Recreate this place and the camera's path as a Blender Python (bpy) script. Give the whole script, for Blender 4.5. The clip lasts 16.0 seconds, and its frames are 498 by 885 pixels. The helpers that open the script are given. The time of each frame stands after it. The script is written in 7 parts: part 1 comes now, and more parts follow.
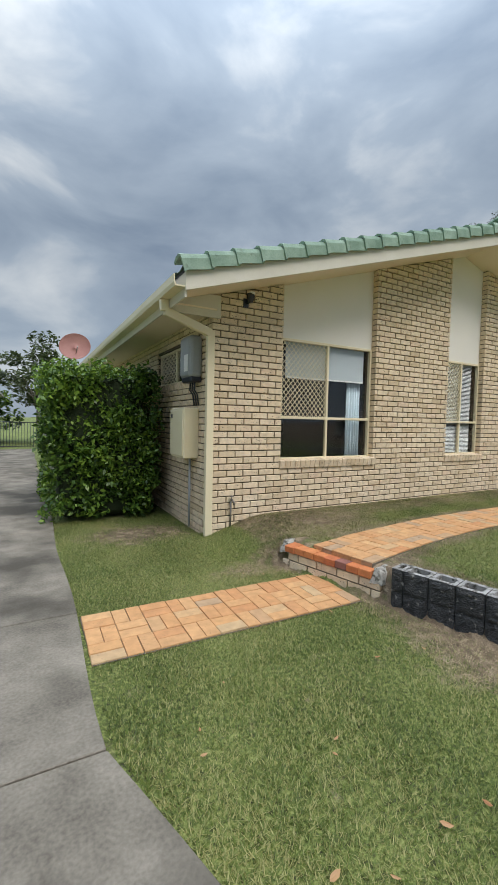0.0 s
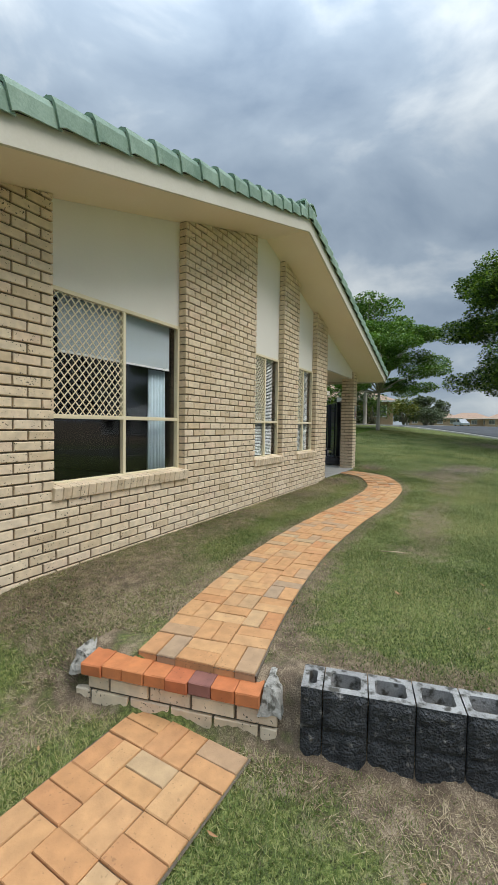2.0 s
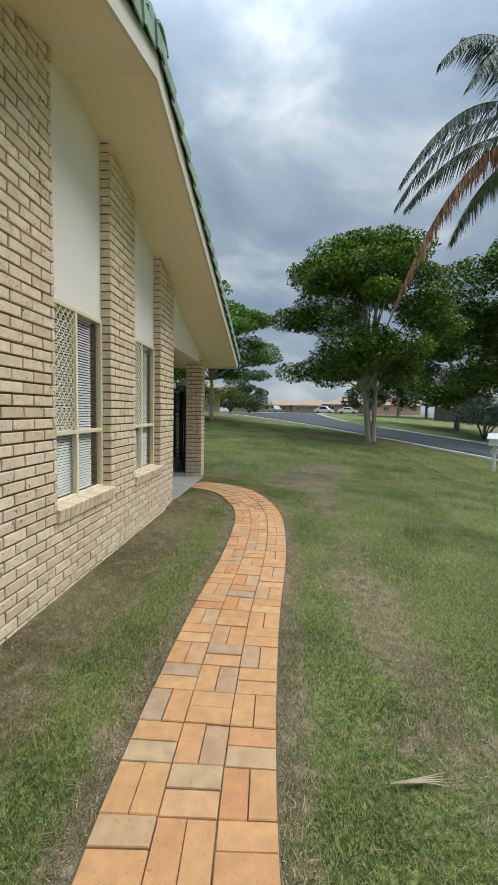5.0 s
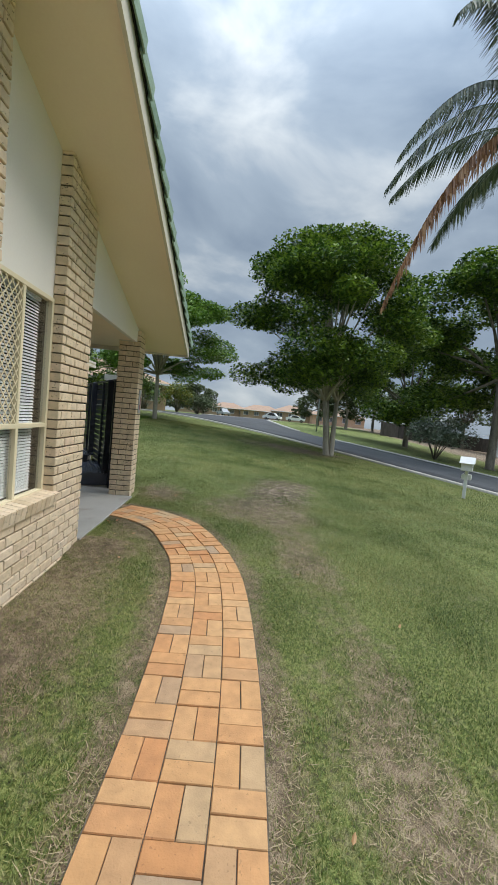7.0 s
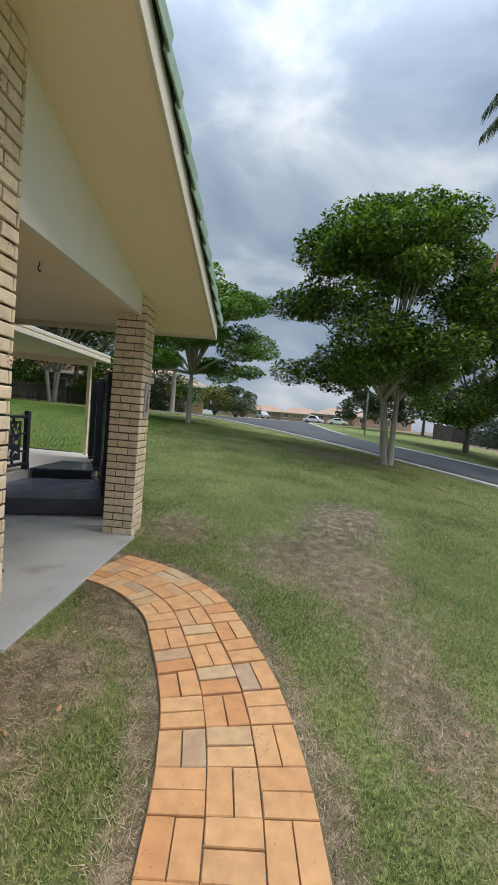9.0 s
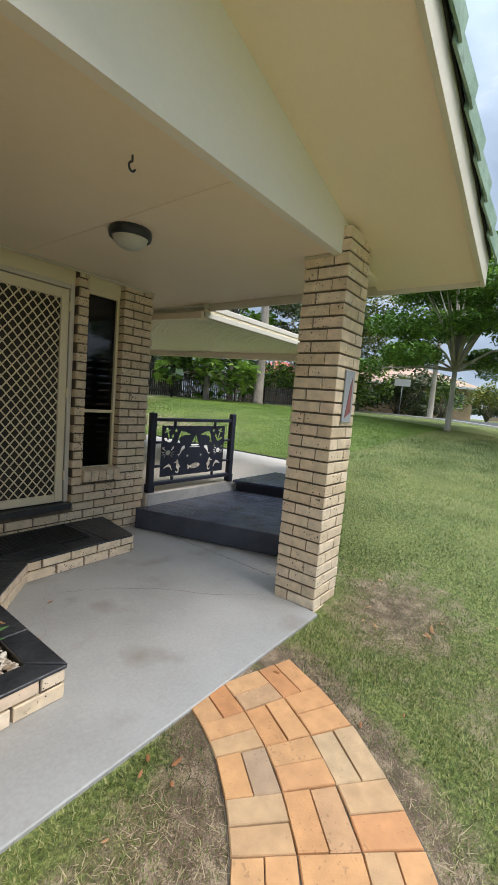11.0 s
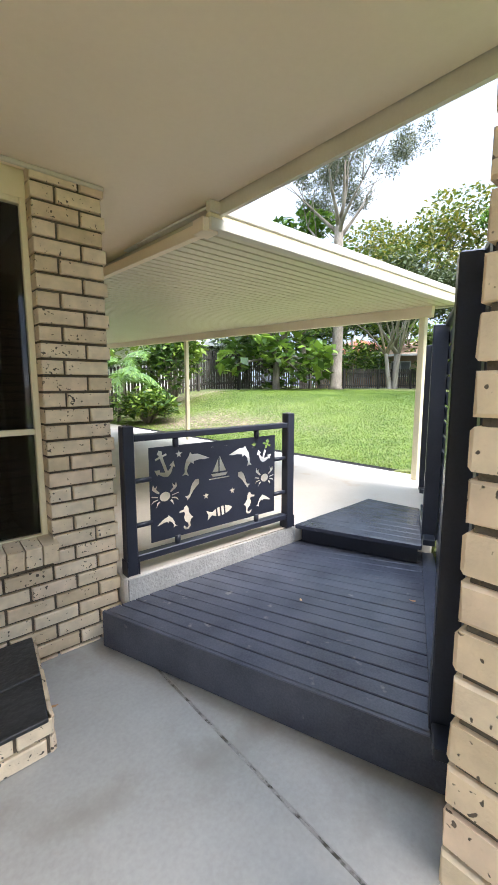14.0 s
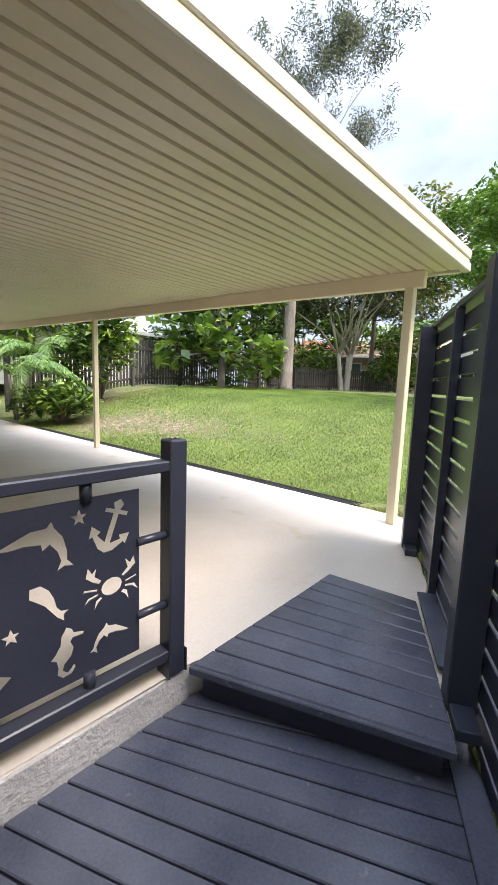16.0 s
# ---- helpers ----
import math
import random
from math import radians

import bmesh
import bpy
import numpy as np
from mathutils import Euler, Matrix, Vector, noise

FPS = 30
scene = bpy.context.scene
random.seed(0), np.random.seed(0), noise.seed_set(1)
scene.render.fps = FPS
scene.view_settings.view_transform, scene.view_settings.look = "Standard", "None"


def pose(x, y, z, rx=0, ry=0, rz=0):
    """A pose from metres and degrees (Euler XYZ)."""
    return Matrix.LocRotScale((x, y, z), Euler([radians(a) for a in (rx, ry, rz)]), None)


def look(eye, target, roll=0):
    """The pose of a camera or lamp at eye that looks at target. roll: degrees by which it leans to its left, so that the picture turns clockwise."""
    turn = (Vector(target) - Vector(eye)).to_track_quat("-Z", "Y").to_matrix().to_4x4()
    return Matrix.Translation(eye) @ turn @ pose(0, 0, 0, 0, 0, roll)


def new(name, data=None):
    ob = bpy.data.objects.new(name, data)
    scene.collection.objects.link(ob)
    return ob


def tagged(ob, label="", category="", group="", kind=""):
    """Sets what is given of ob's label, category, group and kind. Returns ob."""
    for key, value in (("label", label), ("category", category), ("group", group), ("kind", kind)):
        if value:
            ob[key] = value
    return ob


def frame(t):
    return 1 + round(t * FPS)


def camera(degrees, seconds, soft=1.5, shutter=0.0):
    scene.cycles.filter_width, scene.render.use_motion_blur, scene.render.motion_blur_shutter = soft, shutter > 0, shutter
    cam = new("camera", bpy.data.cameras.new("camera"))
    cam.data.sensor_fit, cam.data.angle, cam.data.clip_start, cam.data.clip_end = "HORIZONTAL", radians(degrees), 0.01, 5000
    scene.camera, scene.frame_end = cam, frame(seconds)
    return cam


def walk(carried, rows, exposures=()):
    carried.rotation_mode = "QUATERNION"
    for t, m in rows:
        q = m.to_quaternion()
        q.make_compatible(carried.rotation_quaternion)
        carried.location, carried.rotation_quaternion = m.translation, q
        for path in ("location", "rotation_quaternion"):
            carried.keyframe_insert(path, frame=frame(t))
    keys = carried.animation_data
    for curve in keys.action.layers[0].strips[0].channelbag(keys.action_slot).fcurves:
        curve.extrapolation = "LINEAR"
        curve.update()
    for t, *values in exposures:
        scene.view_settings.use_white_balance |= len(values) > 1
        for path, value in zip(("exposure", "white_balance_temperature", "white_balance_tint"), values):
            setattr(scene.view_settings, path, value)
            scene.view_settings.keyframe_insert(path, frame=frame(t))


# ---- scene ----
cam = camera(62.5, 16.0, 1.1)
PATH = [
    (0, (-0.09, 0.084, 1.949), (0.868, 1.836, 1.847), 1.2),
    (0.5, (0.108, 0.537, 1.953), (1.344, 2.105, 1.843), 1.6),
    (1, (0.326, 0.992, 1.947), (1.77, 2.372, 1.851), 1.5),
    (1.5, (0.541, 1.387, 1.964), (2.152, 2.568, 1.871), 1.1),
    (2, (0.847, 1.788, 1.976), (2.589, 2.766, 1.887), 0.9),
    (2.5, (1.214, 2.181, 1.958), (3.055, 2.958, 1.869), 0.5),
    (3, (1.588, 2.419, 1.962), (3.497, 3.008, 1.882), 0.1),
    (3.5, (2.081, 2.663, 1.986), (4.029, 3.105, 1.879), 0.7),
    (4, (2.523, 2.88, 2.002), (4.493, 3.207, 1.878), 1.1),
    (4.5, (3.027, 3.009, 2.157), (5.007, 3.255, 2.017), 1.1),
    (5, (3.481, 3.106, 2.239), (5.468, 3.275, 2.089), 1.1),
    (5.2, (3.671, 3.117, 2.277), (5.66, 3.254, 2.118), 1.1),
    (7.3, (5.967, 3.382, 2.248), (7.96, 3.258, 2.136), 5.0),
    (7.5, (6.205, 3.387, 2.238), (8.198, 3.259, 2.129), 4.3),
    (8, (6.732, 3.391, 2.245), (8.727, 3.302, 2.142), 4.9),
    (8.2, (6.956, 3.401, 2.274), (8.953, 3.347, 2.171), 5.2),
    (10.3, (9.189, 3.49, 2.26), (11.07, 4.148, 2.087), 4.0),
    (10.5, (9.386, 3.506, 2.275), (11.206, 4.315, 2.096), 4.2),
    (11, (9.862, 3.632, 2.269), (11.438, 4.847, 2.065), 4.8),
    (11.5, (10.27, 3.799, 2.277), (11.443, 5.403, 2.049), 4.9),
    (12, (10.637, 3.95, 2.298), (11.337, 5.807, 2.05), 4.3),
    (12.5, (10.881, 4.164, 2.251), (11.382, 6.085, 2.012), 3.0),
    (13, (11.153, 4.427, 2.244), (11.758, 6.319, 2.006), 2.0),
    (13.5, (11.512, 4.716, 2.217), (12.445, 6.47, 1.983), 1.7),
    (13.8, (11.704, 4.915, 2.252), (12.865, 6.525, 2.007), 1.3),
    (14, (11.827, 5.045, 2.272), (13.129, 6.538, 2.0), 0.0),
    (14.5, (12.131, 5.331, 2.286), (13.648, 6.595, 1.967), -0.7),
    (15, (12.517, 5.557, 2.256), (14.022, 6.855, 2.03), -0.3),
    (15.5, (12.878, 5.871, 2.264), (14.385, 7.169, 2.051), -0.0),
    (16, (13.287, 6.094, 2.268), (14.758, 7.42, 1.989), 2.0),
]
EXPOSURES = [(0.0, 0.40, 6700, 11), (2.0, 0.38, 6600, 9), (5.0, 0.42, 6550, 8), (8.2, 0.48, 6650, 11), (10.3, 0.74, 6600, 13), (11.0, 1.10, 6550, 13), (11.5, 1.58, 6250, 13), (12.0, 1.92, 6350, 14), (12.5, 2.26, 6500, 14), (13.2, 2.34, 6550, 13), (13.8, 2.26, 6500, 14), (14.5, 2.24, 6550, 18), (15.0, 2.20, 6800, 19), (16.0, 1.84, 6850, 20)]
walk(cam, [(t, look(eye, target, roll)) for t, eye, target, roll in PATH], EXPOSURES)

# ---- world and sun: overcast, soft light from high up ----
SUN_EL, SUN_AZ = 54.0, 172.0
sky_world = bpy.data.worlds.new("overcast_sky")
scene.world = sky_world
sky_world.use_nodes = True
wn, wl = sky_world.node_tree.nodes, sky_world.node_tree.links
wn.clear()
w_out = wn.new("ShaderNodeOutputWorld")
w_bg = wn.new("ShaderNodeBackground")
w_sky = wn.new("ShaderNodeTexSky")
w_sky.sky_type = "NISHITA"
w_sky.sun_disc = False
w_sky.sun_elevation = radians(SUN_EL)
w_sky.sun_rotation = radians(SUN_AZ)
w_dim = wn.new("ShaderNodeVectorMath")
w_dim.operation = "SCALE"
w_dim.inputs["Scale"].default_value = 0.075
wl.new(w_sky.outputs["Color"], w_dim.inputs[0])
w_co = wn.new("ShaderNodeTexCoord")
w_map = wn.new("ShaderNodeMapping")
w_map.inputs["Scale"].default_value = (1.0, 1.0, 2.1)
w_map.inputs["Location"].default_value = (3.7, 1.2, 0.4)
wl.new(w_co.outputs["Generated"], w_map.inputs["Vector"])
w_n1 = wn.new("ShaderNodeTexNoise")
w_n1.inputs["Scale"].default_value = 2.9
w_n1.inputs["Detail"].default_value = 7.0
w_n1.inputs["Roughness"].default_value = 0.5
w_n1.inputs["Distortion"].default_value = 0.35
wl.new(w_map.outputs["Vector"], w_n1.inputs["Vector"])
w_ramp = wn.new("ShaderNodeValToRGB")
w_ramp.color_ramp.elements[0].position, w_ramp.color_ramp.elements[0].color = 0.32, (0.25, 0.335, 0.455, 1)
w_ramp.color_ramp.elements[1].position, w_ramp.color_ramp.elements[1].color = 0.72, (0.84, 0.91, 0.96, 1)
w_mid = w_ramp.color_ramp.elements.new(0.53)
w_mid.color = (0.42, 0.52, 0.64, 1)
wl.new(w_n1.outputs["Fac"], w_ramp.inputs["Fac"])
w_mix = wn.new("ShaderNodeMix")
w_mix.data_type = "RGBA"
w_mix.inputs["Factor"].default_value = 0.86
wl.new(w_dim.outputs["Vector"], w_mix.inputs["A"])
wl.new(w_ramp.outputs["Color"], w_mix.inputs["B"])
w_sep = wn.new("ShaderNodeSeparateXYZ")
wl.new(w_co.outputs["Generated"], w_sep.inputs[0])
w_sq = wn.new("ShaderNodeMath")
w_sq.operation = "POWER"
w_sq.use_clamp = True
wl.new(w_sep.outputs["Z"], w_sq.inputs[0])
w_sq.inputs[1].default_value = 5.0
w_gain = wn.new("ShaderNodeMath")
w_gain.operation = "MULTIPLY_ADD"
wl.new(w_sq.outputs[0], w_gain.inputs[0])
w_gain.inputs[1].default_value, w_gain.inputs[2].default_value = 4.2, 0.62
wl.new(w_gain.outputs[0], w_bg.inputs["Strength"])
wl.new(w_mix.outputs["Result"], w_bg.inputs["Color"])
wl.new(w_bg.outputs["Background"], w_out.inputs["Surface"])

sun = new("sun", bpy.data.lights.new("sun", "SUN"))
sun.data.energy, sun.data.angle, sun.data.color = 1.5, radians(30), (1.0, 0.96, 0.90)
sun.matrix_world = look((0, 0, 30), (-4.0 * math.sin(radians(SUN_AZ)), -4.0 * math.cos(radians(SUN_AZ)), 30 - 4.0 * math.tan(radians(SUN_EL))))


# ---- materials ----
def material(name):
    m = bpy.data.materials.new(name)
    m.use_nodes = True
    return m, m.node_tree.nodes, m.node_tree.links, m.node_tree.nodes["Principled BSDF"]


def surf(name, c1, c2, scale=6.0, fine=90.0, rough=0.7, bump=0.25, depth=0.004, metal=0.0, spread=0.0, stretch=(1, 1, 1), stain=None):
    """Two scales of colour variation, grain in the relief; spread: how much single pieces differ."""
    m, n, l, b = material(name)
    geo = n.new("ShaderNodeNewGeometry")
    mp = n.new("ShaderNodeMapping")
    mp.inputs["Scale"].default_value = stretch
    l.new(geo.outputs["Position"], mp.inputs["Vector"])
    n1, n2 = n.new("ShaderNodeTexNoise"), n.new("ShaderNodeTexNoise")
    for t, s, d in ((n1, scale, 3.0), (n2, fine, 2.0)):
        t.inputs["Scale"].default_value, t.inputs["Detail"].default_value = s, d
        l.new(mp.outputs["Vector"], t.inputs["Vector"])
    add = n.new("ShaderNodeMath")
    add.operation = "MULTIPLY_ADD"
    l.new(n2.outputs["Fac"], add.inputs[0])
    add.inputs[1].default_value = 0.45
    l.new(n1.outputs["Fac"], add.inputs[2])
    last = add.outputs[0]
    if spread:
        info = n.new("ShaderNodeObjectInfo")
        s1 = n.new("ShaderNodeMath")
        s1.operation = "ADD"
        l.new(info.outputs["Random"], s1.inputs[0])
        l.new(geo.outputs["Random Per Island"], s1.inputs[1])
        s2 = n.new("ShaderNodeMath")
        s2.operation = "FRACT"
        l.new(s1.outputs[0], s2.inputs[0])
        s3 = n.new("ShaderNodeMath")
        s3.operation = "MULTIPLY_ADD"
        l.new(s2.outputs[0], s3.inputs[0])
        s3.inputs[1].default_value = spread
        l.new(last, s3.inputs[2])
        s4 = n.new("ShaderNodeMath")
        s4.operation = "SUBTRACT"
        l.new(s3.outputs[0], s4.inputs[0])
        s4.inputs[1].default_value = spread / 2
        last = s4.outputs[0]
    ramp = n.new("ShaderNodeValToRGB")
    ramp.color_ramp.elements[0].position, ramp.color_ramp.elements[0].color = 0.42, (*c1, 1)
    ramp.color_ramp.elements[1].position, ramp.color_ramp.elements[1].color = 1.02, (*c2, 1)
    l.new(last, ramp.inputs["Fac"])
    col = ramp.outputs["Color"]
    if stain:
        n3 = n.new("ShaderNodeTexNoise")
        n3.inputs["Scale"].default_value, n3.inputs["Detail"].default_value = stain[1], 4.0
        l.new(geo.outputs["Position"], n3.inputs["Vector"])
        r3 = n.new("ShaderNodeValToRGB")
        r3.color_ramp.elements[0].position, r3.color_ramp.elements[1].position = stain[2], stain[3]
        l.new(n3.outputs["Fac"], r3.inputs["Fac"])
        mx = n.new("ShaderNodeMix")
        mx.data_type = "RGBA"
        l.new(r3.outputs["Color"], mx.inputs["Factor"])
        l.new(col, mx.inputs["A"])
        mx.inputs["B"].default_value = (*stain[0], 1)
        col = mx.outputs["Result"]
    l.new(col, b.inputs["Base Color"])
    b.inputs["Roughness"].default_value, b.inputs["Metallic"].default_value = rough, metal
    if bump:
        bp = n.new("ShaderNodeBump")
        bp.inputs["Strength"].default_value, bp.inputs["Distance"].default_value = bump, depth
        l.new(n2.outputs["Fac"], bp.inputs["Height"])
        l.new(bp.outputs["Normal"], b.inputs["Normal"])
    return m


def brick_surface(name, tones, pits=0.5):
    """Fired clay: tone by piece, cloudy face, scattered dark burnt pits and a rough relief."""
    m, n, l, b = material(name)
    geo, info = n.new("ShaderNodeNewGeometry"), n.new("ShaderNodeObjectInfo")
    s1, s2 = n.new("ShaderNodeMath"), n.new("ShaderNodeMath")
    s1.operation, s2.operation = "ADD", "FRACT"
    l.new(info.outputs["Random"], s1.inputs[0])
    l.new(geo.outputs["Random Per Island"], s1.inputs[1])
    l.new(s1.outputs[0], s2.inputs[0])
    ramp = n.new("ShaderNodeValToRGB")
    el = ramp.color_ramp.elements
    el[0].position, el[0].color = 0.0, (*tones[0], 1)
    el[1].position, el[1].color = 1.0, (*tones[-1], 1)
    for k, tone in enumerate(tones[1:-1]):
        el.new((k + 1) / (len(tones) - 1)).color = (*tone, 1)
    l.new(s2.outputs[0], ramp.inputs["Fac"])
    n1, n2, n3, n4 = (n.new("ShaderNodeTexNoise") for _ in range(4))
    for t, s, d in ((n1, 14.0, 4.0), (n2, 120.0, 3.0), (n3, 62.0, 1.0), (n4, 5.5, 2.0)):
        t.inputs["Scale"].default_value, t.inputs["Detail"].default_value = s, d
        l.new(geo.outputs["Position"], t.inputs["Vector"])
    cloud = n.new("ShaderNodeMapRange")
    cloud.inputs["From Min"].default_value, cloud.inputs["From Max"].default_value = 0.3, 0.7
    cloud.inputs["To Min"].default_value, cloud.inputs["To Max"].default_value = 0.86, 1.12
    l.new(n1.outputs["Fac"], cloud.inputs["Value"])
    tint = n.new("ShaderNodeVectorMath")
    tint.operation = "SCALE"
    l.new(ramp.outputs["Color"], tint.inputs[0])
    l.new(cloud.outputs["Result"], tint.inputs["Scale"])
    spot = n.new("ShaderNodeMath")
    spot.operation = "MULTIPLY_ADD"
    l.new(n4.outputs["Fac"], spot.inputs[0])
    spot.inputs[1].default_value = 0.42
    l.new(n3.outputs["Fac"], spot.inputs[2])
    cut = n.new("ShaderNodeMapRange")
    cut.inputs["From Min"].default_value, cut.inputs["From Max"].default_value = 0.915, 0.955
    l.new(spot.outputs[0], cut.inputs["Value"])
    dark = n.new("ShaderNodeMath")
    dark.operation = "MULTIPLY"
    l.new(cut.outputs["Result"], dark.inputs[0])
    dark.inputs[1].default_value = pits
    mx = n.new("ShaderNodeMix")
    mx.data_type = "RGBA"
    l.new(dark.outputs[0], mx.inputs["Factor"])
    l.new(tint.outputs["Vector"], mx.inputs["A"])
    mx.inputs["B"].default_value = (0.045, 0.035, 0.028, 1)
    l.new(mx.outputs["Result"], b.inputs["Base Color"])
    b.inputs["Roughness"].default_value = 0.88
    hs = n.new("ShaderNodeMath")
    hs.operation = "SUBTRACT"
    l.new(n2.outputs["Fac"], hs.inputs[0])
    l.new(dark.outputs[0], hs.inputs[1])
    bp = n.new("ShaderNodeBump")
    bp.inputs["Strength"].default_value, bp.inputs["Distance"].default_value = 0.45, 0.004
    l.new(hs.outputs[0], bp.inputs["Height"])
    l.new(bp.outputs["Normal"], b.inputs["Normal"])
    return m


def glass_surface(name, tint=(0.9, 0.93, 0.93)):
    m, n, l, b = material(name)
    b.inputs["Base Color"].default_value = (*tint, 1)
    b.inputs["Roughness"].default_value = 0.02
    b.inputs["Transmission Weight"].default_value = 1.0
    b.inputs["IOR"].default_value = 1.45
    return m


def leaf_surface(name, c1, c2, c3, rough=0.55, through_light=0.25):
    """Leaves: tone by leaf and by patch, light shining through."""
    m, n, l, b = material(name)
    geo = n.new("ShaderNodeNewGeometry")
    n1 = n.new("ShaderNodeTexNoise")
    n1.inputs["Scale"].default_value, n1.inputs["Detail"].default_value = 0.9, 3.0
    l.new(geo.outputs["Position"], n1.inputs["Vector"])
    a = n.new("ShaderNodeMath")
    a.operation = "MULTIPLY_ADD"
    l.new(geo.outputs["Random Per Island"], a.inputs[0])
    a.inputs[1].default_value = 0.6
    l.new(n1.outputs["Fac"], a.inputs[2])
    ramp = n.new("ShaderNodeValToRGB")
    ramp.color_ramp.elements[0].position, ramp.color_ramp.elements[0].color = 0.42, (*c1, 1)
    ramp.color_ramp.elements[1].position, ramp.color_ramp.elements[1].color = 1.12, (*c3, 1)
    ramp.color_ramp.elements.new(0.78).color = (*c2, 1)
    l.new(a.outputs[0], ramp.inputs["Fac"])
    l.new(ramp.outputs["Color"], b.inputs["Base Color"])
    b.inputs["Roughness"].default_value = rough
    tr = n.new("ShaderNodeBsdfTranslucent")
    l.new(ramp.outputs["Color"], tr.inputs["Color"])
    ms = n.new("ShaderNodeMixShader")
    ms.inputs[0].default_value = through_light
    l.new(b.outputs["BSDF"], ms.inputs[1])
    l.new(tr.outputs["BSDF"], ms.inputs[2])
    l.new(ms.outputs["Shader"], n["Material Output"].inputs["Surface"])
    return m


def ground_surface(name):
    """Mown grass turf with bare, dry earth where the sheet's earth value is high."""
    m, n, l, b = material(name)
    geo = n.new("ShaderNodeNewGeometry")
    att = n.new("ShaderNodeAttribute")
    att.attribute_name = "earth"
    ns = []
    for s, d in ((1.1, 3.0), (9.0, 4.0), (160.0, 2.0), (42.0, 3.0)):
        t = n.new("ShaderNodeTexNoise")
        t.inputs["Scale"].default_value, t.inputs["Detail"].default_value = s, d
        l.new(geo.outputs["Position"], t.inputs["Vector"])
        ns.append(t)
    g = n.new("ShaderNodeMath")
    g.operation = "MULTIPLY_ADD"
    l.new(ns[2].outputs["Fac"], g.inputs[0])
    g.inputs[1].default_value = 0.5
    tuft = n.new("ShaderNodeMath")
    tuft.operation = "MULTIPLY_ADD"
    l.new(ns[3].outputs["Fac"], tuft.inputs[0])
    tuft.inputs[1].default_value = 0.9
    half = n.new("ShaderNodeMath")
    half.operation = "MULTIPLY"
    l.new(ns[0].outputs["Fac"], half.inputs[0])
    half.inputs[1].default_value = 0.3
    l.new(half.outputs[0], tuft.inputs[2])
    l.new(tuft.outputs[0], g.inputs[2])
    green = n.new("ShaderNodeValToRGB")
    green.color_ramp.elements[0].position, green.color_ramp.elements[0].color = 0.62, (0.040, 0.042, 0.014, 1)
    green.color_ramp.elements[1].position, green.color_ramp.elements[1].color = 1.08, (0.26, 0.285, 0.085, 1)
    green.color_ramp.elements.new(0.85).color = (0.135, 0.172, 0.040, 1)
    l.new(g.outputs[0], green.inputs["Fac"])
    e = n.new("ShaderNodeMath")
    e.operation = "MULTIPLY_ADD"
    l.new(ns[2].outputs["Fac"], e.inputs[0])
    e.inputs[1].default_value = 0.7
    l.new(ns[1].outputs["Fac"], e.inputs[2])
    earth = n.new("ShaderNodeValToRGB")
    earth.color_ramp.elements[0].position, earth.color_ramp.elements[0].color = 0.5, (0.075, 0.050, 0.031, 1)
    earth.color_ramp.elements[1].position, earth.color_ramp.elements[1].color = 1.15, (0.36, 0.275, 0.18, 1)
    earth.color_ramp.elements.new(0.85).color = (0.175, 0.125, 0.080, 1)
    l.new(e.outputs[0], earth.inputs["Fac"])
    k = n.new("ShaderNodeMath")
    k.operation = "MULTIPLY_ADD"
    l.new(ns[1].outputs["Fac"], k.inputs[0])
    k.inputs[1].default_value = 0.9
    l.new(att.outputs["Fac"], k.inputs[2])
    kr = n.new("ShaderNodeMapRange")
    kr.inputs["From Min"].default_value, kr.inputs["From Max"].default_value = 0.72, 1.08
    l.new(k.outputs[0], kr.inputs["Value"])
    mx = n.new("ShaderNodeMix")
    mx.data_type = "RGBA"
    l.new(kr.outputs["Result"], mx.inputs["Factor"])
    l.new(green.outputs["Color"], mx.inputs["A"])
    l.new(earth.outputs["Color"], mx.inputs["B"])
    l.new(mx.outputs["Result"], b.inputs["Base Color"])
    b.inputs["Roughness"].default_value = 0.95
    bp = n.new("ShaderNodeBump")
    bp.inputs["Strength"].default_value, bp.inputs["Distance"].default_value = 0.7, 0.02
    l.new(ns[2].outputs["Fac"], bp.inputs["Height"])
    l.new(bp.outputs["Normal"], b.inputs["Normal"])
    return m


M_BRICK = brick_surface("cream_brick", [(0.60, 0.47, 0.31), (0.70, 0.57, 0.40), (0.74, 0.61, 0.45), (0.66, 0.52, 0.355), (0.76, 0.63, 0.45), (0.70, 0.54, 0.39)], 0.9)
M_MORTAR = surf("mortar", (0.085, 0.066, 0.046), (0.170, 0.138, 0.100), 10, 140, 0.95, 0.6, 0.006)
M_RED = brick_surface("red_brick", [(0.47, 0.105, 0.035), (0.55, 0.17, 0.055), (0.42, 0.10, 0.045), (0.58, 0.22, 0.08), (0.50, 0.14, 0.05)], 0.3)
M_PURPLE = brick_surface("purple_brick", [(0.23, 0.10, 0.08), (0.26, 0.11, 0.085)], 0.3)
M_PAVER = brick_surface("orange_paver", [(0.50, 0.235, 0.095), (0.56, 0.31, 0.14), (0.53, 0.27, 0.115), (0.58, 0.345, 0.165), (0.54, 0.285, 0.12), (0.39, 0.27, 0.17), (0.55, 0.30, 0.13), (0.54, 0.285, 0.125), (0.49, 0.22, 0.09), (0.56, 0.32, 0.15), (0.52, 0.27, 0.115), (0.46, 0.33, 0.19), (0.57, 0.32, 0.145), (0.52, 0.26, 0.11)], 0.25)
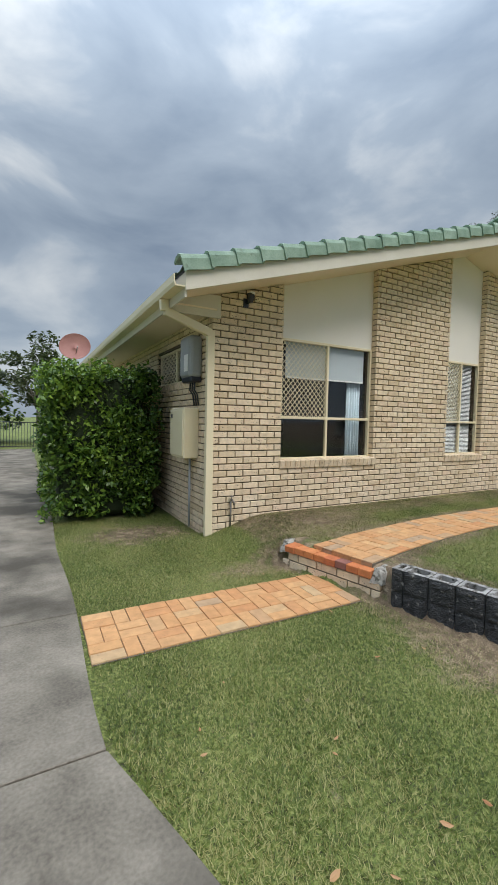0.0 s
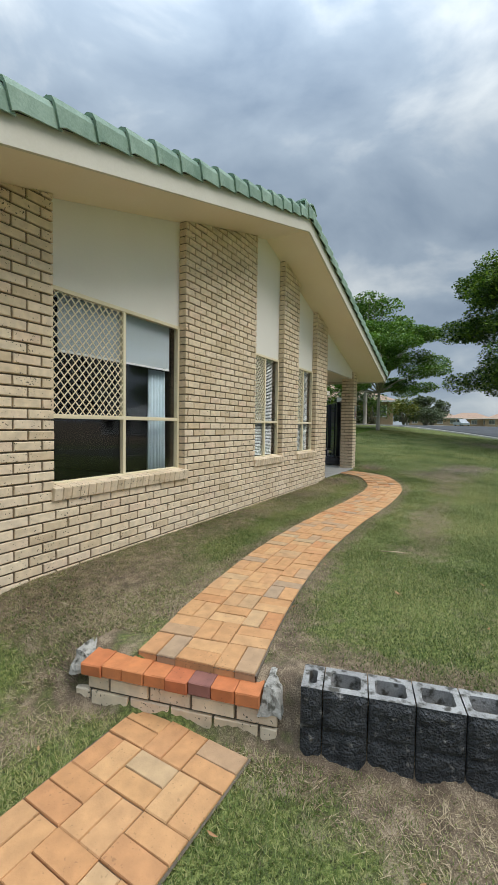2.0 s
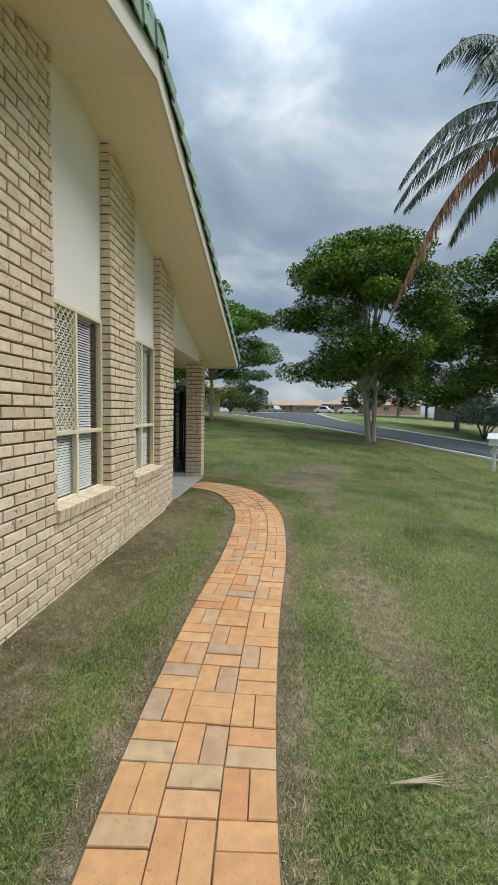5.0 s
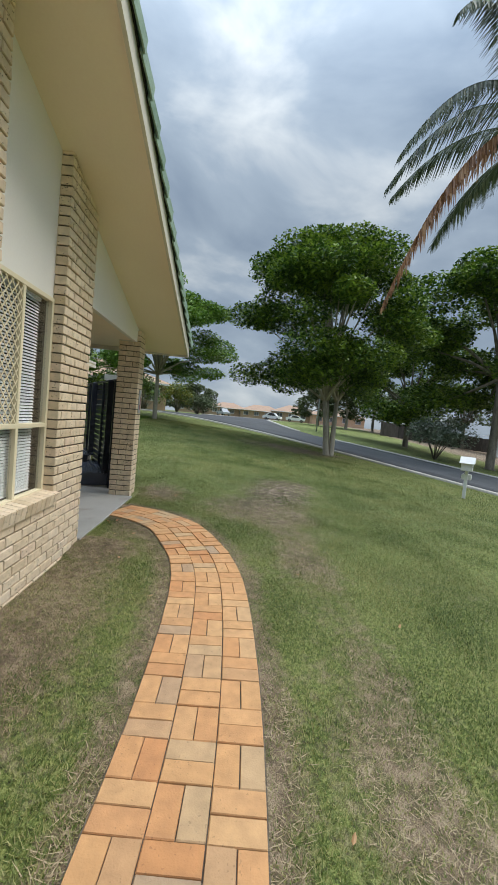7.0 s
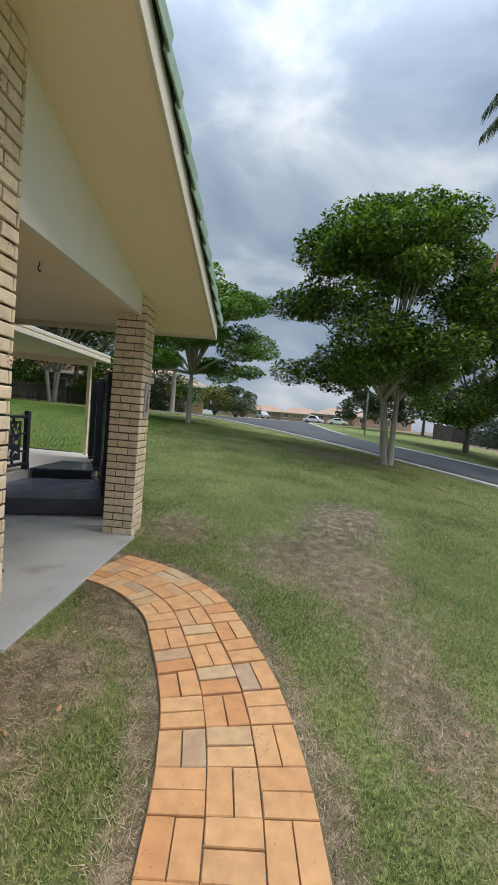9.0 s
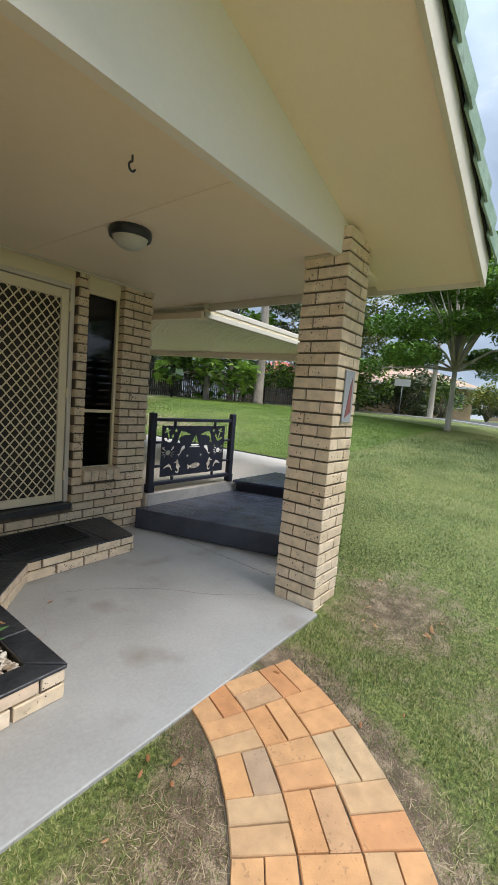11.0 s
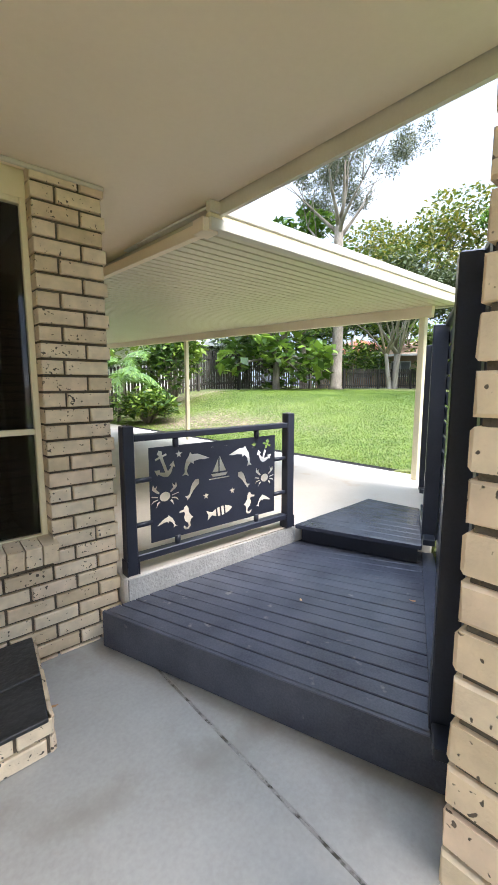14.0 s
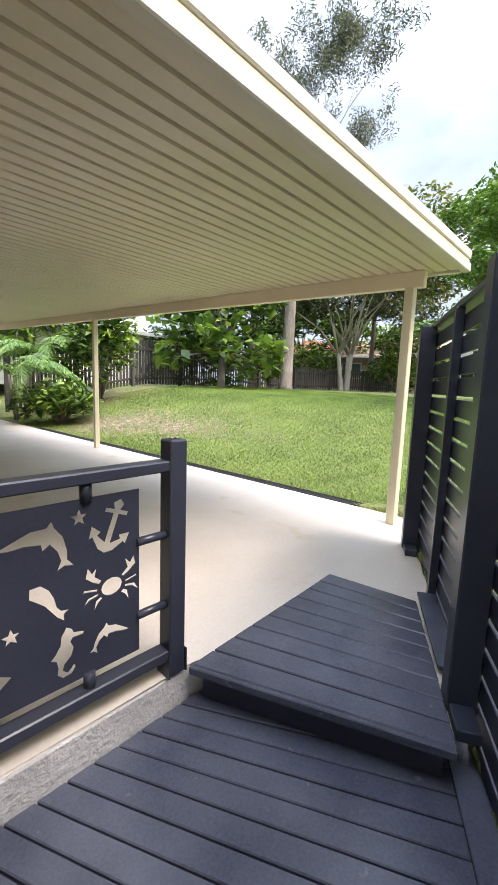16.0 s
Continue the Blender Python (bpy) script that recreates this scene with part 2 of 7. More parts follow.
M_SOFFIT = surf("soffit_paint", (0.83, 0.71, 0.56), (0.88, 0.765, 0.61), 1.4, 40, 0.75, 0.05)
M_PANEL = surf("infill_panel_paint", (0.77, 0.735, 0.67), (0.83, 0.795, 0.73), 1.2, 50, 0.7, 0.05)
M_CREAM = surf("cream_metal_paint", (0.74, 0.65, 0.44), (0.80, 0.715, 0.51), 2.0, 60, 0.42, 0.04)
M_TRIM = surf("cream_trim_paint", (0.60, 0.56, 0.47), (0.68, 0.64, 0.55), 2.0, 60, 0.6, 0.06)
M_TILE = surf("green_roof_tile", (0.155, 0.25, 0.185), (0.34, 0.46, 0.37), 5.0, 70, 0.75, 0.35, 0.004, spread=0.25, stain=((0.08, 0.10, 0.075), 9.0, 0.62, 0.80))
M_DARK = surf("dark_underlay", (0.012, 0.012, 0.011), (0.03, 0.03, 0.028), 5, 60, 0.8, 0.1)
M_BLACK = surf("black_paint", (0.019, 0.022, 0.034), (0.036, 0.040, 0.057), 3, 90, 0.33, 0.06)
M_DECK = surf("charcoal_deck_paint", (0.048, 0.054, 0.077), (0.104, 0.112, 0.142), 3.0, 110, 0.25, 0.3, 0.003, spread=0.15, stain=((0.17, 0.17, 0.18), 14.0, 0.68, 0.78))
M_PORCH = surf("porch_concrete", (0.290, 0.286, 0.268), (0.410, 0.406, 0.386), 1.6, 60, 0.62, 0.10, 0.002, stain=((0.235, 0.212, 0.178), 3.1, 0.55, 0.82))
M_CARSLAB = surf("carport_concrete", (0.52, 0.47, 0.40), (0.66, 0.61, 0.54), 1.2, 70, 0.7, 0.12, 0.002, stain=((0.50, 0.36, 0.22), 2.6, 0.62, 0.82))
M_DRIVE = surf("driveway_concrete", (0.085, 0.072, 0.054), (0.285, 0.25, 0.20), 3.2, 55, 0.92, 0.7, 0.006, stain=((0.07, 0.06, 0.045), 1.3, 0.47, 0.66))
M_RENDER = surf("rough_concrete_edge", (0.36, 0.35, 0.33), (0.52, 0.51, 0.48), 6, 50, 0.9, 0.8, 0.012)
M_LUMP = surf("old_grey_mortar", (0.22, 0.205, 0.18), (0.44, 0.42, 0.37), 16, 70, 0.95, 0.8, 0.006, stain=((0.07, 0.065, 0.05), 24.0, 0.52, 0.66))
M_BLOCK = surf("painted_split_block", (0.016, 0.017, 0.018), (0.075, 0.077, 0.080), 18, 90, 0.85, 1.0, 0.03, stain=((0.30, 0.285, 0.26), 22.0, 0.62, 0.74))
M_BLOCKTOP = surf("grey_block_top", (0.19, 0.185, 0.175), (0.40, 0.39, 0.37), 9, 120, 0.95, 0.7, 0.006, stain=((0.075, 0.070, 0.058), 26.0, 0.50, 0.64))
M_SLATE = surf("black_slate", (0.009, 0.010, 0.013), (0.042, 0.045, 0.050), 7, 30, 0.42, 0.6, 0.010, spread=0.25)
M_RUBBER = surf("black_rubber", (0.008, 0.008, 0.008), (0.02, 0.02, 0.02), 6, 90, 0.85, 0.3)
M_GLASS = glass_surface("window_glass")
M_TINT = glass_surface("tinted_glass", (0.16, 0.17, 0.18))
# near black: the gloom of unlit rooms is put into this colour
M_ROOM = surf("unlit_room_tone", (0.018, 0.018, 0.018), (0.03, 0.029, 0.028), 1, 30, 0.9, 0.0)
M_CURTAIN = surf("pale_blue_curtain", (0.40, 0.50, 0.57), (0.56, 0.66, 0.72), 5, 60, 0.9, 0.1)
M_BLIND = surf("white_blind", (0.40, 0.45, 0.48), (0.47, 0.52, 0.55), 2, 60, 0.85, 0.03)
M_SLAT = surf("grey_venetian_slat", (0.60, 0.62, 0.63), (0.70, 0.72, 0.72), 2, 60, 0.5, 0.02)
M_GREY = surf("grey_plastic", (0.30, 0.32, 0.34), (0.38, 0.40, 0.42), 3, 60, 0.45, 0.03)
M_STEEL = surf("weathered_steel", (0.16, 0.14, 0.12), (0.32, 0.30, 0.28), 8, 80, 0.5, 0.1, metal=0.7)
M_WHITE = surf("white_paint", (0.72, 0.72, 0.70), (0.80, 0.80, 0.78), 2, 40, 0.4, 0.03)
M_PEBBLE = surf("river_pebble", (0.30, 0.23, 0.16), (0.76, 0.70, 0.60), 10, 90, 0.55, 0.1, spread=0.9)
M_ROAD = surf("asphalt", (0.045, 0.047, 0.05), (0.085, 0.088, 0.092), 0.6, 60, 0.9, 0.4, 0.004)
M_KERB = surf("kerb_concrete", (0.36, 0.34, 0.30), (0.50, 0.48, 0.43), 1.5, 40, 0.9, 0.2)
M_BARK = surf("grey_bark", (0.12, 0.098, 0.075), (0.34, 0.30, 0.25), 5, 30, 0.95, 0.9, 0.02, stretch=(1, 1, 0.3))
M_PALEBARK = surf("pale_bark", (0.28, 0.24, 0.19), (0.55, 0.50, 0.42), 4, 30, 0.9, 0.7, 0.02, stretch=(1, 1, 0.3))
M_FENCE = surf("weathered_paling", (0.035, 0.030, 0.026), (0.10, 0.088, 0.075), 4, 40, 0.9, 0.4, spread=0.3, stretch=(1, 1, 0.25))
M_LEAF = leaf_surface("tree_leaf", (0.013, 0.038, 0.005), (0.060, 0.130, 0.014), (0.21, 0.31, 0.035))
M_BRIGHT = leaf_surface("bright_leaf", (0.04, 0.10, 0.012), (0.10, 0.21, 0.025), (0.20, 0.33, 0.05))
M_HEDGE = leaf_surface("hedge_leaf", (0.024, 0.062, 0.010), (0.085, 0.170, 0.026), (0.21, 0.33, 0.045), 0.4)
M_GUM = leaf_surface("gum_leaf", (0.06, 0.075, 0.045), (0.11, 0.125, 0.075), (0.19, 0.20, 0.12))
M_OLIVE = leaf_surface("olive_leaf", (0.035, 0.055, 0.022), (0.075, 0.10, 0.04), (0.13, 0.16, 0.07))
M_YELLOW = leaf_surface("yellow_leaf", (0.05, 0.09, 0.016), (0.12, 0.17, 0.03), (0.27, 0.25, 0.035))
M_SILVER = leaf_surface("silver_leaf", (0.10, 0.14, 0.10), (0.17, 0.22, 0.16), (0.26, 0.31, 0.23))
M_FROND = leaf_surface("palm_leaf", (0.025, 0.040, 0.022), (0.06, 0.085, 0.04), (0.11, 0.13, 0.07))
M_DEADFROND = leaf_surface("dead_palm_leaf", (0.16, 0.07, 0.03), (0.30, 0.14, 0.06), (0.42, 0.23, 0.11))
M_AGAVE = leaf_surface("agave_leaf", (0.032, 0.095, 0.050), (0.055, 0.145, 0.062), (0.105, 0.22, 0.070), 0.4, 0.1)
M_BLADE = leaf_surface("grass_blade", (0.048, 0.076, 0.012), (0.145, 0.202, 0.036), (0.40, 0.375, 0.15), 0.55, 0.3)
M_YARDBLADE = leaf_surface("yard_grass_blade", (0.070, 0.130, 0.016), (0.140, 0.235, 0.030), (0.25, 0.34, 0.060), 0.55, 0.3)
M_DRYLEAF = leaf_surface("dry_leaf", (0.30, 0.12, 0.045), (0.42, 0.19, 0.08), (0.55, 0.34, 0.17))
M_GROUND = ground_surface("lawn_and_earth")


# ---- building helpers ----
def link_mesh(name, me, mat, parent=None, label=""):
    if mat and not me.materials:
        me.materials.append(mat)
    ob = new(name, me)
    if parent:
        ob.parent = parent
    if label:
        ob["label"] = label
    return ob


def part(name, bm, mat, parent=None, label=""):
    me = bpy.data.meshes.new(name)
    bmesh.ops.recalc_face_normals(bm, faces=bm.faces)
    bm.to_mesh(me)
    bm.free()
    return link_mesh(name, me, mat, parent, label)


def raw(name, verts, faces, mat, parent=None, label="", smooth=False):
    me = bpy.data.meshes.new(name)
    me.from_pydata([tuple(v) for v in verts], [], faces)
    if smooth:
        me.polygons.foreach_set("use_smooth", [True] * len(me.polygons))
    me.update()
    return link_mesh(name, me, mat, parent, label)


def thing(name, label, category, at=(0, 0, 0), rz=0.0, group="", kind=""):
    ob = tagged(new(name), label, category, group, kind)
    ob.empty_display_size = 0.1
    ob.matrix_basis = pose(*at, 0, 0, rz)
    return ob


def add_box(bm, p0, p1, m=None):
    xs = [(p0[i], p1[i]) for i in range(3)]
    vs = [bm.verts.new(Vector((xs[0][a], xs[1][b], xs[2][c]))) for a in (0, 1) for b in (0, 1) for c in (0, 1)]
    if m is not None:
        for v in vs:
            v.co = m @ v.co
    for f in ((0, 1, 3, 2), (4, 6, 7, 5), (0, 4, 5, 1), (2, 3, 7, 6), (0, 2, 6, 4), (1, 5, 7, 3)):
        bm.faces.new([vs[i] for i in f])
    return vs


def box(name, p0, p1, mat, parent=None, bevel=0.004, label="", m=None, seg=1):
    bm = bmesh.new()
    add_box(bm, p0, p1, m)
    if bevel:
        bmesh.ops.bevel(bm, geom=list(bm.edges), offset=bevel, segments=seg, affect="EDGES", profile=0.5)
    return part(name, bm, mat, parent, label)


def boxes(name, items, mat, parent=None, label=""):
    bm = bmesh.new()
    for p0, p1 in items:
        add_box(bm, p0, p1)
    return part(name, bm, mat, parent, label)


def prism(name, poly, z0, z1, mat, parent=None, bevel=0.0, label="", axis="z"):
    """A polygon pushed from z0 to z1; axis y: the polygon lies in x and z."""
    bm = bmesh.new()
    low, high = [], []
    for a, c in poly:
        low.append(bm.verts.new((a, c, z0) if axis == "z" else (a, z0, c)))
        high.append(bm.verts.new((a, c, z1) if axis == "z" else (a, z1, c)))
    n = len(poly)
    bm.faces.new(low)
    bm.faces.new(high)
    for i in range(n):
        j = (i + 1) % n
        bm.faces.new((low[i], low[j], high[j], high[i]))
    if bevel:
        bmesh.ops.bevel(bm, geom=list(bm.edges), offset=bevel, segments=1, affect="EDGES", profile=0.5)
    return part(name, bm, mat, parent, label)


def beam(name, a, b, w, h, mat, parent=None, bevel=0.004, label=""):
    """A straight member from a to b, w wide and h high, its top face up."""
    a, b = Vector(a), Vector(b)
    d = b - a
    q = d.to_track_quat("X", "Z").to_matrix().to_4x4()
    return box(name, (0, -w / 2, -h / 2), (d.length, w / 2, h / 2), mat, parent, bevel, label, Matrix.Translation(a) @ q)


def tube(bm, pts, radii, n=7):
    rings = []
    pts = [Vector(p) for p in pts]
    for i, p in enumerate(pts):
        d = (pts[min(i + 1, len(pts) - 1)] - pts[max(i - 1, 0)]).normalized()
        s = d.cross(Vector((0.31, 0.57, 0.76))).normalized()
        t = d.cross(s)
        rings.append([bm.verts.new(p + (s * math.cos(6.2832 * k / n) + t * math.sin(6.2832 * k / n)) * radii[i]) for k in range(n)])
    for a, b in zip(rings, rings[1:]):
        for k in range(n):
            f = bm.faces.new((a[k], a[(k + 1) % n], b[(k + 1) % n], b[k]))
            f.smooth = True
    bm.faces.new(rings[0])
    bm.faces.new(rings[-1])


def pipe(name, pts, r, mat, parent=None, n=10, label=""):
    bm = bmesh.new()
    tube(bm, pts, [r] * len(pts), n)
    return part(name, bm, mat, parent, label)


def lathe(name, profile, mat, parent=None, at=(0, 0, 0), n=28, label=""):
    verts, faces = [], []
    for r, z in profile:
        verts += [(at[0] + r * math.cos(6.2832 * k / n), at[1] + r * math.sin(6.2832 * k / n), at[2] + z) for k in range(n)]
    for i in range(len(profile) - 1):
        for k in range(n):
            faces.append((i * n + k, i * n + (k + 1) % n, (i + 1) * n + (k + 1) % n, (i + 1) * n + k))
    return raw(name, verts, faces, mat, parent, label, True)


def smooth01(a, b, v):
    t = np.clip((v - a) / (b - a), 0, 1)
    return t * t * (3 - 2 * t)


# ---- the lie of the land ----
LOW, UP, PORCH, DECK, CARSLAB = 0.40, 0.675, 0.762, 0.98, 1.12


def height(x, y):
    x, y = np.asarray(x, float), np.asarray(y, float)
    edge = 2.52 + 0.235 * (3.2 - np.clip(y, -3, 5.2))
    soft = 0.07 + 0.75 * smooth01(3.6, 4.6, y) + 1.2 * smooth01(0.2, -2.0, y)
    lawn = LOW + (UP - LOW) * smooth01(-soft, soft, x - edge)
    tilt = 0.0487 * np.maximum(0, x - 12) + 0.0727 * (y - 3) * smooth01(11, 16, x)
    tilt = np.where(tilt > 1.0, 1.0 + 0.45 * np.tanh((tilt - 1.0) / 0.45), tilt)
    tilt = np.where(tilt < -0.3, -0.3 + 0.3 * np.tanh((tilt + 0.3) / 0.3), tilt)
    bank = 0.058 * smooth01(9.5, 11.2, x) * smooth01(12.5, 11.7, x) * smooth01(2.5, 3.3, y) * smooth01(6.0, 5.4, y)
    z = lawn + tilt + bank
    yard = smooth01(6.9, 8.2, y) * smooth01(16.2, 16.9, x)
    z = z * (1 - yard) + yard * (1.10 + (z - 1.10) * smooth01(17.0, 23, x))
    side = smooth01(2.6, 1.9, x) * smooth01(4.6, 5.4, y)
    z = z * (1 - side) + side * LOW
    near = smooth01(9.6, 10.2, x) * smooth01(13.6, 12.9, x) * smooth01(4.25, 4.85, y) * smooth01(5.8, 5.3, y)
    z = z * (1 - near) + near * np.maximum(z, 0.742)
    built = ((x > 10.2) & (x < 12.85) & (y > 5.05)) | ((x > 12.8) & (x < 16.85) & (y > 5.36 + 0.52 * (x - 12.9))) | ((x > 2.15) & (x < 13.0) & (y > 5.1))
    return np.where(built, np.minimum(z, 0.45), z)


def hz(x, y):
    return float(height(x, y))


PATH_MID = [(2.66, 3.10), (3.16, 3.21), (3.95, 3.34), (5.0, 3.44), (6.4, 3.45), (7.6, 3.40), (8.6, 3.40), (9.45, 3.45), (10.05, 3.57), (10.54, 3.765), (11.0, 4.0), (11.38, 4.42), (11.585, 4.88), (11.63, 5.2)]


def spline(pts, n):
    out = []
    p = [Vector(a).to_3d() for a in pts]
    for i in range(1, len(p) - 2):
        for k in range(n):
            t = k / n
            out.append(0.5 * ((2 * p[i]) + (p[i + 1] - p[i - 1]) * t + (2 * p[i - 1] - 5 * p[i] + 4 * p[i + 1] - p[i + 2]) * t * t + (3 * p[i] - p[i - 1] - 3 * p[i + 1] + p[i + 2]) * t ** 3))
    out.append(p[-2])
    return out


PATH_LINE = spline([(2.2, 3.02)] + PATH_MID, 12)
PATH_XY = np.array([(p.x, p.y) for p in PATH_LINE])


def path_gap(x, y):
    """Distance to the middle of the paved path."""
    best = np.full(np.shape(x), 99.0)
    for px, py in PATH_XY[::2]:
        best = np.minimum(best, np.hypot(x - px, y - py))
    return best


def lumps(x, y, seed, size):
    """Smooth random field from 0 to 1."""
    rng = np.random.default_rng(seed)
    g = rng.random((64, 64))
    u, v = np.asarray(x) / size, np.asarray(y) / size
    i, j = np.floor(u).astype(int), np.floor(v).astype(int)
    a, b = u - i, v - j
    a, b = a * a * (3 - 2 * a), b * b * (3 - 2 * b)
    q = lambda p, r: g[p % 64, r % 64]
    return (q(i, j) * (1 - a) + q(i + 1, j) * a) * (1 - b) + (q(i, j + 1) * (1 - a) + q(i + 1, j + 1) * a) * b


def blob(x, y, cx, cy, rx, ry, turn=0.0):
    c, s = math.cos(radians(turn)), math.sin(radians(turn))
    u, v = ((x - cx) * c + (y - cy) * s) / rx, (-(x - cx) * s + (y - cy) * c) / ry
    return np.exp(-(u * u + v * v))


def earth_at(x, y):
    """How bare the ground is, 0 grass to 1 earth."""
    x, y = np.asarray(x, float), np.asarray(y, float)
    e = 0.10 + 0.22 * (lumps(x, y, 3, 0.9) - 0.4) + 0.22 * (lumps(x, y, 5, 0.27) - 0.5)
    wall = smooth01(3.9, 4.75, y) * smooth01(5.05, 4.95, y) * (x > 2.3) * (x < 10.3)
    e = e + 0.5 * wall
    e = e + 0.45 * smooth01(0.62, 0.38, path_gap(x, y)) * (x > 2.9)
    e = e + 0.9 * blob(x, y, 2.75, 1.75, 0.45, 1.2) + 0.45 * blob(x, y, 2.2, 3.75, 0.6, 0.3) + 0.6 * blob(x, y, 3.2, 4.2, 0.8, 0.5)
    e = e + 0.42 * blob(x, y, 3.6, 1.2, 0.9, 0.7) + 0.32 * blob(x, y, 6.2, 2.3, 1.2, 0.35)
    e = e + 0.75 * blob(x, y, 12.3, 2.7, 0.9, 0.8) + 0.9 * blob(x, y, 14.4, 2.1, 1.3, 0.6, -20) + 0.5 * blob(x, y, 10.4, 2.4, 1.0, 0.4)
    e = e + 0.75 * blob(x, y, 13.0, 4.5, 0.6, 0.45) + 0.32 * blob(x, y, 10.6, 4.55, 1.0, 0.36) + 0.14 * blob(x, y, 8.4, 3.95, 1.6, 0.6) + 0.35 * blob(x, y, 8.2, 2.3, 1.6, 0.35)
    e = e + 0.9 * blob(x, y, 23.4, 0.6, 1.3, 2.4) + 0.75 * blob(x, y, 18.6, 15.0, 1.3, 3.0, 15) + 0.6 * blob(x, y, 21.0, 19.0, 4, 1.0)
    e = e + 0.8 * blob(x, y, 1.3, 5.6, 0.7, 0.5)
    far = smooth01(-16, -19, y) * smooth01(20, 26, x) * 0.7
    return np.clip(e + far, 0, 1.2)


def grid_axis(dense0, dense1, step, reach):
    a = list(np.arange(dense0, dense1 + 1e-6, step))
    s, hi = step, a[-1]
    while hi < reach:
        s *= 1.16
        hi += s
        a.append(hi)
    s, lo = step, a[0]
    while lo > -reach:
        s *= 1.16
        lo -= s
        a.insert(0, lo)
    return np.array(a)


gx, gy = grid_axis(-1.0, 19.0, 0.075, 1500), grid_axis(-1.5, 9.0, 0.06, 1500)
GX, GY = np.meshgrid(gx, gy, indexing="ij")
GZ = height(GX, GY)
GZ = GZ + (lumps(GX, GY, 9, 0.35) - 0.5) * 0.008 * (np.hypot(GX - 8, GY - 3) < 25)
gverts = np.stack([GX.ravel(), GY.ravel(), GZ.ravel()], 1)
ni, nj = len(gx), len(gy)
gi = (np.arange(ni - 1)[:, None] * nj + np.arange(nj - 1)[None, :]).ravel()
gfaces = np.stack([gi, gi + nj, gi + nj + 1, gi + 1], 1)
ground_mesh = bpy.data.meshes.new("ground")
ground_mesh.vertices.add(len(gverts))
ground_mesh.vertices.foreach_set("co", gverts.ravel())
ground_mesh.loops.add(gfaces.size)
ground_mesh.loops.foreach_set("vertex_index", gfaces.ravel())
ground_mesh.polygons.add(len(gfaces))
ground_mesh.polygons.foreach_set("loop_start", np.arange(len(gfaces)) * 4)
ground_mesh.polygons.foreach_set("use_smooth", np.ones(len(gfaces), bool))
ground_mesh.update(calc_edges=True)
earth_layer = ground_mesh.attributes.new("earth", "FLOAT", "POINT")
earth_layer.data.foreach_set("value", earth_at(GX, GY).ravel())
ground = tagged(link_mesh("ground", ground_mesh, M_GROUND), "mown green lawn with dry bare earth patches", "lawn", kind="structure")


# ---- house: shell numbers ----
FRONT, SIDE_X, END_X, BACK = 4.94, 2.0, 10.13, 17.0
APEX_X, APEX_Z, EAVE_L, EAVE_LZ, EAVE_R, EAVE_RZ, BARGE_Y = 7.12, 5.09, 1.40, 3.35, 13.40, 3.29, 4.26
BAYS = [(3.07, 4.84), (6.64, 7.69), (8.40, 9.42)]
SILL_Z, HEAD_Z, TRANSOM_Z = 1.40, 3.15, 2.02


def roofline(x):
    """Height of the soffit along the gable."""
    if x < APEX_X:
        return APEX_Z + (x - APEX_X) * (APEX_Z - EAVE_LZ) / (APEX_X - EAVE_L)
    return APEX_Z + (x - APEX_X) * (EAVE_RZ - APEX_Z) / (EAVE_R - APEX_X)


brick_kinds = []
brick_rng = random.Random(4)
BL, BH, BD, JOINT = 0.2275, 0.0715, 0.110, 0.0145


def brick_bm(l, h, d, top_l=None, top_r=None, jitter=0.0028):
    """One brick: front face towards -y, its face edges rounded off and slightly uneven."""
    c, r = 0.005, brick_rng
    j = lambda: r.uniform(-jitter, jitter)
    tl, tr = (h if top_l is None else top_l), (h if top_r is None else top_r)
    tl, tr = max(tl, 0.014), max(tr, 0.014)
    front = [(c + j(), -j(), c + j()), (l - c + j(), -j(), c + j()), (l - c + j(), -j(), tr - c + j()), (c + j(), -j(), tl - c + j())]
    rim = [(0, c, 0), (l, c, 0), (l, c, tr), (0, c, tl)]
    back = [(0, d, 0), (l, d, 0), (l, d, tr), (0, d, tl)]
    f = [(0, 1, 2, 3), (8, 11, 10, 9)]
    for k in range(4):
        f += [(k, k + 4, (k + 1) % 4 + 4, (k + 1) % 4), (k + 4, k + 8, (k + 1) % 4 + 8, (k + 1) % 4 + 4)]
    return front + rim + back, f


def brick_mesh(name, l, h, d, mat):
    v, f = brick_bm(l, h, d)
    me = bpy.data.meshes.new(name)
    me.from_pydata(v, [], f)
    me.materials.append(mat)
    return me


for _ in range(6):
    brick_kinds.append(brick_mesh("brick", BL, BH, BD, M_BRICK))
brick_jobs = []


def lay_bricks(wall, origin, turn, length, z0, z1, top=None, gaps=(), single=None, cap=280):
    """Courses of stretcher bond on the face that starts at origin and runs along turn (degrees); gaps: openings (u0, u1, z0, z1)."""
    brick_jobs.append((wall, origin, turn, length, z0, z1, top, gaps, single, cap))


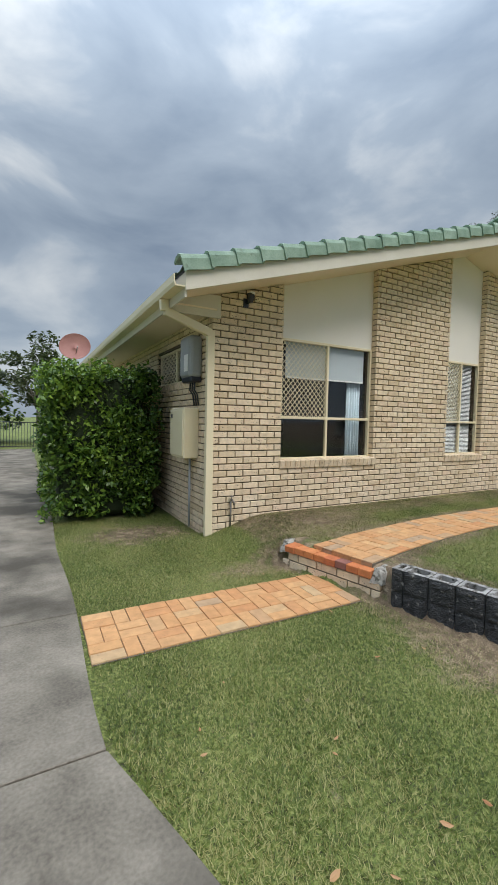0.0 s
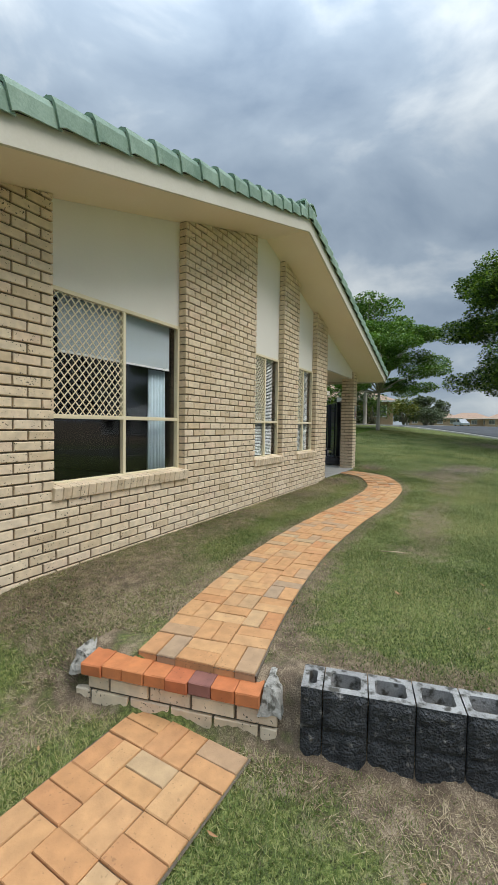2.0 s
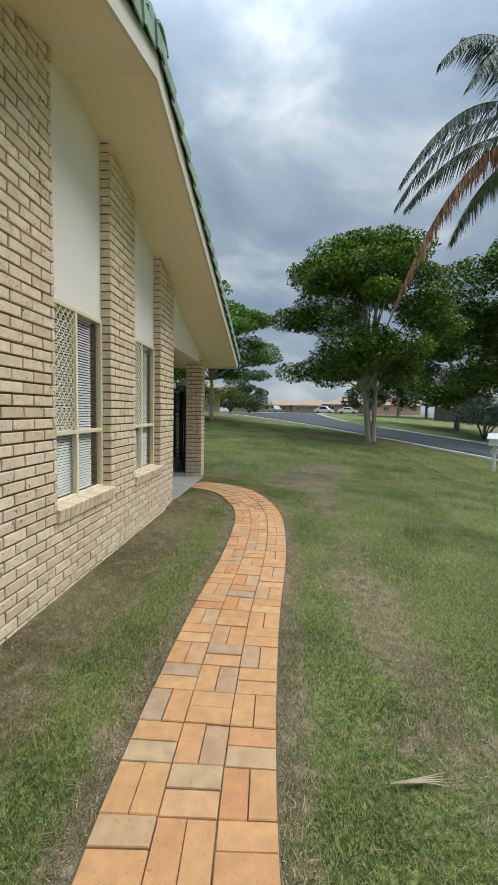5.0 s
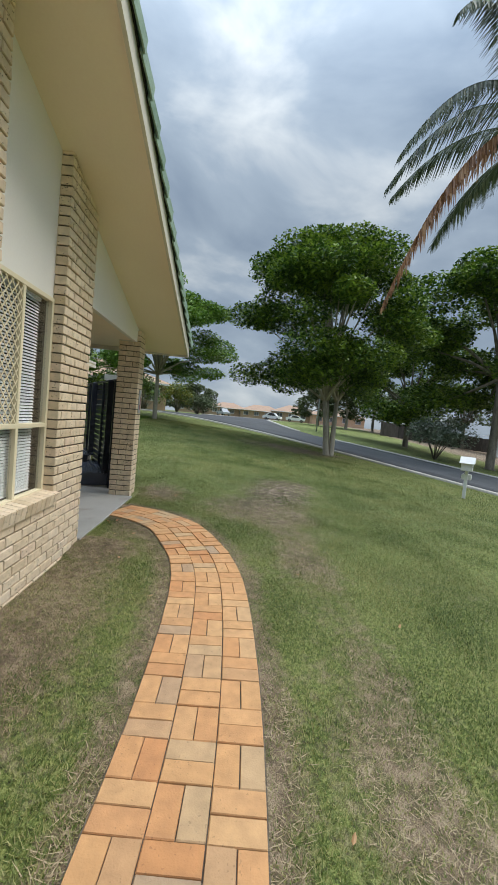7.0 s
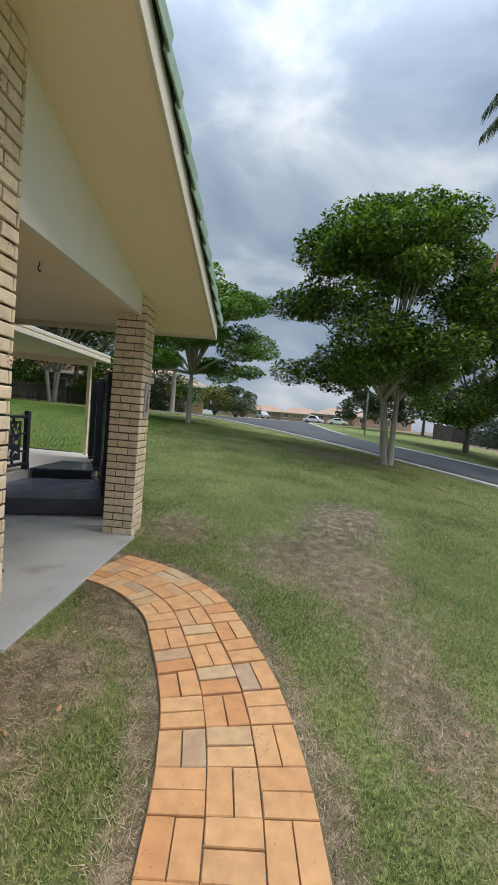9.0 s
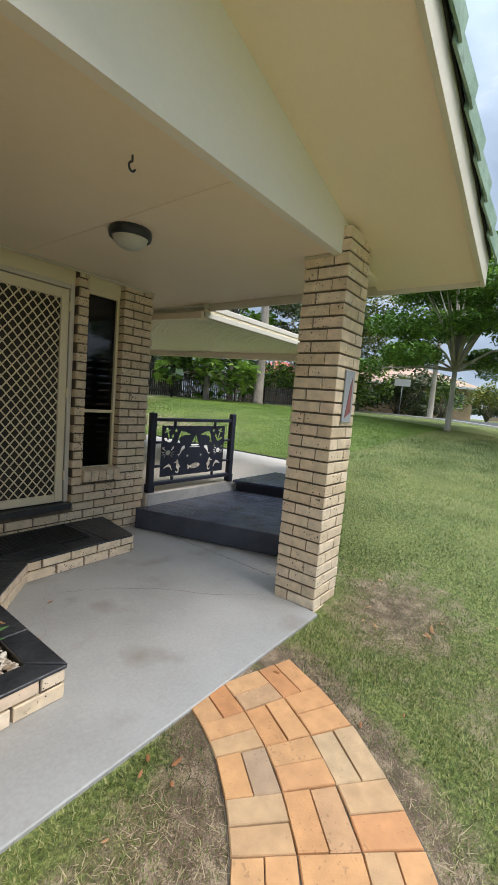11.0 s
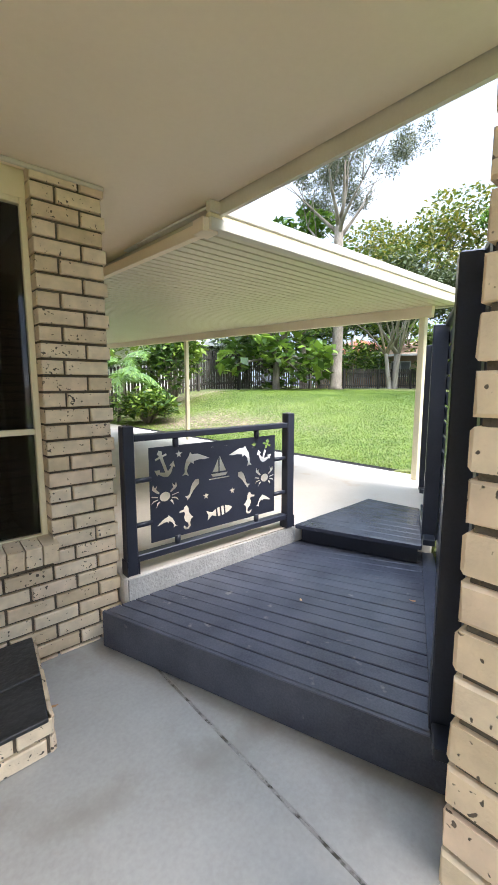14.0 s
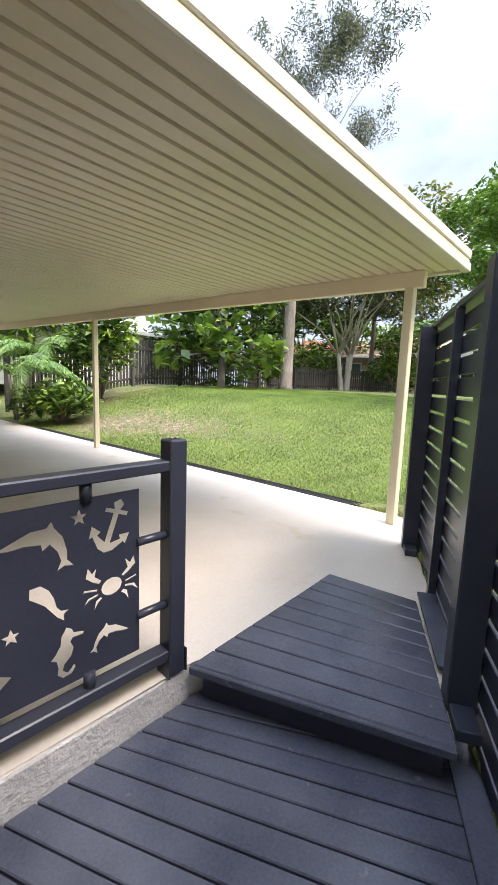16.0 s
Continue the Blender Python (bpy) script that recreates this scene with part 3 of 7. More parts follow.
def do_bricks(wall, origin, turn, length, z0, z1, top, gaps, single, cap):
    m = Matrix.Translation((origin[0], origin[1], 0)) @ Matrix.Rotation(radians(turn), 4, "Z")
    verts, faces, made = [], [], 0
    row = 0
    z = z0
    while z < z1 - 0.015:
        u = -((row % 2) * 0.12) - 0.0
        while u < length - 0.008:
            spans = [(max(u, 0.0), min(u + BL, length))]
            for g0, g1, gz0, gz1 in gaps:
                if z + BH > gz0 + 0.03 and z < gz1 - 0.03:
                    nxt = []
                    for a, b in spans:
                        if b <= g0 or a >= g1:
                            nxt.append((a, b))
                        else:
                            if a < g0:
                                nxt.append((a, g0))
                            if b > g1:
                                nxt.append((g1, b))
                    spans = nxt
            for a, b in spans:
                if b - a < 0.004:
                    continue
                ha, hb = BH, BH
                if z + BH > z1:
                    ha = hb = z1 - z
                if top:
                    ha, hb = min(ha, top(a) - z), min(hb, top(b) - z)
                    if max(ha, hb) < 0.015:
                        continue
                out = brick_rng.uniform(-0.012, -0.008)
                whole = b - a > BL - 0.002 and ha > BH - 0.001 and hb > BH - 0.001
                if whole and made < cap and (single is None or single(a, z)):
                    ob = new("brick", brick_rng.choice(brick_kinds))
                    ob.parent = wall
                    ob.matrix_basis = m @ Matrix.Translation((a, out, z))
                    made += 1
                else:
                    v, f = brick_bm(b - a, BH, BD, ha, hb)
                    k = len(verts)
                    verts += [m @ (Vector(p) + Vector((a, out, z))) for p in v]
                    faces += [tuple(i + k for i in q) for q in f]
            u += BL + JOINT
        z += BH + JOINT
        row += 1
    if verts:
        ob = raw("brickwork", verts, faces, M_BRICK, wall)
        ob["kind"] = "stuff"


# ---- front wall with three tall window bays ----
wall_front = thing("wall_front", "cream clay brick front wall with raked joints", "brick wall", kind="structure")
lower = prism("wall_core", [(SIDE_X + 0.012, 0.3), (END_X - 0.012, 0.3), (END_X - 0.012, SILL_Z - 0.03), (SIDE_X + 0.012, SILL_Z - 0.03)], FRONT + 0.012, FRONT + 0.23, M_MORTAR, wall_front, axis="y")
PIERS = [(SIDE_X, BAYS[0][0]), (BAYS[0][1], BAYS[1][0]), (BAYS[1][1], BAYS[2][0]), (BAYS[2][1], END_X)]
for a, b in PIERS:
    pts = [(a + 0.012, SILL_Z - 0.028), (b - 0.012, SILL_Z - 0.028), (b - 0.012, roofline(b) + 0.02)]
    if a < APEX_X < b:
        pts.append((APEX_X, APEX_Z + 0.02))
    pts.append((a + 0.012, roofline(a) + 0.02))
    prism("pier_core", pts, FRONT + 0.012, FRONT + 0.23, M_MORTAR, wall_front, axis="y")
lay_bricks(wall_front, (SIDE_X, FRONT), 0, END_X - SIDE_X, 0.36, 5.2, lambda u: roofline(u + SIDE_X) - 0.004,
           [(a - SIDE_X, b - SIDE_X, SILL_Z - 0.10 if i < 3 else 0, 9) for i, (a, b) in enumerate(BAYS)], lambda u, z: 0.75 < z < 3.2, 300)
for a, b in BAYS:
    prism("infill_panel", [(a - 0.02, HEAD_Z), (b + 0.02, HEAD_Z), (b + 0.02, roofline(b) + 0.02)] + ([(APEX_X, APEX_Z + 0.02)] if a < APEX_X < b else []) + [(a - 0.02, roofline(a) + 0.02)],
          FRONT + 0.10, FRONT + 0.20, M_PANEL, wall_front, axis="y", label="flat cream painted infill panel")
    bm = bmesh.new()
    add_box(bm, (a, FRONT + 0.012, SILL_Z - 0.16), (b, FRONT + 0.20, SILL_Z - 0.03))
    part("sill_bed", bm, M_MORTAR, wall_front)


def diamond_grille(name, x0, x1, z0, z1, y, pitch_x, pitch_z, mat, parent, wire=0.005):
    """Expanded diamond mesh: two families of flat strands, clipped to the opening."""
    verts, faces = [], []
    w, h = x1 - x0, z1 - z0
    for sgn in (1, -1):
        k = -int(h / pitch_z) - 2
        while k * pitch_x < w + h * pitch_x / pitch_z + pitch_x:
            xa = x0 + k * pitch_x
            pa, pb = [xa, z0], [xa + h * pitch_x / pitch_z, z1]
            if sgn < 0:
                pa, pb = [x0 + x1 - pa[0], pa[1]], [x0 + x1 - pb[0], pb[1]]
            dx, dz = pb[0] - pa[0], pb[1] - pa[1]
            t0, t1 = 0.0, 1.0
            ta, tb = sorted(((x0 - pa[0]) / dx, (x1 - pa[0]) / dx))
            t0, t1 = max(t0, ta), min(t1, tb)
            k += 1
            if t1 - t0 < 0.01:
                continue
            p, q = (pa[0] + dx * t0, pa[1] + dz * t0), (pa[0] + dx * t1, pa[1] + dz * t1)
            ln = math.hypot(dx, dz)
            ox, oz = -dz / ln * wire, dx / ln * wire
            yy = y + (0.0015 if sgn > 0 else -0.0015)
            n = len(verts)
            for d in (-0.003, 0.003):
                verts += [(p[0] - ox, yy + d, p[1] - oz), (q[0] - ox, yy + d, q[1] - oz), (q[0] + ox, yy + d, q[1] + oz), (p[0] + ox, yy + d, p[1] + oz)]
            faces += [(n, n + 1, n + 2, n + 3), (n + 7, n + 6, n + 5, n + 4), (n, n + 4, n + 5, n + 1), (n + 3, n + 2, n + 6, n + 7)]
    return raw(name, verts, faces, mat, parent)


def window_frame(parent, x0, x1, z0, z1, y, bars_x, bars_z, mat, w=0.038, d=0.06):
    """Outer frame of four members and inner bars; bars_x: (x, z0, z1), bars_z: (z, x0, x1)."""
    box("frame_jamb", (x0, y, z0), (x0 + w, y + d, z1), mat, parent, 0.003)
    box("frame_jamb", (x1 - w, y, z0), (x1, y + d, z1), mat, parent, 0.003)
    box("frame_head", (x0 + w, y, z1 - w), (x1 - w, y + d, z1), mat, parent, 0.003)
    box("frame_foot", (x0 + w, y, z0), (x1 - w, y + d, z0 + w), mat, parent, 0.003)
    for x, a, b in bars_x:
        box("mullion", (x - w / 2, y + 0.003, a), (x + w / 2, y + d - 0.006, b), mat, parent, 0.003)
    for z, a, b in bars_z:
        box("transom", (a, y + 0.002, z - w / 2), (b, y + d - 0.004, z + w / 2), mat, parent, 0.003)


def pane(parent, x0, x1, z0, z1, y, mat=None):
    ob = box("pane", (x0, y, z0), (x1, y + 0.006, z1), mat or M_GLASS, parent, 0)
    ob.visible_shadow = False
    return ob


def sill_bricks(parent, x0, x1, z, y, out=0.045, turn=0.0, n=None):
    """Bricks on edge, tipped forwards under a window."""
    n = n or max(1, round((x1 - x0) / 0.086))
    w = (x1 - x0) / n
    me = brick_mesh("sill_brick", w - 0.006, 0.11, 0.17, M_BRICK)
    for k in range(n):
        ob = new("sill_brick", me)
        ob.parent = parent
        ob.matrix_basis = Matrix.Translation((x0 + k * w + 0.003, y - out, z - 0.115)) @ Matrix.Rotation(radians(8 + brick_rng.uniform(-0.8, 0.8)), 4, "X")


def curtain(name, x0, x1, z0, z1, y, mat, parent, folds, deep=0.03):
    n = folds * 6
    verts, faces = [], []
    for k in range(n + 1):
        x = x0 + (x1 - x0) * k / n
        dy = deep * math.sin(k / 6 * 6.2832) + 0.008 * math.sin(k * 1.7)
        for z, s in ((z0, 1.15), ((z0 + z1) / 2, 0.9), (z1, 0.7)):
            verts.append((x, y + dy * s, z))
    for k in range(n):
        for q in (0, 1):
            faces.append((k * 3 + q, k * 3 + 3 + q, k * 3 + 4 + q, k * 3 + 1 + q))
    ob = raw(name, verts, faces, mat, parent, smooth=True)
    md = ob.modifiers.new("thick", "SOLIDIFY")
    md.thickness = 0.003
    return ob


WIN_Y = FRONT + 0.085
for i, (a, b) in enumerate(BAYS):
    win = thing(f"window_{i + 1}", "cream aluminium window with a diamond security grille over one sash", "window", kind="structure")
    a, b = a - 0.005, b + 0.005
    mid = a + (b - a) * 0.5
    window_frame(win, a, b, SILL_Z, HEAD_Z, WIN_Y, [(mid, TRANSOM_Z, HEAD_Z - 0.038), (mid, SILL_Z + 0.038, TRANSOM_Z)], [(TRANSOM_Z, a + 0.038, b - 0.038)], M_CREAM)
    for p0, p1 in ((a + 0.038, mid - 0.019), (mid + 0.019, b - 0.038)):
        pane(win, p0, p1, TRANSOM_Z + 0.019, HEAD_Z - 0.038, WIN_Y + 0.035)
        pane(win, p0, p1, SILL_Z + 0.038, TRANSOM_Z - 0.019, WIN_Y + 0.035)
    diamond_grille("security_grille", a + 0.030, mid - 0.012, TRANSOM_Z + 0.012, HEAD_Z - 0.030, WIN_Y + 0.012, 0.078, 0.088, M_CREAM, win, 0.0042)
    sill_bricks(win, a - 0.02, b + 0.03, SILL_Z + 0.012, WIN_Y - 0.075)
    if i == 0:
        blind = thing("roller_blind", "white roller blind half lowered behind the window", "blind")
        box("blind_cloth", (mid - 0.72, WIN_Y + 0.085, 2.62), (b - 0.10, WIN_Y + 0.089, HEAD_Z - 0.02), M_BLIND, blind, 0)
        pipe("roller", [(mid - 0.72, WIN_Y + 0.115, HEAD_Z - 0.04), (b - 0.10, WIN_Y + 0.115, HEAD_Z - 0.04)], 0.025, M_BLIND, blind)
        box("bottom_rail", (mid - 0.72, WIN_Y + 0.080, 2.60), (b - 0.10, WIN_Y + 0.094, 2.622), M_WHITE, blind, 0.003)
        for c0, c1, f in ((b - 0.36, b - 0.10, 5), (a - 0.02, a + 0.07, 2)):
            cu = thing("curtain", "pale blue gathered curtain hanging to the floor", "curtain", group="curtains")
            curtain("curtain_cloth", c0, c1, 1.12, 2.60 if f == 5 else 3.0, WIN_Y + 0.165, M_CURTAIN, cu, f)
    else:
        vb = thing("venetian_blind", "grey venetian blind lowered behind the window", "blind", group="venetian blinds")
        verts, faces = [], []
        for k in range(66):
            z = SILL_Z + 0.05 + k * 0.0255
            n = len(verts)
            verts += [(a + 0.03, WIN_Y + 0.066, z), (b - 0.14, WIN_Y + 0.066, z), (b - 0.14, WIN_Y + 0.080, z + 0.018), (a + 0.03, WIN_Y + 0.080, z + 0.018)]
            faces.append((n, n + 1, n + 2, n + 3))
        sl = raw("slats", verts, faces, M_SLAT, vb)
        sl["kind"] = "stuff"
        sl.modifiers.new("thick", "SOLIDIFY").thickness = 0.0015
        box("head_rail", (a + 0.03, WIN_Y + 0.055, HEAD_Z - 0.07), (b - 0.14, WIN_Y + 0.095, HEAD_Z - 0.04), M_SLAT, vb, 0.002)

# rooms behind the windows, coloured near black to read as unlit
inside = thing("room_shell", "rooms behind the front windows, their dimness put into the colour", "room", kind="structure")
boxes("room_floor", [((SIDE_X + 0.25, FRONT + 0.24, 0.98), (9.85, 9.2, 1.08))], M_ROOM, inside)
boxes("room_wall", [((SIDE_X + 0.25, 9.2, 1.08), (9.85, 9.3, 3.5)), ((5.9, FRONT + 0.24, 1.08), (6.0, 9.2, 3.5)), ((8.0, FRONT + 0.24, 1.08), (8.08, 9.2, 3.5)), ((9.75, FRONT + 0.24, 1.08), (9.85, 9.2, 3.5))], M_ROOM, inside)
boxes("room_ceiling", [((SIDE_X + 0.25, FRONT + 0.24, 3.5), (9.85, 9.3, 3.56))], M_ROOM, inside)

# ---- side wall on the driveway side ----
wall_side = thing("wall_side", "cream clay brick side wall in the eave's shade", "brick wall", kind="structure")
SW_TOP = 3.42
SWIN = [(5.62, 7.35, 2.52, 3.08), (9.3, 10.4, 2.52, 3.08)]
ys = [FRONT + 0.122, SWIN[0][0], SWIN[0][1], SWIN[1][0], SWIN[1][1], BACK]
bm = bmesh.new()
for k in range(5):
    if k % 2 == 0:
        add_box(bm, (SIDE_X + 0.012, ys[k], 0.3), (SIDE_X + 0.23, ys[k + 1], SW_TOP))
    else:
        add_box(bm, (SIDE_X + 0.012, ys[k], 0.3), (SIDE_X + 0.23, ys[k + 1], 2.50))
        add_box(bm, (SIDE_X + 0.012, ys[k], 3.08), (SIDE_X + 0.23, ys[k + 1], SW_TOP))
part("wall_core", bm, M_MORTAR, wall_side)
lay_bricks(wall_side, (SIDE_X, BACK), -90, BACK - FRONT - 0.11, 0.36, SW_TOP, None,
           [(BACK - y1, BACK - y0, z0 - 0.02, z1) for y0, y1, z0, z1 in SWIN], lambda u, z: u > 7.0, 180)
for k, (y0, y1, z0, z1) in enumerate(SWIN):
    sw = thing(f"window_{k + 5}", "small cream side window with a diamond grille under the eave", "window", kind="structure", at=(SIDE_X + 0.05, y1, 0), rz=-90)
    ln = y1 - y0
    window_frame(sw, 0, ln, z0, z1, 0, [(ln / 2, z0 + 0.038, z1 - 0.038)], [], M_CREAM)
    pane(sw, 0.038, ln / 2 - 0.019, z0 + 0.038, z1 - 0.038, 0.03)
    pane(sw, ln / 2 + 0.019, ln - 0.038, z0 + 0.038, z1 - 0.038, 0.03)
    diamond_grille("security_grille", 0.03, ln / 2 - 0.01, z0 + 0.03, z1 - 0.03, 0.012, 0.078, 0.088, M_CREAM, sw, 0.0042)
    sill_bricks(sw, -0.03, ln + 0.03, z0 + 0.01, 0.0, 0.06)
    # added dark panel stands in for the unlit room behind
    box("room_shade_panel", (0.0, 0.9, z0 - 0.3), (ln, 0.95, z1 + 0.2), M_ROOM, sw, 0)

# rear walls close the house
wall_back = tagged(box("wall_back", (SIDE_X, BACK, 0.3), (12.8, BACK + 0.2, 3.42), M_BRICK, None, 0), "plain cream brick back wall", "brick wall", kind="structure")

# ---- entry porch: walls, door, side lights ----
CEIL = 3.335
DOOR_Y, ENTRY_R = 7.37, 12.80
wall_return = thing("wall_return", "cream brick return wall beside the porch", "brick wall", kind="structure")
boxes("wall_core", [((9.86, FRONT + 0.24, 0.3), (END_X - 0.012, 6.62, CEIL + 0.1))], M_MORTAR, wall_return)
lay_bricks(wall_return, (END_X, FRONT + 0.0), 90, 6.60 - FRONT, 0.36, CEIL, None, (), lambda u, z: u > 0.1, 120)

ANG0, ANG1 = Vector((END_X, 6.60)), Vector((10.99, DOOR_Y))
ANG_TURN = math.degrees(math.atan2(ANG1.y - ANG0.y, ANG1.x - ANG0.x))
ANG_LEN = (ANG1 - ANG0).length
wall_angle = thing("wall_angled", "cream brick wall angled towards the front door", "brick wall", kind="structure", at=(ANG0.x, ANG0.y, 0), rz=ANG_TURN)
SL0, SL1, SLZ0, SLZ1 = 0.46, 0.86, 1.43, 3.20
bm = bmesh.new()
add_box(bm, (0.0, 0.012, 0.3), (SL0 - 0.012, 0.22, CEIL + 0.1))
add_box(bm, (SL1 + 0.012, 0.012, 0.3), (ANG_LEN + 0.04, 0.22, CEIL + 0.1))
add_box(bm, (SL0 - 0.012, 0.012, 0.3), (SL1 + 0.012, 0.22, SLZ0 - 0.03))
part("wall_core", bm, M_MORTAR, wall_angle)
box("head_trim", (SL0, 0.07, SLZ1), (SL1, 0.16, CEIL + 0.05), M_CREAM, wall_angle, 0)

wall_entry = thing("wall_entry", "cream brick entry wall holding the front door", "brick wall", kind="structure")
D0, D1, DZ0, DZ1 = 11.07, 11.93, 1.13, 3.20
R0, R1 = 12.04, 12.43
bm = bmesh.new()
add_box(bm, (10.96, DOOR_Y + 0.012, 0.3), (ENTRY_R - 0.012, DOOR_Y + 0.22, DZ0 - 0.06))
add_box(bm, (D1 + 0.012, DOOR_Y + 0.012, DZ0 - 0.06), (R0 - 0.012, DOOR_Y + 0.22, CEIL + 0.1))
add_box(bm, (R1 + 0.012, DOOR_Y + 0.012, DZ0 - 0.06), (ENTRY_R - 0.012, DOOR_Y + 0.22, CEIL + 0.1))
add_box(bm, (R0 - 0.012, DOOR_Y + 0.012, DZ0 - 0.06), (R1 + 0.012, DOOR_Y + 0.22, SLZ0 - 0.03))
part("wall_core", bm, M_MORTAR, wall_entry)
box("head_trim", (R0, DOOR_Y + 0.07, SLZ1), (R1, DOOR_Y + 0.16, CEIL + 0.05), M_CREAM, wall_entry, 0)
box("door_head_trim", (10.98, DOOR_Y + 0.05, DZ1), (D1, DOOR_Y + 0.16, CEIL + 0.05), M_CREAM, wall_entry, 0)
lay_bricks(wall_entry, (10.98, DOOR_Y), 0, ENTRY_R - 10.98, 0.70, CEIL, None, [(D0 - 10.98 - 0.03, D1 - 10.98, DZ0 - 0.05, 9), (R0 - 10.98, R1 - 10.98, SLZ0 - 0.09, 9)], None, 120)
wall_end = thing("wall_carport_side", "cream brick end wall beside the carport", "brick wall", kind="structure")
boxes("wall_core", [((ENTRY_R - 0.22, DOOR_Y + 0.235, 0.3), (ENTRY_R - 0.012, BACK, CEIL + 0.1))], M_MORTAR, wall_end)
lay_bricks(wall_end, (ENTRY_R, DOOR_Y + 0.112), 90, BACK - DOOR_Y - 0.1, 0.70, CEIL, None, (), lambda u, z: u < 2, 60)
brick_jobs.append((wall_angle, (0, 0), 0, ANG_LEN, 0.70, CEIL, None, [(SL0, SL1, SLZ0 - 0.09, 9)], None, 150))


def side_light(name, m, x0, x1):
    win = thing(name, "narrow cream framed side light with dark tinted glass", "window", kind="structure")
    win.matrix_basis = m
    window_frame(win, x0, x1, SLZ0, SLZ1, 0.07, [], [(2.03, x0 + 0.03, x1 - 0.03)], M_CREAM, 0.03)
    pane(win, x0 + 0.03, x1 - 0.03, 2.045, SLZ1 - 0.03, 0.10, M_TINT)
    pane(win, x0 + 0.03, x1 - 0.03, SLZ0 + 0.03, 2.015, 0.10, M_TINT)
    sill_bricks(win, x0 - 0.01, x1 + 0.02, SLZ0 + 0.012, 0.0, 0.05)
    return win


side_light("window_7", pose(ANG0.x, ANG0.y, 0, 0, 0, ANG_TURN), SL0, SL1)
side_light("window_8", pose(0, DOOR_Y, 0), R0, R1)

M_MESH = surf("brown_insect_mesh", (0.030, 0.023, 0.017), (0.052, 0.041, 0.031), 4, 120, 0.8, 0.1)
door = thing("door_1", "cream framed security screen door with a diamond grille, closed", "door", kind="structure")
DY = DOOR_Y + 0.055
for n, p0, p1 in (("door_jamb", (D0 - 0.045, DY - 0.01, DZ0), (D0, DY + 0.10, DZ1)), ("door_jamb", (D1 - 0.045, DY - 0.01, DZ0), (D1 - 0.002, DY + 0.10, DZ1)), ("door_head", (D0, DY - 0.01, DZ1 - 0.045), (D1 - 0.045, DY + 0.10, DZ1))):
    box(n, p0, p1, M_TRIM, door, 0.004)
s0, s1, st = D0 + 0.006, D1 - 0.052, DZ1 - 0.052
box("door_stile", (s0, DY, DZ0 + 0.01), (s0 + 0.075, DY + 0.03, st), M_CREAM, door, 0.004)
box("door_stile", (s1 - 0.075, DY, DZ0 + 0.01), (s1, DY + 0.03, st), M_CREAM, door, 0.004)
box("door_rail", (s0 + 0.075, DY, st - 0.09), (s1 - 0.075, DY + 0.03, st), M_CREAM, door, 0.004)
box("door_rail", (s0 + 0.075, DY, DZ0 + 0.01), (s1 - 0.075, DY + 0.03, DZ0 + 0.085), M_CREAM, door, 0.004)
diamond_grille("door_grille", s0 + 0.07, s1 - 0.07, DZ0 + 0.08, st - 0.085, DY + 0.012, 0.080, 0.098, M_CREAM, door, 0.0052)
box("insect_screen", (s0 + 0.07, DY + 0.022, DZ0 + 0.08), (s1 - 0.07, DY + 0.025, st - 0.085), M_MESH, door, 0)
M_WOODDOOR = surf("inner_door_stain", (0.10, 0.075, 0.05), (0.17, 0.13, 0.09), 3, 60, 0.6, 0.1)
box("inner_door", (s0, DY + 0.06, DZ0), (s1, DY + 0.10, st), M_WOODDOOR, door, 0.003)
plate = box("lock_plate", (s0 + 0.012, DY - 0.012, 2.02), (s0 + 0.052, DY + 0.002, 2.22), M_RUBBER, door, 0.004, "black lock plate")
pipe("lever_handle", [(s0 + 0.03, DY - 0.01, 2.14), (s0 + 0.032, DY - 0.05, 2.14), (s0 + 0.06, DY - 0.055, 2.14), (s0 + 0.13, DY - 0.055, 2.11)], 0.011, M_RUBBER, door, 8, "black lever handle")
for z in (1.35, 2.15, 2.95):
    box("hinge", (s1 - 0.004, DY - 0.012, z), (s1 + 0.012, DY + 0.01, z + 0.09), M_CREAM, door, 0.003)
box("door_sill", (D0 - 0.05, DOOR_Y - 0.035, DZ0 - 0.055), (D1, DY + 0.11, DZ0), M_SLATE, door, 0.006, "black slate door sill")
# same near-black tone, so the hall's lack of light is painted in
hall = tagged(boxes("hall_shell", [((10.3, 7.9, 1.0), (12.75, 9.2, 1.06)), ((10.3, 9.15, 1.06), (12.75, 9.2, 3.4)), ((10.3, 7.62, CEIL), (12.75, 9.2, CEIL + 0.05))], M_ROOM), "hall behind the front door, its dimness put into the colour", "room", kind="structure")

# porch slab, with a straight joint and hair cracks
porch = thing("porch_slab", "pale grey concrete porch floor with fine cracks", "floor", kind="structure")
JX = 12.79
prism("slab", [(END_X, 4.90), (12.50, 4.90), (12.50, 4.985), (JX - 0.006, 4.985), (JX - 0.006, 7.44), (END_X, 7.44)], 0.40, PORCH, M_PORCH, porch, 0.006)
prism("slab_strip", [(JX + 0.006, 5.20), (13.05, 5.30), (14.9, 6.30), (14.9, 7.28), (JX + 0.006, 7.28)], 0.40, PORCH - 0.004, M_PORCH, porch, 0.004)
boxes("joint_filler", [((JX - 0.006, 5.0, 0.40), (JX + 0.006, 7.3, PORCH - 0.006))], M_BLOCKTOP, porch)


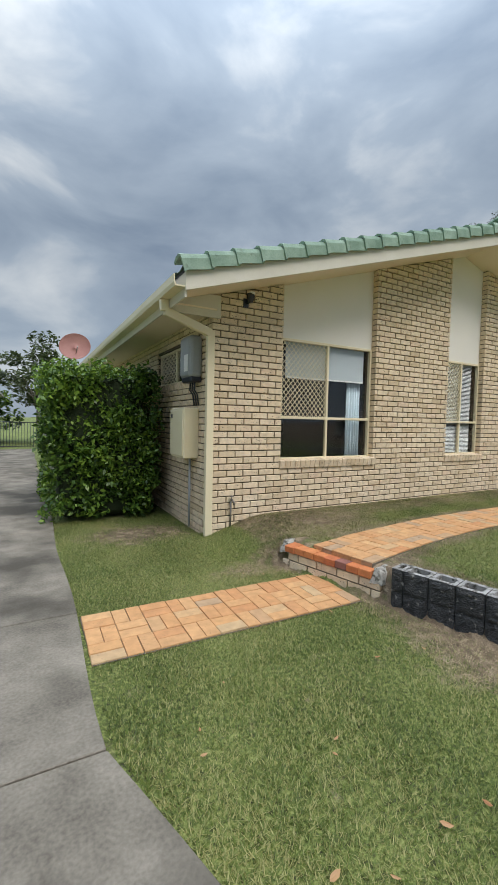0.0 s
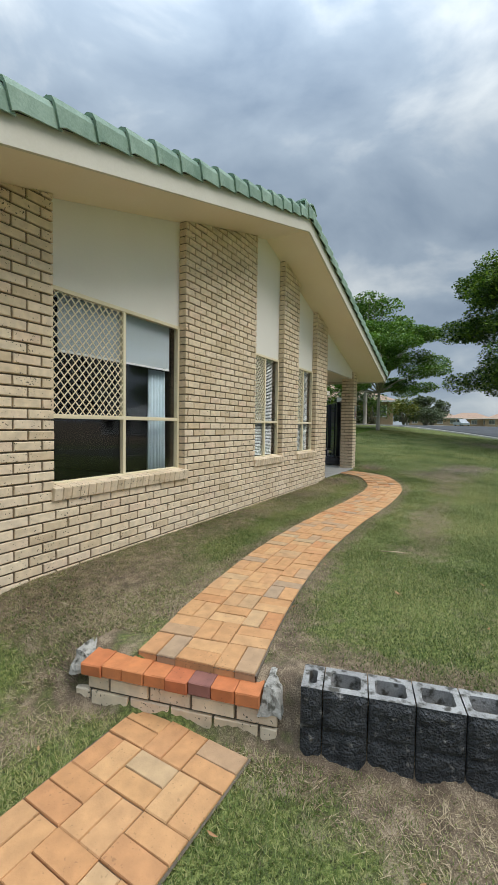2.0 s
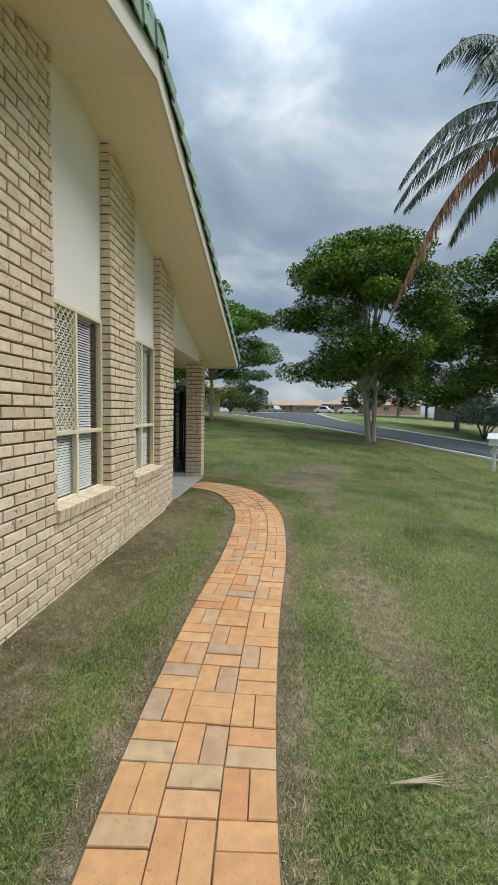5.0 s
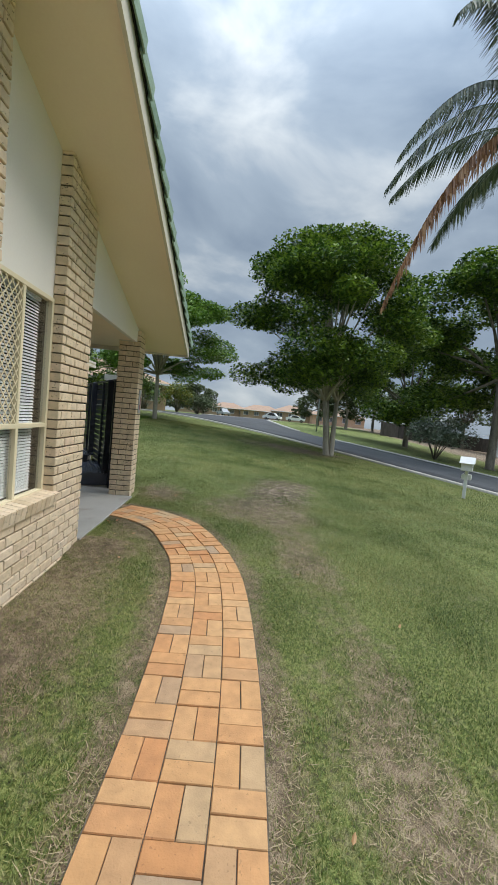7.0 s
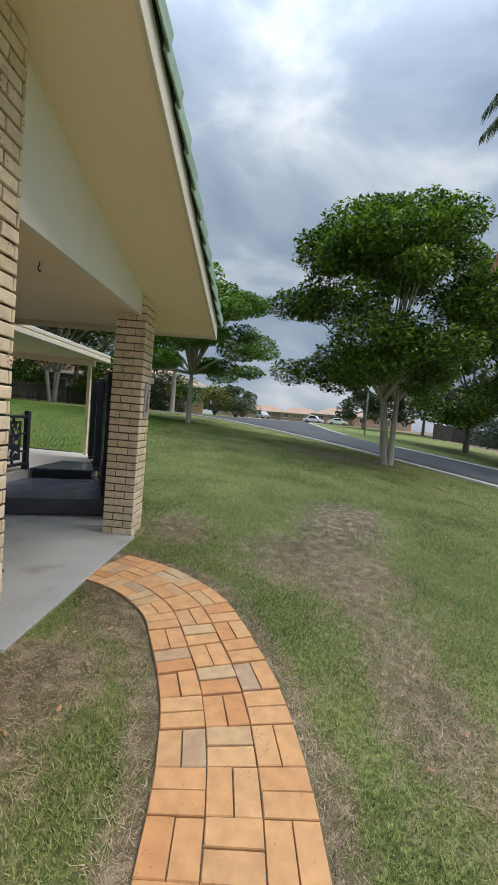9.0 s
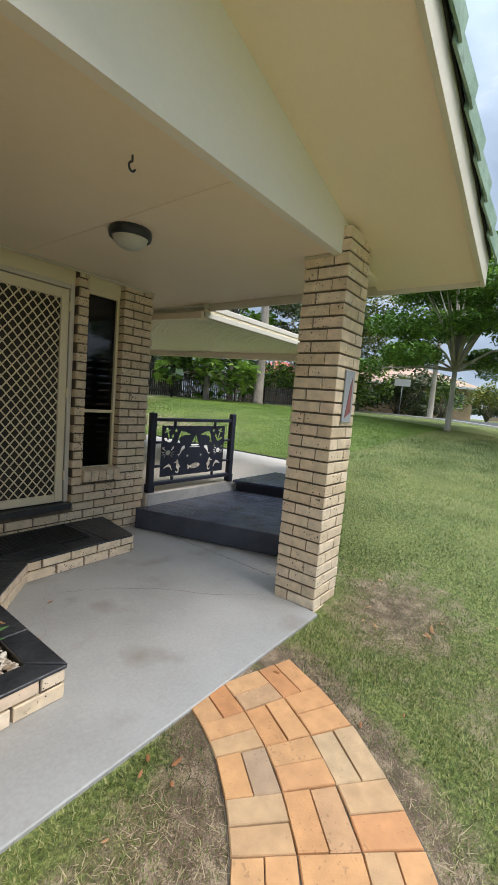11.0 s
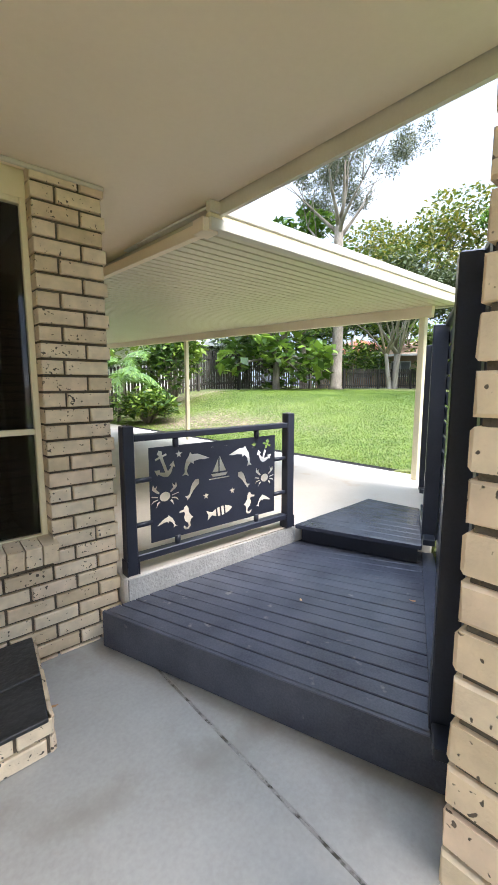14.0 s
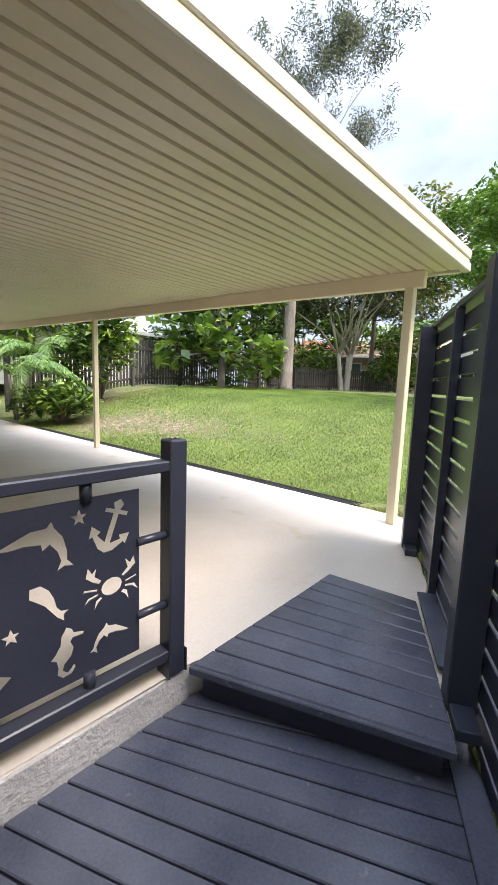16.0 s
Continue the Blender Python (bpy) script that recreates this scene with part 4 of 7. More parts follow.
def crack(name, pts, parent, w=0.004, seed=1):
    """A hair crack: a thin ragged dark sliver set on the slab."""
    r = random.Random(seed)
    line = spline([pts[0]] + pts + [pts[-1]], 9)
    top, bot = [], []
    for i, p in enumerate(line):
        a = Vector((p.x + r.uniform(-0.012, 0.012), p.y + r.uniform(-0.012, 0.012), PORCH + 0.0012))
        ww = w * (0.4 + r.random()) * (1 - abs(2 * i / len(line) - 1) ** 3)
        top.append(a + Vector((ww * 0.5, ww * 0.7, 0)))
        bot.append(a - Vector((ww * 0.5, ww * 0.7, 0)))
    n = len(top)
    raw(name, top + bot, [(i, i + 1, n + i + 1, n + i) for i in range(n - 1)], M_STAIN, parent)


M_STAIN = surf("crack_dirt", (0.15, 0.13, 0.11), (0.25, 0.225, 0.195), 8, 60, 0.95, 0.1)
crack("crack_line", [(11.25, 6.42), (11.52, 6.29), (11.89, 5.98), (12.15, 5.62), (12.45, 5.36)], porch, 0.0035, 2)
crack("crack_line", [(10.9, 5.75), (11.05, 6.0), (11.2, 6.35), (11.3, 6.5)], porch, 0.002, 3)

# brick post at the porch corner, four bricks a course laid as a pinwheel
PX, PY, PW = 12.51, 4.947, 0.352
post = thing("brick_post", "square cream brick post at the porch corner", "post", at=(PX, PY, 0))
boxes("post_core", [((0.012, 0.012, 0.5), (PW - 0.012, PW - 0.012, 3.30)), ((0.012, 0.012, 3.30), (PW - 0.012, 0.10, 3.47))], M_MORTAR, post)
post_brick = [brick_mesh("brick", 0.232, BH, 0.11, M_BRICK) for _ in range(4)]
z, row = 0.676, 0
while z < 3.44:
    for k in range(4):
        if z > 3.29 and k != 0:
            continue
        base = Matrix.Translation((PW / 2, PW / 2, z)) @ Matrix.Rotation(radians(90 * k), 4, "Z")
        off = 0.0 if row % 2 == 0 else PW - 0.232
        ob = new("brick", brick_rng.choice(post_brick))
        ob.parent = post
        if row % 2 == 0:
            ob.matrix_basis = base @ Matrix.Translation((-PW / 2, -PW / 2 + brick_rng.uniform(-0.0015, 0.0015), 0))
        else:
            ob.matrix_basis = base @ Matrix.Translation((PW / 2 - 0.232, -PW / 2 + brick_rng.uniform(-0.0015, 0.0015), 0))
        if z > 3.29 and row % 2 == 0:
            ex = new("brick", post_brick[0])
            ex.parent = post
            ex.matrix_basis = Matrix.Translation((PW - 0.11, 0.0, z)) @ Matrix.Diagonal((0.47, 0.95, 1, 1))
        elif z > 3.29:
            ex = new("brick", post_brick[1])
            ex.parent = post
            ex.matrix_basis = Matrix.Translation((0.0, 0.0, z)) @ Matrix.Diagonal((0.47, 0.95, 1, 1))
    z += BH + JOINT
    row += 1
plaque = thing("number_plaque", "small grey plaque with a faded red panel on the brick post", "plaque", at=(PX + PW, PY + 0.0, 0))
M_FADED = surf("faded_red", (0.20, 0.07, 0.07), (0.30, 0.12, 0.11), 9, 60, 0.6, 0.1)
box("plate", (-0.235, -0.014, 2.165), (-0.085, -0.002, 2.545), M_GREY, plaque, 0.003)
prism("faded_shape", [(-0.205, 2.20), (-0.115, 2.24), (-0.125, 2.50), (-0.15, 2.44)], -0.017, -0.012, M_FADED, plaque, axis="y", label="faded red shape")

# porch ceiling, gable panel and eaves
porch_ceiling = tagged(prism("ceiling", [(9.9, FRONT + 0.09), (EAVE_R - 0.03, FRONT + 0.09), (EAVE_R - 0.03, 7.05), (EAVE_R - 0.03, 10.5), (12.85, 10.5), (12.85, 7.7), (9.9, 7.7)], CEIL, CEIL + 0.03, M_SOFFIT), "flat cream painted porch ceiling", "ceiling", kind="structure")
gable = tagged(prism("gable_panel", [(END_X - 0.01, CEIL - 0.02), (PX + 0.02, CEIL - 0.02), (PX + PW, CEIL + 0.03), (PX + PW, roofline(PX + PW) + 0.02), (END_X - 0.01, roofline(END_X) + 0.02)], FRONT + 0.07, FRONT + 0.13, M_PANEL, axis="y"), "flat cream gable panel over the porch", "wall panel", kind="structure")
for x0, x1, y0, y1 in ((END_X + 0.0, END_X + 0.025, 5.05, 6.6), (PX - 0.012, PX, PY + 0.13, PY + PW), (10.98, ENTRY_R, DOOR_Y - 0.022, DOOR_Y)):
    tagged(box("trim", (x0, y0, CEIL - 0.022), (x1, y1, CEIL - 0.001), M_TRIM, None, 0.004), "thin cream ceiling bead", "trim", kind="structure")
ceiling_joint = tagged(box("trim", (11.442, 5.06, CEIL - 0.003), (11.447, 7.34, CEIL - 0.0005), M_SOFFIT, None, 0), "fine sheet joint in the porch ceiling", "trim", kind="structure")


def slope_strip(name, x0, x1, y0, y1, dz0, dz1, mat, parent=None, label=""):
    """A sloping slab under the roof from x0 to x1."""
    return prism(name, [(x0, roofline(x0) + dz0), (x1, roofline(x1) + dz0), (x1, roofline(x1) + dz1), (x0, roofline(x0) + dz1)], y0, y1, mat, parent, axis="y", label=label)


roof = thing("roof", "low gable roof with pale green glazed tiles and cream eaves", "roof", kind="structure")
for x0, x1 in ((EAVE_L, APEX_X), (APEX_X, EAVE_R)):
    slope_strip("soffit", x0, x1, BARGE_Y + 0.03, FRONT + 0.14, 0.0, 0.015, M_SOFFIT, roof, "cream sloping soffit")
    slope_strip("barge_board", x0, x1, BARGE_Y, BARGE_Y + 0.03, -0.035, 0.17, M_TRIM, roof, "cream barge board")
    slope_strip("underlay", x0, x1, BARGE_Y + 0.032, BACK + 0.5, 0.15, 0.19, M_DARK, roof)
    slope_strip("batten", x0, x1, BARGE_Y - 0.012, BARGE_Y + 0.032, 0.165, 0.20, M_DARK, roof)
    verts, faces = [], []
    ln = abs(x1 - x0)
    rows = int(ln / 0.31)
    for r in range(rows):
        xa, xb = x0 + (x1 - x0) * r / rows, x0 + (x1 - x0) * (r + 1) / rows
        lift_a, lift_b = (0.235, 0.205) if x0 < APEX_X - 1 else (0.205, 0.235)
        ky = int((BACK + 0.5 - BARGE_Y) / 0.05)
        base = len(verts)
        for k in range(ky + 1):
            y = BARGE_Y + 0.08 + k * 0.05
            wv = 0.018 * math.cos(k * 0.05 / 0.3 * 6.2832)
            verts += [(xa, y, roofline(xa) + lift_a + wv), (xb, y, roofline(xb) + lift_b + wv)]
        faces += [(base + 2 * k, base + 2 * k + 2, base + 2 * k + 3, base + 2 * k + 1) for k in range(ky)]
    field = raw("tile_field", verts, faces, M_TILE, roof)
    field["kind"] = "stuff"


def barge_tile(right):
    """Verge tile: an upright apron and a rounded top that laps the next one."""
    l = 0.355
    prof = [(-0.030, -0.015), (-0.034, 0.10), (-0.018, 0.145), (0.03, 0.165), (0.11, 0.155), (0.19, 0.125), (0.19, 0.10), (0.10, 0.125), (0.03, 0.135), (-0.008, 0.115), (-0.016, -0.015)]
    verts, faces = [], []
    n = len(prof)
    for u, lift, dip in ((0.0, 0.034, -0.016), (0.05, 0.030, 0.0), (l, 0.0, 0.006)):
        for y, z in prof:
            verts.append((u, y - lift * 0.6, z + lift + (dip if z < 0 else 0)))
    for s in (0, 1):
        faces += [(s * n + k, s * n + (k + 1) % n, (s + 1) * n + (k + 1) % n, (s + 1) * n + k) for k in range(n)]
    faces += [tuple(range(n)), tuple(range(2 * n, 3 * n))]
    me = bpy.data.meshes.new("barge_tile")
    me.from_pydata(verts, [], faces)
    me.materials.append(M_TILE)
    return me


tile_me = barge_tile(False)
for x0, x1 in ((EAVE_L - 0.03, APEX_X), (EAVE_R + 0.03, APEX_X)):
    dx, dz = x1 - x0, roofline(x1) - roofline(x0)
    ln = math.hypot(dx, dz)
    n = int(ln / 0.325)
    for k in range(n + 1):
        t = k * 0.325 / ln
        ang = math.atan2(dz, abs(dx))
        ob = new("barge_tile", tile_me)
        ob.parent = roof
        mir = Matrix.Diagonal((1 if dx > 0 else -1, 1, 1, 1))
        ob.matrix_basis = Matrix.Translation((x0 + dx * t, BARGE_Y - 0.004, roofline(x0) + dz * t + 0.140)) @ mir @ Matrix.Rotation(-ang + brick_rng.uniform(-0.01, 0.01), 4, "Y")
ridge = raw("ridge_cap", *(lambda rr: (rr[0], rr[1]))((lambda ys_: ([(APEX_X + dx, y, APEX_Z + 0.24 + dz) for y in ys_ for dx, dz in ((-0.17, 0.02), (-0.09, 0.09), (0, 0.115), (0.09, 0.09), (0.17, 0.02))], [(i * 5 + k, i * 5 + 5 + k, i * 5 + 6 + k, i * 5 + 1 + k) for i in range(len(ys_) - 1) for k in range(4)]))([BARGE_Y - 0.05 + 0.4 * q for q in range(34)])), M_TILE, roof)
ridge.modifiers.new("thick", "SOLIDIFY").thickness = 0.02

# eave on the driveway side: boxed return, fascia, gutter and downpipe
boxes("eave_lining", [((EAVE_L + 0.02, FRONT - 0.1, EAVE_LZ - 0.03), (SIDE_X + 0.02, BACK + 0.5, EAVE_LZ - 0.01))], M_SOFFIT, roof)
boxes("fascia", [((EAVE_L, BARGE_Y + 0.03, EAVE_LZ - 0.10), (EAVE_L + 0.022, BACK + 0.5, EAVE_LZ + 0.16))], M_TRIM, roof)
box("eave_return", (EAVE_L + 0.03, FRONT - 0.09, EAVE_LZ - 0.12), (SIDE_X + 0.08, FRONT - 0.06, EAVE_LZ + 0.16), M_TRIM, roof, 0.003)
gut = [(0.0, -0.02), (-0.11, -0.02), (-0.125, 0.02), (-0.125, 0.10), (-0.115, 0.105), (-0.110, 0.03), (-0.10, -0.005), (0.0, -0.005)]
gutter = tagged(prism("gutter", [(EAVE_L + a, EAVE_LZ + 0.02 + c) for a, c in gut], BARGE_Y + 0.02, BACK + 0.5, M_CREAM, axis="y"), "cream metal gutter along the eave", "gutter")
bm = bmesh.new()
for p0, p1 in (((EAVE_L - 0.06, FRONT - 0.1, EAVE_LZ + 0.0), (EAVE_L - 0.05, FRONT - 0.1, EAVE_LZ - 0.13)), ((EAVE_L - 0.05, FRONT - 0.1, EAVE_LZ - 0.13), (SIDE_X - 0.03, FRONT - 0.02, EAVE_LZ - 0.30)), ((SIDE_X - 0.03, FRONT - 0.02, EAVE_LZ - 0.27), (SIDE_X - 0.03, FRONT - 0.02, 0.42))):
    d = Vector(p1) - Vector(p0)
    add_box(bm, (0, -0.05, -0.035), (d.length, 0.05, 0.035), Matrix.Translation(p0) @ d.to_track_quat("X", "Y").to_matrix().to_4x4())
bmesh.ops.bevel(bm, geom=list(bm.edges), offset=0.008, segments=2, affect="EDGES", profile=0.5)
downpipe = tagged(part("downpipe", bm, M_CREAM), "cream rectangular downpipe at the house corner", "downpipe")
boxes("porch_fascia", [((EAVE_R - 0.02, BARGE_Y + 0.03, EAVE_RZ - 0.03), (EAVE_R + 0.005, 12.0, EAVE_RZ + 0.16))], M_TRIM, roof)

# carport roof, beam and posts
CZ, CY0, CX0, CX1, CY1 = 3.22, 7.10, 13.33, 16.80, 21.0
carport = thing("carport", "cream flat steel carport roof on slim square posts", "carport")
verts, faces = [], []
nr = 2 * int((CX1 - CX0) / 0.2)
prof = []
x = CX0 + 0.05
ys_c, step = [], 0.105
y = CY0 + 0.02
while y < CY1:
    prof += [(y, 0.0), (y + 0.074, 0.0), (y + 0.079, 0.010), (y + 0.086, 0.009), (y + 0.089, 0.013), (y + 0.099, 0.013), (y + 0.102, 0.007)]
    y += step
RISE = 0.028


def car_z(y):
    return CZ + RISE * (y - CY0)


for yy, dz in prof:
    verts += [(CX0, yy, car_z(yy) - 0.03 + dz), (CX1 - 0.05, yy, car_z(yy) - 0.03 + dz)]
faces = [(2 * k, 2 * k + 1, 2 * k + 3, 2 * k + 2) for k in range(len(prof) - 1)]
M_PANROOF = surf("cream_roof_sheet", (0.59, 0.525, 0.385), (0.65, 0.585, 0.445), 2.0, 60, 0.30, 0.03)
sheet = raw("roof_sheet", verts, faces, M_PANROOF, carport)
sheet.modifiers.new("thick", "SOLIDIFY").thickness = 0.004
beam("roof_top", ((CX0 + CX1) / 2, CY0 + 0.04, car_z(CY0) + 0.09), ((CX0 + CX1) / 2, CY1, car_z(CY1) + 0.09), CX1 - CX0, 0.015, M_WHITE, carport, 0)
for k, (dy, z0, z1) in enumerate(((0.0, -0.045, 0.02), (0.014, 0.02, 0.05), (0.004, 0.05, 0.115))):
    box("edge_gutter", (CX0 - 0.02, CY0 - 0.025 + dy, CZ + z0), (CX1 + 0.03, CY0 + 0.03, CZ + z1), M_TRIM if k != 1 else M_CREAM, carport, 0.006)
beam("end_trim", (CX1 + 0.005, CY0 + 0.03, car_z(CY0) + 0.035), (CX1 + 0.005, CY1, car_z(CY1) + 0.035), 0.05, 0.16, M_TRIM, carport, 0.006)
beam("beam", (CX1 - 0.125, CY0 + 0.25, car_z(CY0 + 0.25) - 0.095), (CX1 - 0.125, CY1, car_z(CY1) - 0.095), 0.07, 0.125, M_SOFFIT, carport, 0.004)
beam("side_channel", (CX0 + 0.02, CY0 + 0.12, car_z(CY0 + 0.12) - 0.012), (CX0 + 0.02, CY1, car_z(CY1) - 0.012), 0.05, 0.075, M_SOFFIT, carport, 0.004)
box("wall_bracket", (CX0 - 0.06, CY0 + 0.0, CZ - 0.06), (CX0 + 0.05, CY0 + 0.11, CZ + 0.02), M_SOFFIT, carport, 0.004)
for yy, w in ((7.46, 0.075), (12.63, 0.075), (18.0, 0.075)):
    box("carport_post", (CX1 - 0.163, yy - w / 2, CARSLAB), (CX1 - 0.163 + w, yy + w / 2, car_z(yy) - 0.15), M_CREAM, carport, 0.006)
carslab = tagged(prism("carport_slab", [(12.80, 7.30), (14.30, 7.30), (14.45, 7.27), (14.95, 6.43), (16.27, 7.11), (16.93, 7.28), (16.93, CY1 + 8), (12.80, CY1 + 8)], 0.5, CARSLAB, M_CARSLAB, None, 0.012), "pale concrete carport floor", "floor", kind="structure")
slab_face = tagged(box("slab_edge", (12.82, 7.288, 0.6), (14.30, 7.302, CARSLAB - 0.012), M_RENDER, None, 0.003), "rough concrete edge of the raised slab", "trim", kind="structure")
drain = thing("strip_drain", "black plastic strip drain along the carport slab", "drain")
boxes("channel", [((16.93, 7.5, 0.9), (16.95, 16.0, CARSLAB + 0.004)), ((17.05, 7.5, 0.9), (17.07, 16.0, CARSLAB + 0.004))], M_RUBBER, drain)
gr = boxes("grate", [((16.95, 7.5 + 0.035 * k, CARSLAB - 0.012), (17.05, 7.515 + 0.035 * k, CARSLAB + 0.002)) for k in range(243)], M_RUBBER, drain)
gr["kind"] = "stuff"

# ---- decks ----
SCR0, SCR1 = Vector((12.93, 5.47, 0)), Vector((16.23, 7.195, 0))
SDIR = (SCR1 - SCR0).normalized()
SN = Vector((-SDIR.y, SDIR.x, 0))


def deck(name, label, quad, z, thick, boards, skirt_to):
    """A board deck over a quad a, b (front edge), c, d (back edge)."""
    a, b, c, d = (Vector((*q, 0)) for q in quad)
    dk = thing(name, label, "deck", at=(0, 0, 0))
    for k in range(boards):
        t0, t1 = k / boards, (k + 1) / boards
        gap = 0.006
        p, q = a.lerp(d, t0), b.lerp(c, t0)
        r, s = b.lerp(c, t1), a.lerp(d, t1)
        n = (s - p).normalized()
        p, q = p + n * gap, q + n * gap
        prism("board", [(v.x, v.y) for v in (p, q, r, s)], z - 0.028, z + brick_rng.uniform(-0.0015, 0.0015), M_DECK, dk, 0.004)
    low = [(v.x, v.y) for v in (a, b, c, d)]
    mid = (a + b + c + d) / 4
    prism("deck_frame", [tuple((mid + (Vector((*v, 0)) - mid) * (0.985 if name == "timber_deck" else 0.93)).xy) for v in low], skirt_to, z - 0.03, M_BLACK, dk)
    dirn = (b - a).normalized()
    nrm = Vector((dirn.y, -dirn.x, 0))
    f = [a - dirn * 0.0, b, b + nrm * 0.022, a + nrm * 0.022]
    prism("fascia_board", [(v.x, v.y) for v in f], skirt_to if name == "timber_deck" else z - 0.032, z + 0.002, M_DECK, dk, 0.004)
    return dk


DECK_A, DECK_B = (12.665, 7.285), (13.285, 5.53)
deck("timber_deck", "charcoal painted timber deck on the porch", [DECK_A, DECK_B, (14.93, 6.37), (14.42, 7.28)], DECK, 0.1, 19, PORCH + 0.002)
deck("timber_step", "charcoal painted timber platform step above the deck", [(14.28, 7.262), (14.62, 6.355), (15.46, 6.795), (15.40, 7.30)], CARSLAB + 0.02, 0.1, 9, DECK + 0.006)
# ---- slatted privacy screen, its posts on the deck side of the slats ----
STURN = 27.4
screen = thing("privacy_screen", "black horizontal slat privacy screen with posts and top cap", "screen", at=(13.30, 5.685, 0), rz=STURN)
STOP = 2.72
for u, zb in ((-0.06, DECK), (1.66, CARSLAB), (3.24, CARSLAB)):
    box("screen_post", (u, -0.118, zb), (u + 0.095, -0.012, STOP - 0.015), M_BLACK, screen, 0.006)
    box("post_foot", (u - 0.13, -0.10, zb), (u - 0.003, -0.02, zb + 0.045), M_BLACK, screen, 0.004)
box("start_batten", (-0.37, -0.118, PORCH - 0.02), (-0.31, -0.062, STOP - 0.03), M_BLACK, screen, 0.004)
box("top_cap", (-0.44, -0.185, STOP - 0.03), (3.36, -0.085, STOP), M_BLACK, screen, 0.004)
for u, zb in ((0.82, DECK), (2.52, CARSLAB)):
    box("mid_batten", (u - 0.022, -0.118, zb), (u + 0.022, -0.075, STOP - 0.03), M_BLACK, screen, 0.003)
for ua, ub, zb in ((-0.43, -0.015, 0.80), (-0.015, 1.70, DECK + 0.03), (1.70, 3.32, CARSLAB + 0.03)):
    k = math.ceil((STOP - 0.06 - zb) / 0.107)
    for i in range(k):
        z0 = STOP - 0.045 - (i + 1) * 0.107
        box("slat", (ua + 0.002, -0.133, max(z0, zb - 0.02)), (ub - 0.002, -0.119, z0 + 0.088), M_BLACK, screen, 0.002)
box("bracket", (3.30, -0.06, 2.53), (3.62, -0.03, 2.555), M_BLACK, screen, 0.003)
sm = pose(13.30, 5.685, 0, 0, 0, STURN)
tagged(box("edge_board", (0.14, -0.112, DECK + 0.003), (1.70, -0.02, DECK + 0.024), M_DECK, None, 0.003, "", sm), "charcoal edge board laid along the screen", "board")
tagged(box("edge_board", (1.86, -0.112, CARSLAB + 0.023), (2.50, -0.02, CARSLAB + 0.044), M_DECK, None, 0.003, "", sm), "charcoal edge board laid along the platform", "board")

# ---- balustrade with a cut-out metal panel ----

def ring(pts, cx, cy, s, flip=1, turn=0.0):
    c, q = math.cos(radians(turn)), math.sin(radians(turn))
    return [(cx + s * (flip * (x * c - y * q)), cy + s * (x * q + y * c)) for x, y in pts]


STAR = [(math.sin(k * 0.6283) * (1 if k % 2 == 0 else 0.42), math.cos(k * 0.6283) * (1 if k % 2 == 0 else 0.42)) for k in range(10)]
DOLPHIN = [(-1.0, -0.10), (-0.62, 0.12), (-0.2, 0.36), (0.18, 0.42), (0.30, 0.60), (0.40, 0.40), (0.66, 0.14), (0.82, -0.25), (0.86, -0.52), (1.06, -0.70), (0.80, -0.68), (0.60, -0.82), (0.68, -0.52), (0.56, -0.25), (0.34, -0.04), (0.16, -0.20), (0.10, -0.02), (-0.3, -0.02), (-0.66, -0.10)]
ANCHOR = [(-0.12, 0.45), (-0.46, 0.45), (-0.46, 0.60), (-0.13, 0.60), (-0.22, 0.82), (0, 1.0), (0.22, 0.82), (0.13, 0.60), (0.46, 0.60), (0.46, 0.45), (0.12, 0.45), (0.12, -0.60), (0.45, -0.42), (0.36, -0.28), (0.78, -0.12), (0.74, -0.60), (0.62, -0.50), (0.3, -0.86), (0, -0.98), (-0.3, -0.86), (-0.62, -0.50), (-0.74, -0.60), (-0.78, -0.12), (-0.36, -0.28), (-0.45, -0.42), (-0.12, -0.60)]
SEAHORSE = [(0.1, 1.0), (0.3, 0.86), (0.36, 0.70), (0.78, 0.58), (0.74, 0.46), (0.34, 0.48), (0.24, 0.34), (0.36, 0.05), (0.26, -0.25), (0.0, -0.48), (-0.06, -0.70), (0.10, -0.84), (0.24, -0.72), (0.34, -0.60), (0.42, -0.76), (0.26, -0.98), (-0.06, -1.0), (-0.28, -0.78), (-0.24, -0.50), (-0.30, -0.22), (-0.52, -0.10), (-0.34, 0.06), (-0.14, 0.36), (-0.10, 0.70)]
MERFISH = [(-0.5, 1.0), (-0.1, 0.95), (0.16, 0.6), (0.28, 0.15), (0.30, -0.28), (0.42, -0.5), (0.78, -0.62), (0.50, -0.74), (0.46, -1.0), (0.24, -0.72), (0.06, -0.34), (-0.1, 0.0), (-0.34, 0.3), (-0.6, 0.6)]
CRAB = [(0.42 * math.cos(k * 0.5236), 0.34 * math.sin(k * 0.5236)) for k in range(12)]
CLAW = [(0.36, 0.30), (0.60, 0.52), (0.50, 0.86), (0.70, 0.66), (0.84, 0.90), (0.92, 0.56), (0.66, 0.34), (0.44, 0.22)]
LEG1 = [(0.50, 0.06), (0.98, 0.16), (1.06, 0.02), (0.96, 0.08), (0.52, -0.02)]
LEG2 = [(0.50, -0.10), (0.86, -0.16), (1.02, -0.44), (0.80, -0.25), (0.48, -0.18)]
LEG3 = [(0.42, -0.25), (0.58, -0.34), (0.66, -0.72), (0.48, -0.44), (0.34, -0.33)]
HULL = [(-0.8, -0.42), (0.85, -0.42), (0.62, -0.66), (-0.62, -0.66)]
